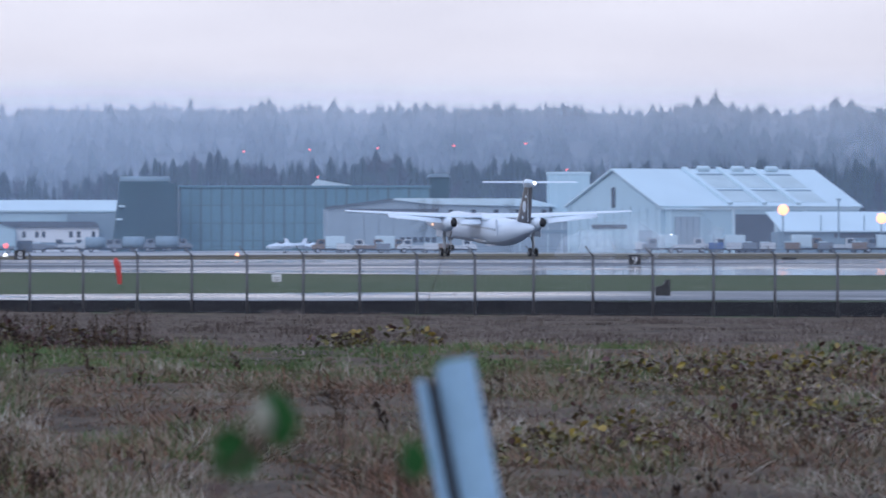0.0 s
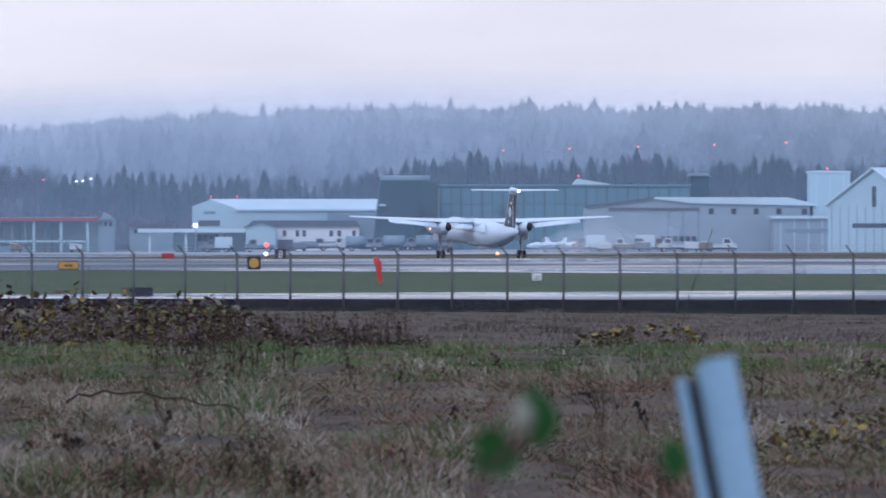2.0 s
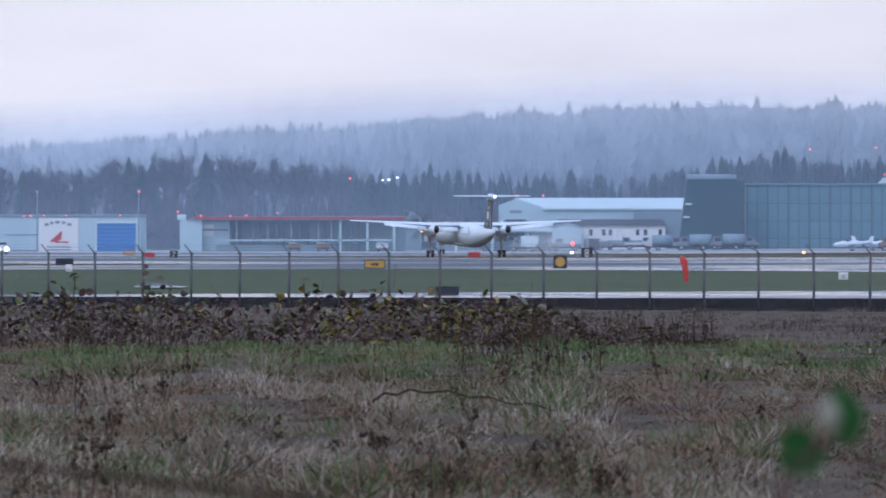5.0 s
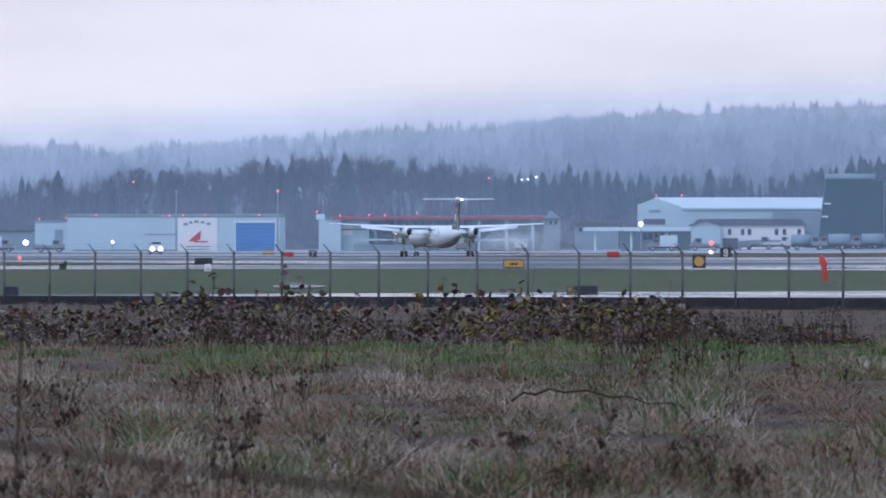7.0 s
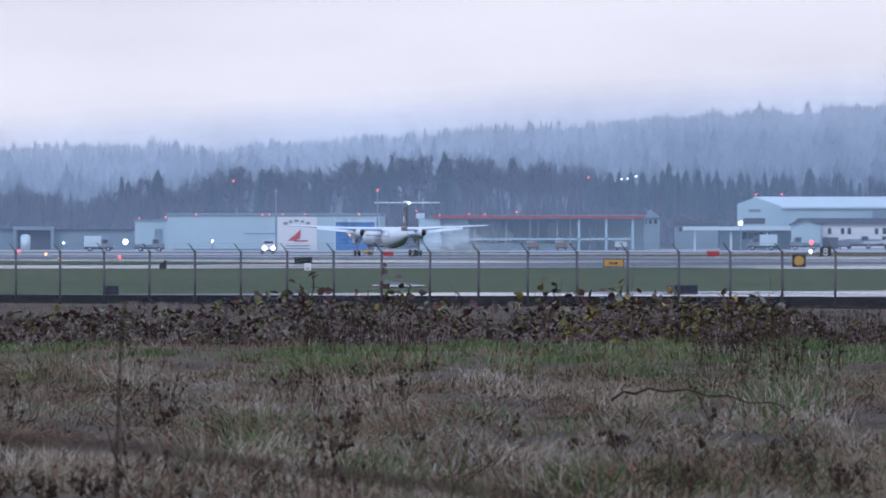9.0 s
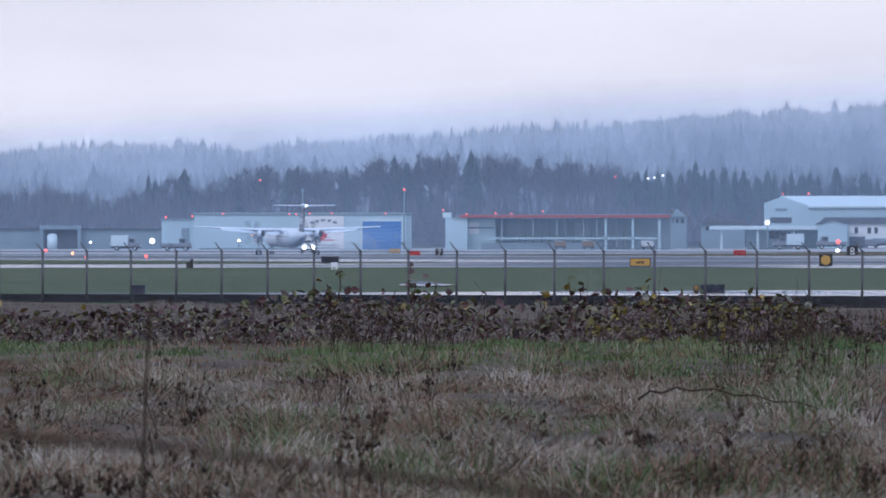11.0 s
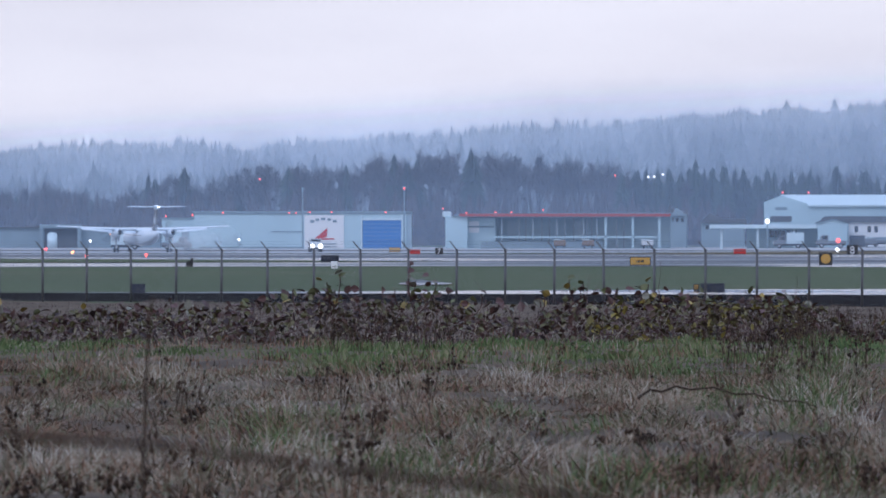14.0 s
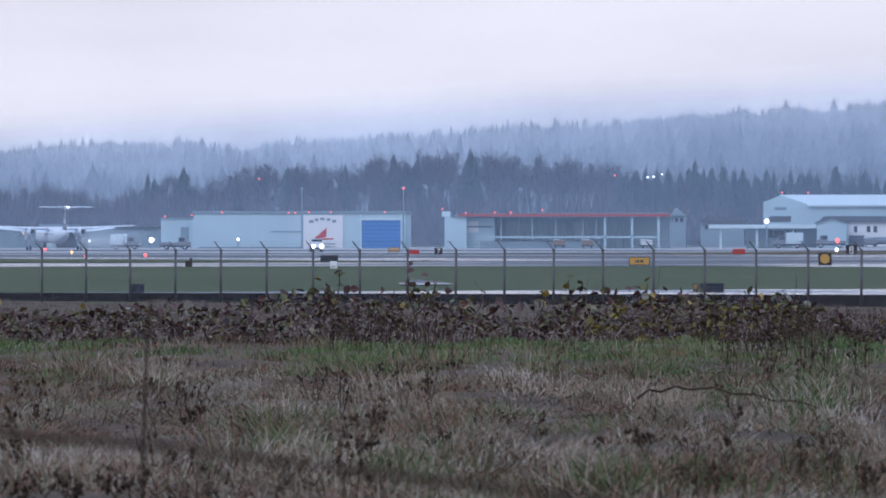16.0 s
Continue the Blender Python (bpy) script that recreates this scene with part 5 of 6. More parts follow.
M_BUD = material("pale_dry_seed_head", (0.26, 0.26, 0.2), rough=0.8, var=0.2, scale=20)


def half_width(y):
    return 0.088 * y + 1.5


def blades(name, label, n, y0, y1, h0, h1, w, lean, mat, seed, clump=0.0, keep=None, power=1.0):
    """Grass as thin bent blades, gathered in tufts, in one mesh."""
    g = np.random.default_rng(seed)
    y = y0 + (y1 - y0) * g.random(n) ** power
    x = g.uniform(-1, 1, n) * half_width(y)
    if clump:
        k = max(1, n // 55)
        cy = y0 + (y1 - y0) * g.random(k) ** power
        cx = g.uniform(-1, 1, k) * half_width(cy)
        size = g.uniform(0.5, 1.35, k)
        pick = g.integers(0, k, n)
        tuft = g.random(n) < 0.8
        comb = g.uniform(0, math.tau, k)[pick]
        x = np.where(tuft, cx[pick] + g.normal(0, clump, n), x)
        y = np.where(tuft, cy[pick] + g.normal(0, clump, n), y)
        grow = np.where(tuft, size[pick], 0.7)
    else:
        grow = np.ones(n)
        comb, tuft = np.zeros(n), np.zeros(n, bool)
    if keep is not None:
        ok = np.array([keep(a, b) for a, b in zip(x, y)])
        x, y, grow, comb, tuft = x[ok], y[ok], grow[ok], comb[ok], tuft[ok]
        n = len(x)
    z = np.array([near_lump(a, b) if b < 330 else 0.0 for a, b in zip(x, y)]) - 0.03 + np.interp(y, [q[0] for q in PROFILE], [q[1] for q in PROFILE])
    h = g.uniform(h0, h1, n) * grow * np.array([0.85 + 0.9 * noise.noise((a * 0.9, b * 0.09, 2.0)) for a, b in zip(x, y)])
    a = np.where(tuft, comb + g.normal(0, 1.0, n), g.uniform(0, math.tau, n))
    bend = np.abs(g.normal(lean, lean * 0.7, n)) * h
    dx, dy = np.cos(a) * bend, np.sin(a) * bend
    half = w * g.uniform(0.6, 1.4, n) / 2
    V = np.zeros((n, 5, 3))
    V[:, 0] = np.stack([x - half, y, z], 1)
    V[:, 1] = np.stack([x + half, y, z], 1)
    V[:, 2] = np.stack([x - half * 0.8 + dx * 0.5, y + dy * 0.5, z + h * 0.6], 1)
    V[:, 3] = np.stack([x + half * 0.8 + dx * 0.5, y + dy * 0.5, z + h * 0.6], 1)
    drop = 1.0 - 0.35 * np.minimum(1.0, bend / np.maximum(h, 0.01))
    V[:, 4] = np.stack([x + dx, y + dy, z + h * drop], 1)
    i = np.arange(n)[:, None] * 5
    T = np.concatenate([i + np.array([[0, 1, 3]]), i + np.array([[0, 3, 2]]), i + np.array([[2, 3, 4]])])
    me = bpy.data.meshes.new(name)
    me.vertices.add(n * 5)
    me.vertices.foreach_set("co", V.reshape(-1))
    me.loops.add(len(T) * 3)
    me.loops.foreach_set("vertex_index", T.reshape(-1).astype(np.int32))
    me.polygons.add(len(T))
    me.polygons.foreach_set("loop_start", np.arange(len(T), dtype=np.int32) * 3)
    me.update(calc_edges=True)
    me.materials.append(mat)
    return tagged(new(name, me), label, "grass", kind="stuff")


def greener(x, y):
    return noise.noise((x * 0.16, y * 0.04, 9.0)) + 0.34 - 0.5 * (x > 0.06 * y) - 0.3 * (x < -0.055 * y) > 0.0


blades("dry_grass", "tangled brown winter grass in tufts", 85000, 44, 142, 0.1, 0.31, 0.0065, 1.6, M_DRY, 11, 0.26, power=1.1)
blades("matted_grass", "flattened rust-brown dead grass", 115000, 44, 144, 0.06, 0.2, 0.0085, 2.4, M_RUST, 18, 0.36)
blades("straw_stalks", "bleached straw stalks standing in the field", 44000, 46, 142, 0.14, 0.34, 0.0055, 0.9, M_STRAW, 12, 0.24, lambda x, y: noise.noise((x * 0.5, y * 0.06, 4.0)) > (-0.1 if -0.05 * y < x < 0.002 * y else 0.18))
blades("sprouting_grass", "green blades among the dead grass", 42000, 44, 134, 0.1, 0.28, 0.0075, 0.6, M_GREEN, 13, 0.22, lambda x, y: noise.noise((x * 0.4, y * 0.05, 14.0)) > 0.02)
blades("green_grass", "strip of short green grass across the field", 70000, 130, 184, 0.06, 0.2, 0.014, 0.5, M_GREEN, 14, 0.3, greener)
blades("dry_strip_grass", "thin dead grass through the green strip", 40000, 126, 188, 0.08, 0.24, 0.014, 0.5, M_DRY, 15, 0.25, lambda x, y: not greener(x, y) or (x * 7.3 + y * 3.1) % 1.0 < 0.3)
blades("far_field_grass", "faded brown grass up to the fence", 80000, 178, 436, 0.05, 0.2, 0.022, 0.5, M_FARGRASS, 16, 0.4, lambda x, y: (Vector((x, y, 0)) - FENCE0).dot(FOUT) > -2.2)


def stalks(n, y0, y1, seed, us=None, tall=(0.25, 0.6), heads=(4, 12)):
    """Dead dock and thistle stems with dark, knotty seed heads."""
    g = random.Random(seed)
    V, F = [], []

    def knob(c, r):
        b = len(V)
        V.extend((c.x + dx * r, c.y + dy * r, c.z + dz * r * 1.5) for dx, dy, dz in ((1, 0, 0), (0, 1, 0), (-1, 0, 0), (0, -1, 0), (0, 0, 1), (0, 0, -1)))
        F.extend((b + i, b + j, b + k) for i, j, k in ((0, 1, 4), (1, 2, 4), (2, 3, 4), (3, 0, 4), (1, 0, 5), (2, 1, 5), (3, 2, 5), (0, 3, 5)))

    def stem(p, q, r):
        b = len(V)
        for c, k in ((p, r), (q, r * 0.5)):
            V.extend((c.x + k * math.cos(a), c.y + k * math.sin(a), c.z) for a in (0.5, 2.6, 4.7))
        F.extend((b + i, b + (i + 1) % 3, b + 3 + (i + 1) % 3, b + 3 + i) for i in range(3))

    for _ in range(n):
        y = g.uniform(y0, y1)
        x = px(g.uniform(*us), y) if us else g.uniform(-1, 1) * half_width(y)
        z = gz(y) + near_lump(x, y)
        for _ in range(g.randint(1, 4)):
            h = g.uniform(*tall)
            p = Vector((x + g.gauss(0, 0.05), y, z - 0.03))
            q = Vector((x + g.gauss(0, 0.1), y + g.gauss(0, 0.1), z + h))
            stem(p, q, 0.006)
            for _ in range(g.randint(1, 3)):
                a = p.lerp(q, g.uniform(0.4, 0.8))
                stem(a, a + Vector((g.gauss(0, 0.06), g.gauss(0, 0.06), g.uniform(0.05, 0.14))), 0.004)
            for _ in range(g.randint(*heads)):
                f = 1 - 0.4 * g.random() ** 1.5
                knob(p.lerp(q, f) + Vector((g.gauss(0, 0.022), g.gauss(0, 0.022), g.gauss(0, 0.01))), g.uniform(0.008, 0.02))
    me = bpy.data.meshes.new("weed_stalks")
    me.from_pydata(V, [], F)
    me.materials.append(M_WEED)
    tagged(new("weed_stalks", me), "dark dead weed stalks with seed heads", "weeds", kind="stuff")


stalks(80, 56, 138, 21, None, (0.18, 0.42), (1, 6))
stalks(16, 62, 92, 24, (-100, 1700), (0.12, 0.28), (4, 10))
stalks(46, 46, 66, 26, (-260, 560), (0.08, 0.2), (3, 8))
stalks(40, 130, 165, 22, (1240, 1560), (0.3, 0.7), (1, 6))
stalks(30, 150, 180, 23, (560, 800), (0.3, 0.7), (1, 6))
stalks(60, 172, 186, 25, (1400, 1740), (0.35, 0.75), (0, 4))


def leaf_mesh(name, length, width, mat):
    """A folded, slightly curled leaf."""
    bm = bmesh.new()
    mid = [bm.verts.new((0, length * f, -0.12 * length * f * f)) for f in (0, 0.35, 0.7, 1)]
    for s in (-1, 1):
        side = [bm.verts.new((s * width * w, length * f, 0.1 * width - 0.12 * length * f * f)) for f, w in ((0.12, 0.25), (0.4, 0.5), (0.75, 0.3))]
        bm.faces.new((mid[0], side[0], side[1], mid[1]))
        bm.faces.new((mid[1], side[1], side[2], mid[2]))
        bm.faces.new((mid[2], side[2], mid[3]))
    return mesh_of(bm, name, mat)


def thicket(name, label, crown, d, thick, n, mat, seed, singles=0, size=0.1, bare=1.0):
    """Brambles: arching canes, a mass of leaves in one mesh, and the outermost leaves one by one. crown: (u, height of its top)."""
    g = random.Random(seed)
    t = thing(name, label, "bush")
    cu, ct = [c[0] for c in crown], [c[1] for c in crown]
    canes = bmesh.new()
    for _ in range(int(n * 0.05 * bare)):
        u = g.uniform(cu[0], cu[-1])
        y = d + g.uniform(-thick, thick)
        top = float(np.interp(u, cu, ct)) * g.uniform(0.5, 1.15)
        x, z = px(u, y), gz(y)
        p = Vector((x, y, z - 0.05))
        way = Vector((g.gauss(0, 0.5), g.gauss(0, 0.3), 1)).normalized()
        r = 0.009
        for k in range(6):
            q = p + way * top * 0.27
            rod(canes, p, q, r, r * 0.85, seg=4, caps=False)
            p, r = q, r * 0.85
            way = (way + Vector((g.gauss(0, 0.2), g.gauss(0, 0.2), -0.28))).normalized()
            if p.z < z:
                break
    tagged(part("cane_tangle", canes, M_CANE, t, "dark red arching stems"), kind="stuff")
    dead = bmesh.new()
    for _ in range(int(n * 0.06)):
        u, y = g.uniform(cu[0], cu[-1]), d + g.uniform(-thick, thick)
        top = float(np.interp(u, cu, ct))
        p = Vector((px(u, y), y, gz(y) + top * g.uniform(-0.05, 0.5)))
        w = Vector((g.gauss(0, 0.6), g.gauss(0, 0.3), g.uniform(0.1, 0.9))).normalized() * top * g.uniform(0.3, 0.7)
        a = Vector((0.005, 0, -0.003))
        dead.faces.new([dead.verts.new(c) for c in (p - a, p + a, p + w)])
    tagged(part("dead_thatch", dead, M_STRAW, t, "bleached dead stems"), kind="stuff")
    V, F = [], []
    shape = [(0, 0, 0), (-0.5, 0.4, 0.1), (0, 0.35, -0.06), (0.5, 0.4, 0.1), (-0.3, 0.8, -0.02), (0.3, 0.8, -0.02), (0, 1.05, -0.2)]
    tris = [(0, 2, 1), (0, 3, 2), (1, 2, 4), (2, 3, 5), (2, 6, 4), (2, 5, 6)]

    def spot_on(low):
        u = g.uniform(cu[0], cu[-1])
        y = d + g.uniform(-thick, thick)
        top = float(np.interp(u, cu, ct)) * (1 + 0.25 * noise.noise((u * 0.03, y * 0.2, 3.0)))
        f = g.uniform(low, 1.0 if low == 0 else 1.12) ** 0.7
        return Vector((px(u, y), y, gz(y) + top * f))

    for _ in range(n):
        c = spot_on(0.0)
        if noise.noise((c.x * 2.2, c.y * 0.15, c.z * 3.5)) > 0.12:
            continue
        m = Matrix.Translation(c) @ Euler((g.gauss(-0.4, 0.7), g.gauss(0, 0.6), g.uniform(0, math.tau))).to_matrix().to_4x4()
        s = size * g.uniform(0.5, 1.2)
        b = len(V)
        V += [tuple(m @ Vector((a * s * 0.75, e * s, k * s))) for a, e, k in shape]
        F += [tuple(b + i for i in tri) for tri in tris]
    me = bpy.data.meshes.new("foliage")
    me.from_pydata(V, [], F)
    me.materials.append(mat)
    o = new("foliage", me)
    o.parent = t
    tagged(o, "mass of dying leaves", kind="stuff")
    for i in range(singles):
        lm = (SINGLE if mat is M_LEAF else SINGLE_Y)[g.randrange(4 if mat is not M_LEAF else len(SINGLE))]
        o = new("leaf", lm)
        o.parent = t
        c = spot_on(0.85)
        s = size * 10 * g.uniform(0.8, 1.25)
        o.matrix_basis = Matrix.LocRotScale(c, Euler((g.gauss(0.3, 0.7), g.gauss(0, 0.7), g.uniform(0, math.tau))), (s, s, s))
    return t


M_LEAFRED = material("dark_red_leaf", (0.07, 0.03, 0.028), rough=0.5, var=0.3, scale=20, per_object=0.4)
M_LEAFOLIVE = material("olive_leaf", (0.075, 0.08, 0.025), rough=0.5, var=0.3, scale=20, per_object=0.5)
M_LEAFPALE = material("pale_leaf_underside", (0.17, 0.165, 0.13), rough=0.6, var=0.2, scale=20, per_object=0.4)
M_LEAFGOLD = material("golden_leaf", (0.25, 0.18, 0.04), rough=0.5, var=0.2, scale=20, per_object=0.4)
SINGLE = [leaf_mesh("leaf", 0.13, 0.1, m) for m in (M_LEAFRED, M_LEAFRED, M_LEAFRED, M_LEAFOLIVE, M_LEAFPALE, M_LEAFOLIVE, M_LEAFRED, M_LEAFPALE, M_LEAFOLIVE, M_LEAFRED, M_LEAFGOLD)]
SINGLE_Y = [leaf_mesh("leaf", 0.11, 0.08, m) for m in (M_LEAFRED, M_LEAFOLIVE, M_LEAFGOLD, M_LEAFOLIVE)]
hedge = [(-200, 0.5), (120, 0.55), (260, 0.6), (330, 0.6), (430, 0.64), (480, 0.76), (560, 0.86), (620, 0.84), (660, 0.74), (745, 0.82), (800, 0.72), (880, 0.66), (960, 0.58), (1005, 0.76),
         (1060, 0.84), (1100, 0.78), (1150, 0.84), (1210, 0.76), (1270, 0.82), (1350, 0.8), (1400, 0.84), (1440, 0.66), (1500, 0.4), (1570, 0.3), (1660, 0.24), (1760, 0.1)]
bush = thicket("bramble_hedge", "long tangled bramble hedge with dark red and olive leaves", hedge, 183, 4.0, 7200, M_LEAF, 31, 170, 0.135)

thicket("yellow_brambles", "brambles with yellow and olive leaves growing in the hedge", [(1040, 0.5), (1100, 0.72), (1180, 0.78), (1260, 0.76), (1340, 0.7), (1420, 0.6)], 179.5, 0.9, 900, M_YLEAF, 36, 30, 0.135)


def shoot(parent, u, v, d, lean, seed, n=9):
    """One long bramble shoot above the hedge, with its last large leaves."""
    g = random.Random(seed)
    bm = bmesh.new()
    foot, tip_ = Vector((px(u - lean, d), d, gz(d) + 0.4)), Vector((px(u, d), d - 0.3, pz(v, d)))
    P = [foot.lerp(tip_, f) + Vector((0.1 * math.sin(f * 3.0) * (1 if lean > 0 else -1), 0, 0)) for f in (0, 0.25, 0.5, 0.75, 1)]
    for a, b in zip(P, P[1:]):
        rod(bm, a, b, 0.011, 0.009, seg=5, caps=False)
    part("shoot", bm, M_CANE, parent, "dark red arching shoot")
    for i in range(n):
        o = new("leaf", SINGLE[g.randrange(len(SINGLE))])
        o.parent = parent
        f = 1 - 0.7 * i / n
        s = g.uniform(0.9, 1.45)
        o.matrix_basis = Matrix.LocRotScale(foot.lerp(tip_, f) + Vector((g.gauss(0, 0.12), 0, g.gauss(0, 0.04))), Euler((g.gauss(0.5, 0.5), g.gauss(0, 0.6), g.uniform(0, math.tau))), (s, s, s))


for i, (u, v, lean, n) in enumerate(((600, 484, 25, 12), (580, 500, -30, 9), (520, 512, -20, 6), (728, 466, -10, 7), (735, 498, 40, 8), (772, 500, 45, 12), (700, 512, -25, 6), (960, 518, 15, 4), (1008, 494, -30, 9), (1025, 512, 20, 7),
                                     (1146, 503, 35, 7), (1165, 516, 30, 6), (1090, 518, -20, 6), (297, 528, 10, 5), (1250, 520, -15, 5), (1385, 520, 15, 6), (1410, 522, -12, 5), (850, 522, 20, 4))):
    shoot(bush, u, v, 182, lean, 500 + i, n)
thicket("leafy_heap", "low heap of orange and brown bramble leaves", [(2000, 0.05), (2060, 0.2), (2130, 0.28), (2200, 0.36), (2250, 0.1)], 190, 2.0, 500, M_YLEAF, 32, 40, 0.13)
thicket("yellow_brambles", "sprawling low brambles with yellowing leaves", [(2420, 0.1), (2500, 0.26), (2560, 0.36), (2650, 0.42), (2750, 0.46), (2850, 0.44), (2950, 0.5), (3150, 0.45)], 122, 9.0, 1700, M_YLEAF, 33, 60, 0.085)
thicket("yellow_brambles", "sprawling low brambles with yellowing leaves", [(2330, 0.05), (2400, 0.26), (2500, 0.32), (2600, 0.28), (2680, 0.1)], 84, 5.0, 600, M_YLEAF, 34, 30, 0.07)
thicket("yellow_brambles", "sprawling low brambles with yellowing leaves", [(2580, 0.05), (2700, 0.3), (2850, 0.36), (3000, 0.32), (3150, 0.26)], 92, 6.0, 600, M_YLEAF, 35, 30, 0.07)


def sprig(name, label, pts, d, r, leaves=(), bulb=None, mat=None):
    """A single cane close to the lens, with its leaves. pts: (u, v) along it."""
    t = thing(name, label, "plant")
    bm = bmesh.new()
    P = [Vector((px(u, d), d, pz(v, d))) for u, v in pts]
    rings = []
    for i, c in enumerate(P):
        w = (P[min(i + 1, len(P) - 1)] - P[max(i - 1, 0)]).normalized()
        side = w.cross(Vector((0, 1, 0))).normalized()
        rings.append([bm.verts.new(c + (side * math.cos(math.tau * k / 7) + Vector((0, 1, 0)) * math.sin(math.tau * k / 7)) * r * (1 - 0.06 * i)) for k in range(7)])
    for a, b in zip(rings, rings[1:]):
        for k in range(7):
            bm.faces.new((a[k], a[(k + 1) % 7], b[(k + 1) % 7], b[k]))
    part("cane", bm, mat or M_CANE, t, smooth=True)
    for u, v, l, w, turn in leaves:
        o = new("leaf", leaf_mesh("leaf", l, w, M_FRESH))
        o.parent = t
        o.matrix_basis = Matrix.LocRotScale((px(u, d), d, pz(v, d)), Euler((radians(80), 0, radians(0))) , None) @ pose(0, 0, 0, 0, 0, turn)
    if bulb:
        u, v, rr_ = bulb
        part("seed_head", ball(bmesh.new(), (px(u, d), d, pz(v, d)), rr_, 12, (0.6, 0.6, 1.0)), M_BUD, t, "pale dry seed head", smooth=True)
    return t


gd = gz(15)
sprig("bramble_sprig", "green bramble sprig close to the lens", [(1840, 1900), (1830, 930), (1860, 850), (1900, 800), (1935, 760)], 11, 0.005,
      [(1930, 788, 0.055, 0.045, 115), (1972, 785, 0.07, 0.048, 10), (1912, 772, 0.045, 0.035, 95)], (1936, 735, 0.02))
sprig("bramble_sprig", "green bramble sprig close to the lens", [(2170, 1900), (2200, 900), (2205, 860), (2150, 790), (2080, 770), (1990, 790)], 11, 0.003, [(2212, 845, 0.05, 0.035, 10)])
sprig("dry_cane", "dark dry cane lying across the near grass", [(-200, 740), (60, 775), (300, 790), (560, 825), (760, 850), (960, 872), (1200, 905)], 15, 0.006, mat=M_WEED)
sprig("dry_reed", "thin upright dry stem in the near grass", [(245, 1180), (252, 800), (256, 660), (262, 560), (268, 525)], 40, 0.006, mat=M_WEED)
sprig("dry_cane", "dark arching dead cane in the grass", [(1128, 705), (1150, 690), (1170, 694), (1195, 684), (1220, 690), (1262, 686), (1300, 698), (1335, 697), (1370, 710), (1410, 709), (1450, 722)], 86, 0.012, mat=M_WEED)
sprig("dry_stick", "thin leaning stick rising from the brambles", [(2215, 580), (2228, 525), (2250, 465), (2272, 398)], 165, 0.006, mat=M_WEED)


M_POST = material("blue_grey_galvanising", (0.3, 0.48, 0.66), rough=0.45, metal=0.15, var=0.15, scale=6, fine=60)


def marker_post():
    """Galvanised channel post, leaning, near the lens: a flange, a groove blackened for its shade and a rounded face.
    """
    d = 16.0
    t = thing("channel_post", "leaning galvanised steel channel post in the grass", "post", at=(px(2330, d), d, gz(d) - 0.1))
    h = pz(597, d) - gz(d) + 0.1
    bm = bmesh.new()
    arc = [(-0.012 + 0.03 * (1 - math.cos(a)), -0.012 - 0.022 * math.sin(a)) for a in np.linspace(0, math.pi, 11)]
    ring = arc + [(0.048, 0.02), (0.044, 0.02), (0.044, -0.008), (-0.008, -0.008), (-0.008, 0.02), (-0.012, 0.02)]
    low, high = ([bm.verts.new((x, y, z - (0.01 if x < 0 and z else 0))) for x, y in ring] for z in (0, h))
    for i in range(len(ring)):
        j = (i + 1) % len(ring)
        bm.faces.new((low[i], low[j], high[j], high[i]))
    bm.faces.new(high)
    bmesh.ops.recalc_face_normals(bm, faces=bm.faces)
    part("face_plate", bm, M_POST, t)
    part("side_flange", boxed(-0.046, -0.03, -0.004, 0.002, 0, h - 0.022, bevel=0.002), M_POST, t)
    # Web and wall of the groove are black: its inner shade as colour.
    part("groove", boxed(-0.03, -0.0125, 0.012, 0.018, 0, h - 0.03), M_BLACK, t, "inner web, black for the shade inside the channel")
    part("groove_wall", boxed(-0.0299, -0.027, 0.002, 0.012, 0, h - 0.03), M_BLACK, t)
    t.rotation_euler = (0, radians(-11), 0)
    t.location.x = px(2254, d) + math.sin(radians(11)) * h


marker_post()


# ---- airfield signs, boxes and vehicles ----
def panel_sign(name, label, u, v0, v1, width, face, legs=2, digit="", disc=False, bars=(), back=M_BLACK):
    """An airfield sign standing on the turf: its foot at v1, its top at v0."""
    p = down(u, v1)
    h = (v1 - v0) / ARC * p.y
    w = width / ARC * p.y
    t = thing(name, label, "sign", at=(p.x, p.y, p.z))
    part("board", boxed(-w / 2, w / 2, 0, 0.25, h * 0.12, h, bevel=0.03), back, t)
    part("face", boxed(-w / 2 + 0.06, w / 2 - 0.06, -0.02, -0.003, h * 0.12 + 0.06, h - 0.06), face, t)
    for i in range(legs):
        x = (i + 0.5) / legs * w - w / 2
        part("leg", rod(bmesh.new(), (x, 0.12, -0.3), (x, 0.12, h * 0.2), 0.04), M_STEEL, t)
    if disc:
        bm = bmesh.new()
        rod(bm, (0, -0.03, h * 0.56), (0, -0.06, h * 0.56), min(w, h) * 0.36, seg=28)
        part("disc", bm, M_YELLOW, t, "plain yellow disc")
    for x0, x1, z0, z1 in bars:
        part("letter_bar", boxed(w * x0, w * x1, -0.04, -0.022, h * z0, h * z1), M_BLACK, t)
    if digit:
        cu = bpy.data.curves.new("digit", "FONT")
        cu.body, cu.size, cu.align_x, cu.extrude = digit, h * 1.0, "CENTER", 0.02
        tmp = new("digit_text", cu)
        bpy.context.view_layer.update()
        me = bpy.data.meshes.new_from_object(tmp.evaluated_get(bpy.context.evaluated_depsgraph_get()))
        bpy.data.objects.remove(tmp)
        me.materials.append(M_SIGNW)
        o = new("digit", me)
        o.parent = t
        o.location, o.rotation_euler = (0, -0.05, h * 0.2), (radians(90), 0, 0)
    return t


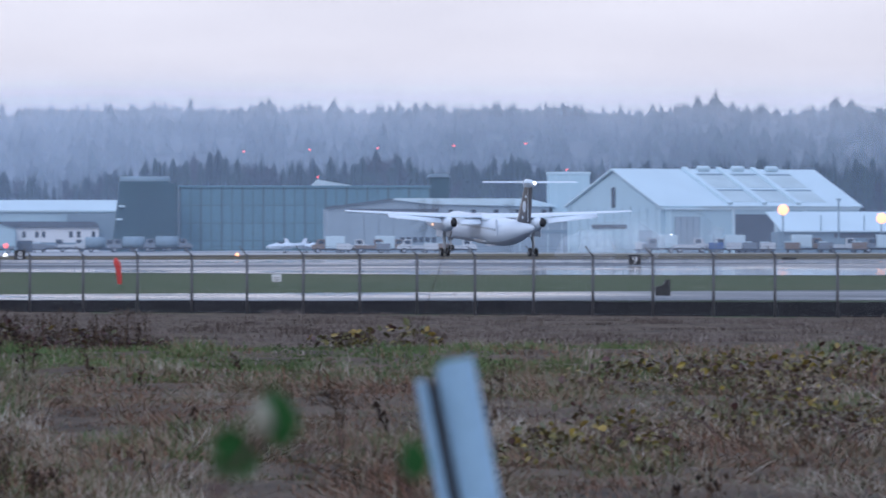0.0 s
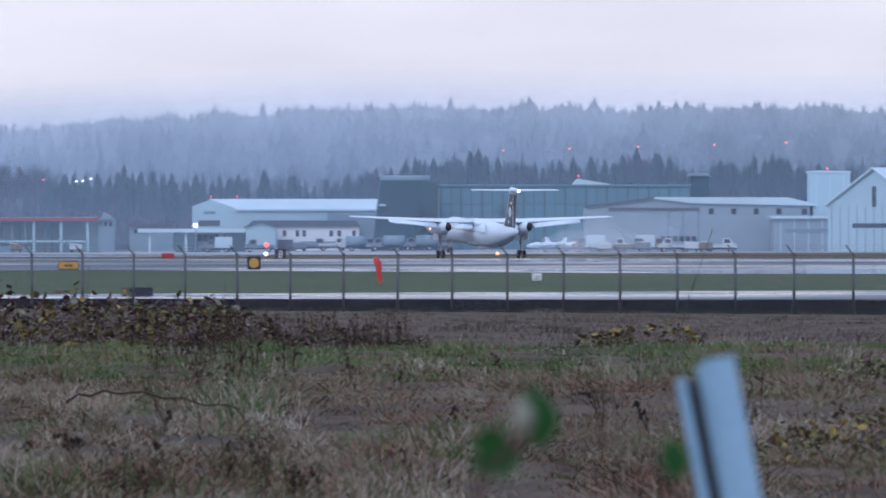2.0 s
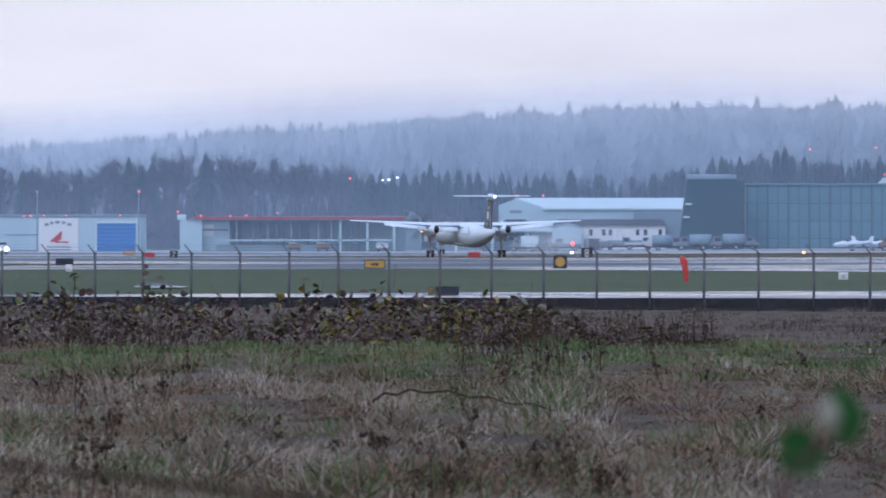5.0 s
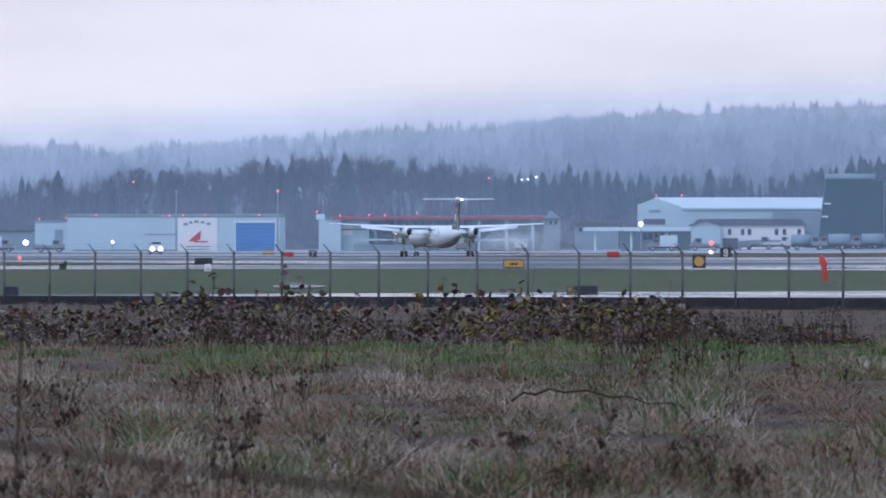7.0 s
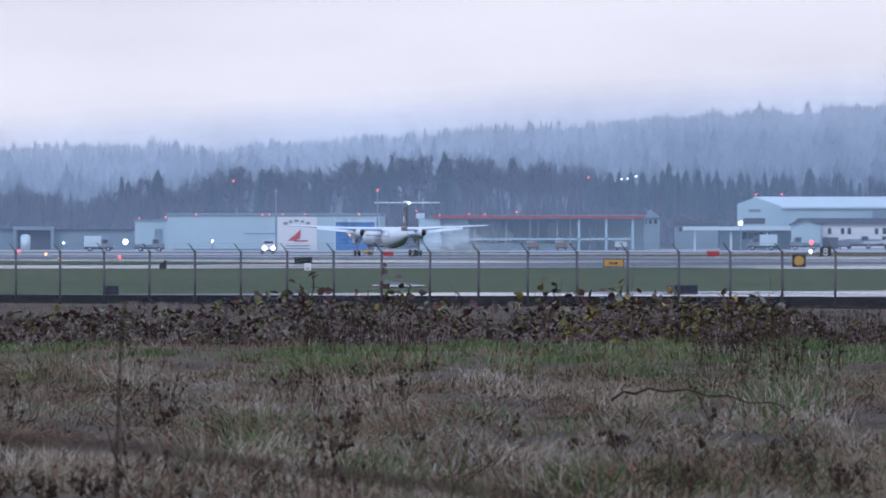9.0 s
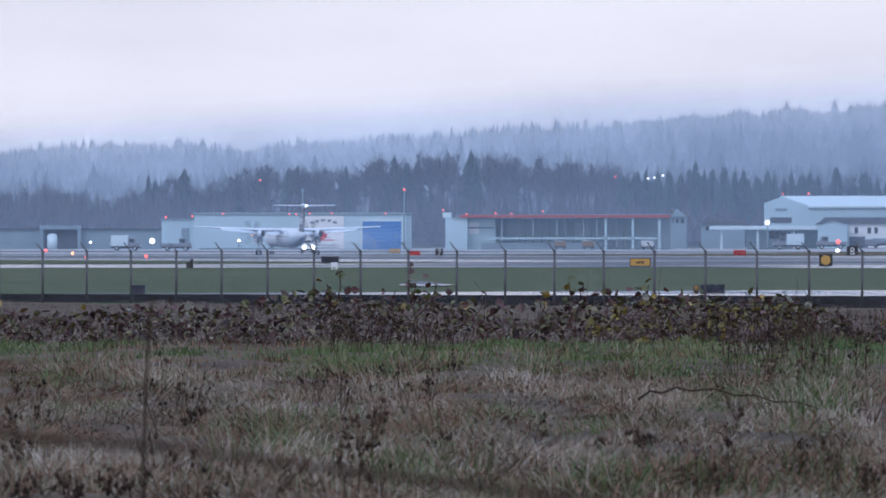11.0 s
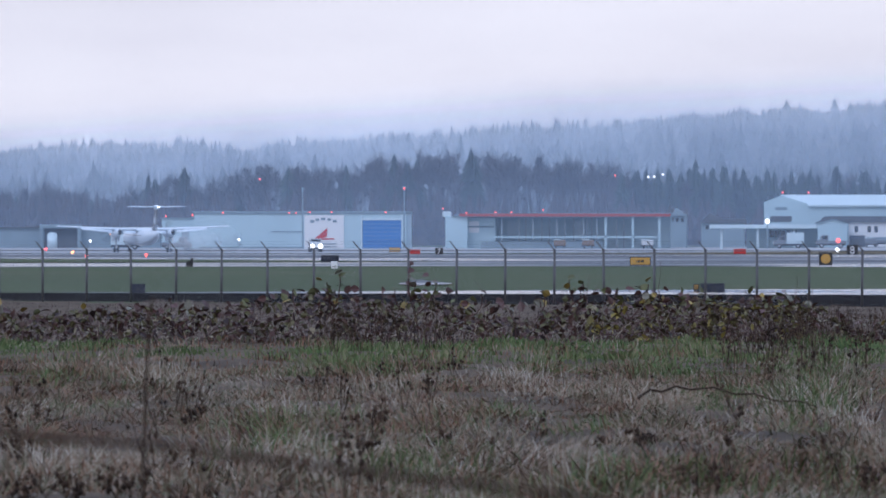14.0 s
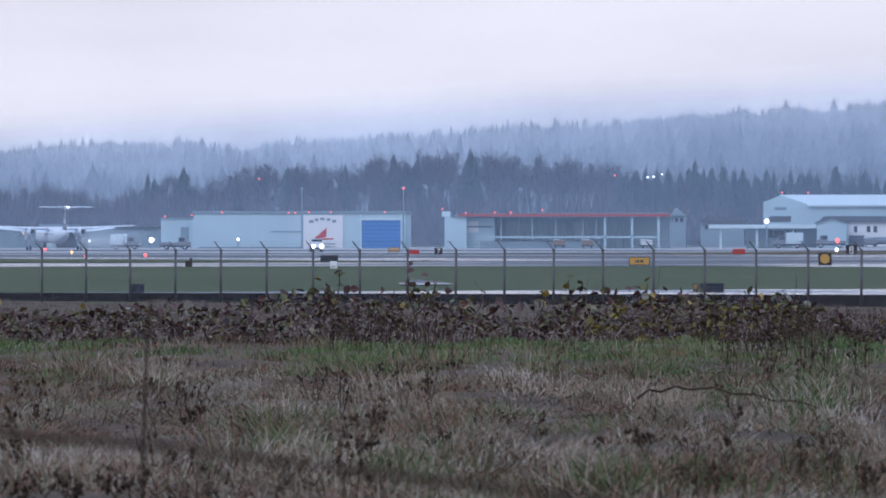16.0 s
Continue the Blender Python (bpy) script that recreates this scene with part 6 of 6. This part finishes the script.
panel_sign("distance_sign", "black board with white numeral nine beside the runway", 2596, 442, 462, 22, M_BLACK, digit="9")
panel_sign("distance_sign", "black board with white numeral eight beside the runway", 1507, 434, 453, 20, M_BLACK, digit="8")
panel_sign("distance_sign", "black board with white numeral seven beside the runway", 776, 439, 452, 14, M_BLACK, digit="7")
panel_sign("disc_sign", "square black board with a yellow disc", 1460, 447, 473, 24, M_BLACK, disc=True)
panel_sign("taxiway_sign", "long yellow taxiway sign with dark lettering bars", 1132, 455, 472, 37, M_YELLOW, 3, bars=((-0.2, -0.12, 0.45, 0.62), (-0.1, 0.0, 0.42, 0.66), (0.04, 0.18, 0.42, 0.66)))
panel_sign("taxiway_sign", "small yellow airfield sign on a short leg", 1231, 503, 516, 11, M_YELLOW, 1, bars=((-0.15, 0.15, 0.4, 0.65),))
panel_sign("notice_board", "small white notice on a short leg", 1961, 477, 492, 17, M_SIGNW, 1, bars=((-0.25, 0.25, 0.35, 0.42), (-0.25, 0.25, 0.6, 0.66)), back=M_SIGNW)
panel_sign("notice_board", "small white notice on a short leg", 590, 463, 478, 12, M_SIGNW, 1, bars=((-0.25, 0.25, 0.35, 0.42),), back=M_SIGNW)
panel_sign("taxiway_sign", "yellow airfield sign lying beside the apron", 697, 438, 448, 20, M_YELLOW, 2)
panel_sign("direction_sign", "red airfield sign beside the runway", 733, 442, 451, 18, M_RED, 2, back=M_RED)
panel_sign("direction_sign", "red airfield sign beside the runway", 1308, 441, 451, 22, M_RED, 2, back=M_RED)


def marker_cloth(u, v0, v1):
    p = down(u, v1)
    h = (v1 - v0) / ARC * p.y
    t = thing("marker_sock", "drooping bright orange marker sock on a stake", "marker", at=(p.x, p.y, p.z))
    part("stake", rod(bmesh.new(), (0.1, 0.1, -0.3), (-0.12, 0.1, h * 1.02), 0.03), M_STEEL, t)
    bm = bmesh.new()
    rings = []
    for f, r, o in ((0.02, 0.11, 0.1), (0.25, 0.15, 0.08), (0.5, 0.16, 0.04), (0.68, 0.19, 0.0), (0.8, 0.22, -0.05), (0.9, 0.15, -0.1), (1.0, 0.05, -0.12)):
        rings.append([bm.verts.new((o + r * math.cos(math.tau * k / 12) * (1 + 0.15 * math.sin(3 * k)), r * 0.8 * math.sin(math.tau * k / 12), h * f)) for k in range(12)])
    for a, b in zip(rings, rings[1:]):
        for k in range(12):
            bm.faces.new((a[k], a[(k + 1) % 12], b[(k + 1) % 12], b[k]))
    bm.faces.new(rings[-1])
    part("sock", bm, M_ORANGE, t, smooth=True)


marker_cloth(1680, 447, 495)


def utility_box(u, v0, v1, width, label, mat, slant=False):
    p = down(u, v1)
    h, w = (v1 - v0) / ARC * p.y, width / ARC * p.y
    t = thing("utility_box", label, "box", at=(p.x, p.y, p.z))
    if slant:
        part("body", prism(bmesh.new(), [(-w / 2, -0.1), (-w / 2, h * 0.62), (0, h * 0.7), (w * 0.2, h), (w / 2, h), (w / 2, -0.1)], 0, w), mat, t)
    else:
        part("body", boxed(-w / 2, w / 2, 0, w * 0.6, -0.1, h, bevel=0.04), mat, t)
    part("lid", boxed(-w / 2 - 0.03, w / 2 + 0.03, -0.03, w * 0.6 + 0.03, h * 0.9, h * 0.96) if not slant else boxed(w * 0.15, w / 2 + 0.02, -0.03, w, h, h + 0.04), M_SHADE, t)
    part("hinge", boxed(-0.05, 0.05, -0.05, -0.004, h * 0.3, h * 0.6), M_BLACK, t)


M_BOXB = material("dark_blue_box_paint", (0.012, 0.018, 0.04), rough=0.6, var=0.2)
utility_box(241, 503, 520, 25, "dark steel equipment box on the turf", M_BOXB)
utility_box(582, 452, 465, 31, "dark steel equipment box beside the runway", M_BOXB)
utility_box(1260, 502, 516, 42, "long dark steel equipment box on the turf", M_BOXB)
utility_box(2646, 488, 516, 26, "dark slant-topped equipment box beside the taxiway", M_BLACK, True)
utility_box(333, 458, 473, 12, "dark grey cone-shaped equipment cover", M_BLACK, True)
utility_box(2870, 447, 451, 26, "low dark equipment box in the far turf", M_BLACK)
# puddled concrete pad in the turf and dark tyre-like debris
pad = strip("turf_pad", (705, 740, 800), (505, 507.5, 505), (503, 497, 504), M_WET, "small pale wet concrete pad in the turf", "pad", lift=0.06, n=8)


def runway_lamp(u, v, mat, label, r=0.22):
    p = down(u, v + 2)
    t = thing("runway_lamp", label, "lamp", at=(p.x, p.y, p.z))
    part("stem", rod(bmesh.new(), (0, 0, -0.2), (0, 0, 0.22), 0.05), M_STEEL, t)
    part("lens", ball(bmesh.new(), (0, 0, 0.2 + r * 0.8), r, 10), mat, t, smooth=True)


runway_lamp(1891, 445, L_AMBER, "glowing amber runway edge lamp")
runway_lamp(1481, 446, L_WHITE, "glowing white runway edge lamp", 0.25)
runway_lamp(125, 450, L_AMBER, "glowing amber runway edge lamp", 0.18)
runway_lamp(150, 458, L_RED, "glowing red taxiway lamp", 0.15)
runway_lamp(256, 456, L_RED, "glowing red taxiway lamp", 0.15)


def car_wheels(t, xs, ys, r):
    for x in xs:
        for y in ys:
            h = new("wheel")
            h.parent, h.location = t, (x, y, r)
            part("tyre", rod(bmesh.new(), (-0.12, 0, 0), (0.12, 0, 0), r, seg=16), M_RUBBER, h, smooth=False)
            part("rim", rod(bmesh.new(), (-0.13, 0, 0), (0.13, 0, 0), r * 0.55, seg=12), M_STEEL, h)


def service_truck(u, d, paint, label, turn=90, long=5.0, cargo="box", lit=False):
    """Airport truck: cab, load, wheels and lamps; its nose looks along its own -y."""
    x = px(u, d)
    t = thing("service_truck", label, "truck", at=(x, d, gxy(x, d) + 0.05))
    t.rotation_euler = (0, 0, radians(turn))
    part("chassis", boxed(-0.95, 0.95, -long / 2, long / 2, 0.45, 0.75, bevel=0.04), M_BLACK, t)
    cab = bmesh.new()
    prism(cab, [(-long / 2, 0.7), (-long / 2, 1.3), (-long / 2 + 0.6, 1.45), (-long / 2 + 1.0, 2.2), (-long / 2 + 2.1, 2.2), (-long / 2 + 2.1, 0.7)], -0.95, 0.95)
    bmesh.ops.rotate(cab, verts=cab.verts, cent=(0, 0, 0), matrix=Euler((0, 0, radians(90))).to_matrix())
    c = part("cab", cab, paint, t)
    part("windscreen", boxed(-0.8, 0.8, -long / 2 + 0.72, -long / 2 + 0.78, 1.5, 2.1), M_GLASS, c)
    for s in (-1, 1):
        part("side_window", boxed(s * 0.96, s * 0.97, -long / 2 + 1.05, -long / 2 + 1.95, 1.45, 2.05), M_GLASS, c)
        part("headlamp", ball(bmesh.new(), (s * 0.7, -long / 2 - 0.03, 0.95), 0.38 if lit else 0.12, 10), L_HEAD if lit else M_SIGNW, t, smooth=True)
    if cargo == "tank":
        bm = rod(bmesh.new(), (0, -long / 2 + 2.3, 1.65), (0, long / 2, 1.65), 0.95, seg=18)
        part("tank", bm, M_GREYW, t, "pale rounded tank", smooth=True)
    elif cargo == "box":
        part("load_box", boxed(-1.0, 1.0, -long / 2 + 2.2, long / 2, 0.8, 2.7, bevel=0.05), M_ROOFW, t)
    elif cargo == "bed":
        for s in (-1, 1):
            part("bed_side", boxed(s * 0.9, s * 0.97, -long / 2 + 2.15, long / 2, 0.75, 1.25), paint, t)
        part("tailgate", boxed(-0.88, 0.88, long / 2 - 0.08, long / 2, 0.75, 1.25), paint, t)
    car_wheels(t, (-0.85, 0.85), (-long / 2 + 0.95, long / 2 - 1.0), 0.42)
    return t


L_HEAD = glowing("headlamp_glow", (1.0, 0.95, 0.85), 4.0)
M_TRUCKW = material("white_truck_paint", (0.6, 0.62, 0.64), rough=0.4, var=0.1)
M_TRUCKB = material("brown_equipment_paint", (0.22, 0.15, 0.1), rough=0.6, var=0.2)
M_TRUCKG = material("grey_equipment_paint", (0.2, 0.22, 0.25), rough=0.6, var=0.2)
for i, (u, d) in enumerate(((1652, 1745), (1694, 1742), (1722, 1748), (1752, 1743), (1781, 1746))):
    service_truck(u, d, M_TRUCKG, "grey tank truck with a pale rounded tank, parked", 90 + (i % 2) * 180, 5.6, "tank")
for u, d, paint, cargo in ((2052, 1640, M_TRUCKB, "box"), (2095, 1645, M_TRUCKW, "bed"), (2128, 1640, M_TRUCKB, "bed"), (2165, 1646, M_TRUCKB, "box"), (2205, 1640, M_TRUCKW, "bed"), (2285, 1640, M_TRUCKW, "bed"),
                           (2640, 1545, M_TRUCKG, "box"), (2695, 1540, M_TRUCKW, "bed"), (2760, 1545, M_TRUCKW, "box"), (2905, 1530, M_TRUCKB, "box"), (2965, 1532, M_TRUCKW, "bed"), (3030, 1530, M_TRUCKG, "box"),
                           (1395, 1810, M_TRUCKG, "box"), (1470, 1790, M_TRUCKG, "bed"), (1565, 1812, M_TRUCKG, "bed"), (1600, 1812, M_TRUCKW, "bed"), (220, 1840, M_TRUCKG, "box"), (310, 1830, M_TRUCKG, "bed")):
    service_truck(u, d, paint, "parked airport service truck beside the hangars", 90 if int(u) % 3 else 270, 5.2, cargo)


def baggage_cart(u, d, mat, label):
    x = px(u, d)
    t = thing("equipment_cart", label, "cart", at=(x, d, gxy(x, d) + 0.05))
    part("deck", boxed(-1.2, 1.2, -0.7, 0.7, 0.4, 0.55), M_BLACK, t)
    part("load", boxed(-1.1, 1.1, -0.6, 0.6, 0.55, 1.55, bevel=0.08), mat, t)
    part("hood", boxed(-1.15, 0.2, -0.65, 0.65, 1.56, 1.7), M_ROOFW, t)
    car_wheels(t, (-0.7, 0.7), (-0.5, 0.5), 0.22)


M_CARTBL = material("blue_cart_cover", (0.03, 0.08, 0.25), rough=0.6, var=0.2)
for u, d, m in ((2740, 1535, M_CARTBL), (2772, 1540, M_TRUCKW), (2800, 1536, M_TRUCKG), (2832, 1542, M_TRUCKW), (2876, 1528, M_TRUCKB), (2935, 1528, M_TRUCKG), (2995, 1528, M_TRUCKB), (2610, 1545, M_TRUCKW),
                (2080, 1635, M_TRUCKW), (2150, 1634, M_TRUCKG), (2235, 1636, M_TRUCKW), (2260, 1636, M_TRUCKB), (1625, 1800, M_TRUCKW), (1540, 1800, M_TRUCKG), (990, 1925, M_TRUCKB), (1040, 1924, M_TRUCKB), (1145, 1922, M_TRUCKW)):
    baggage_cart(u, d, m, "loaded equipment cart parked before the hangars")


def parked_plane(u, d, turn, label):
    x = px(u, d)
    t = thing("light_aircraft", label, "aircraft", at=(x, d, gxy(x, d) + 0.05))
    t.rotation_euler = (0, 0, radians(turn))
    t.scale = (0.72, 0.72, 0.72)
    part("fuselage", lofted([(4.2, 0.1, 0.1, 1.35), (3.6, 0.45, 0.45, 1.4), (1.5, 0.7, 0.75, 1.6), (-1, 0.6, 0.65, 1.6), (-4.5, 0.12, 0.2, 1.8)], 14), M_PWHITE, t, smooth=True)
    for s in (-1, 1):
        part("wing", foil([(s * 0.3, 1.2, -0.5, 1.25, 0.22), (s * 5.6, 0.9, -0.3, 1.6, 0.12)]), M_PWHITE, t, smooth=True)
        part("tailplane", foil([(0, -3.6, -4.5, 1.85, 0.1), (s * 1.9, -3.8, -4.5, 1.85, 0.06)]), M_PWHITE, t)
        part("main_leg", rod(bmesh.new(), (s * 0.9, 0, 0.2), (s * 0.7, 0.1, 1.3), 0.06), M_STEEL, t)
        part("wheel", rod(bmesh.new(), (s * 0.9 - 0.1, 0, 0.22), (s * 0.9 + 0.1, 0, 0.22), 0.22, seg=14), M_RUBBER, t)
    part("fin", prism(bmesh.new(), [(-3.2, 1.8), (-4.3, 3.3), (-4.9, 3.3), (-4.6, 1.8)], -0.06, 0.06), M_PWHITE, t).rotation_euler = (0, 0, radians(90))
    part("canopy", ball(bmesh.new(), (0, 1.0, 2.15), 0.55, 12, (0.9, 1.6, 0.75)), M_GLASS, t, smooth=True)
    part("nose_leg", rod(bmesh.new(), (0, 3.0, 0.0), (0, 3.0, 1.2), 0.06), M_STEEL, t)


parked_plane(1976, 1640, 100, "small white parked aircraft on the apron")
parked_plane(2012, 1652, 250, "small white parked aircraft on the apron")


def spray_plume():
    """Thin water spray and prop wash behind the airliner, in drifting rounded lumps."""
    g = random.Random(77)
    t = thing("spray_plume", "thin pale spray drifting behind the rolling airliner", "spray", kind="stuff")
    mat = veil("wheel_spray", (0.85, 0.9, 0.96), 0.16, 7.0, 1.5, 0.6, 0.35, 0.0)
    for i in range(3):
        y = -18 - i * 17
        r = 3.0 + i
        bm = bmesh.new()
        bmesh.ops.create_icosphere(bm, subdivisions=3, radius=r)
        bmesh.ops.delete(bm, geom=[v for v in bm.verts if v.co.y > 0.15 * r or v.co.z < -0.75 * r], context="VERTS")
        for v in bm.verts:
            v.co *= 1 + 0.28 * noise.noise(v.co * 0.6 + Vector((i * 7.0, 0, 0)))
            v.co.z *= 0.62
        o = part("spray_lump", bm, mat, t, smooth=True)
        o.location = (g.uniform(1.5, 5.5), y, r * 0.42)
    return t


plume = spray_plume()
duty = service_truck(470, 1720, M_TRUCKW, "white duty pickup with glaring headlamps driving on the taxiway", 8, 5.0, "bed", lit=True)


# ---- what moves ----
RUNWAY = radians(-12.93)
AHEAD, ASIDE = Vector((math.sin(RUNWAY), math.cos(RUNWAY), 0)), Vector((math.cos(RUNWAY), -math.sin(RUNWAY), 0))
ABREAST = 267.6
# seconds, metres along the runway, height of the wheels above it, nose-up angle
ROLL_OUT = [(0, 953, 0.55, 2.58), (0.5, 980, 0.45, 2.58), (1, 1007, 0.35, 2.52), (1.5, 1033, 0.28, 2.52), (2, 1059.5, 0.2, 2.4), (2.5, 1086, 0.12, 2.28), (3, 1113, 0.05, 2.16),
            (3.5, 1140, 0.0, 2.04), (4, 1167, 0, 1.98), (4.5, 1194, 0, 1.92), (5, 1220, 0, 1.74), (7.5, 1349, -0.12, 0.72), (8, 1375, -0.12, 0.8), (8.5, 1403, -0.12, 0.8), (9, 1430, -0.12, 0.8),
            (9.5, 1458, -0.12, 0.8), (12, 1582, -0.12, 0.8), (12.5, 1605, -0.12, 0.8), (13, 1627, -0.12, 0.8), (13.5, 1650, -0.12, 0.8), (14, 1674, -0.12, 0.8), (14.5, 1699, -0.12, 0.8),
            (15, 1723, -0.12, 0.8), (15.5, 1748, -0.12, 0.8), (16, 1771, -0.12, 0.8)]
FIN_BACK = 14.5


def motions():
    rows = []
    for t, s, lift, up in ROLL_OUT:
        p = AHEAD * (s + FIN_BACK) + ASIDE * ABREAST
        rows.append((t, pose(p.x, p.y, gxy(p.x, p.y) + 0.03 + lift, 0, 0, -math.degrees(RUNWAY)) @ pose(0, 0, 0, up)))
    walk(pl, rows)
    wash = []
    for t, s, lift, up in ROLL_OUT:
        p = AHEAD * (s + FIN_BACK) + ASIDE * ABREAST
        wash.append((t, pose(p.x, p.y, gxy(p.x, p.y), 0, 0, -math.degrees(RUNWAY))))
    walk(plume, wash)
    drive = []
    for t, u in ((0, 425), (5, 470), (7.5, 503), (9, 519), (9.5, 524), (12, 551), (13, 554), (16, 559)):
        drive.append((t, pose(px(u, 1720), 1720, gxy(px(u, 1720), 1720) + 0.05, 0, 0, 8)))
    walk(duty, drive)
    for hub in PROPS:
        home = Matrix.Translation(hub.location)
        walk(hub, [(i / FPS, home @ pose(0, 0, 0, 0, (i * 78) % 360, 0)) for i in range(0, 16 * FPS + 1)])
    for w, r in WHEELS:
        home = Matrix.Translation(w.location)
        walk(w, [(i / FPS, home @ pose(0, 0, 0, -((i * 70) % 360), 0, 0)) for i in range(0, 16 * FPS + 1)])


motions()
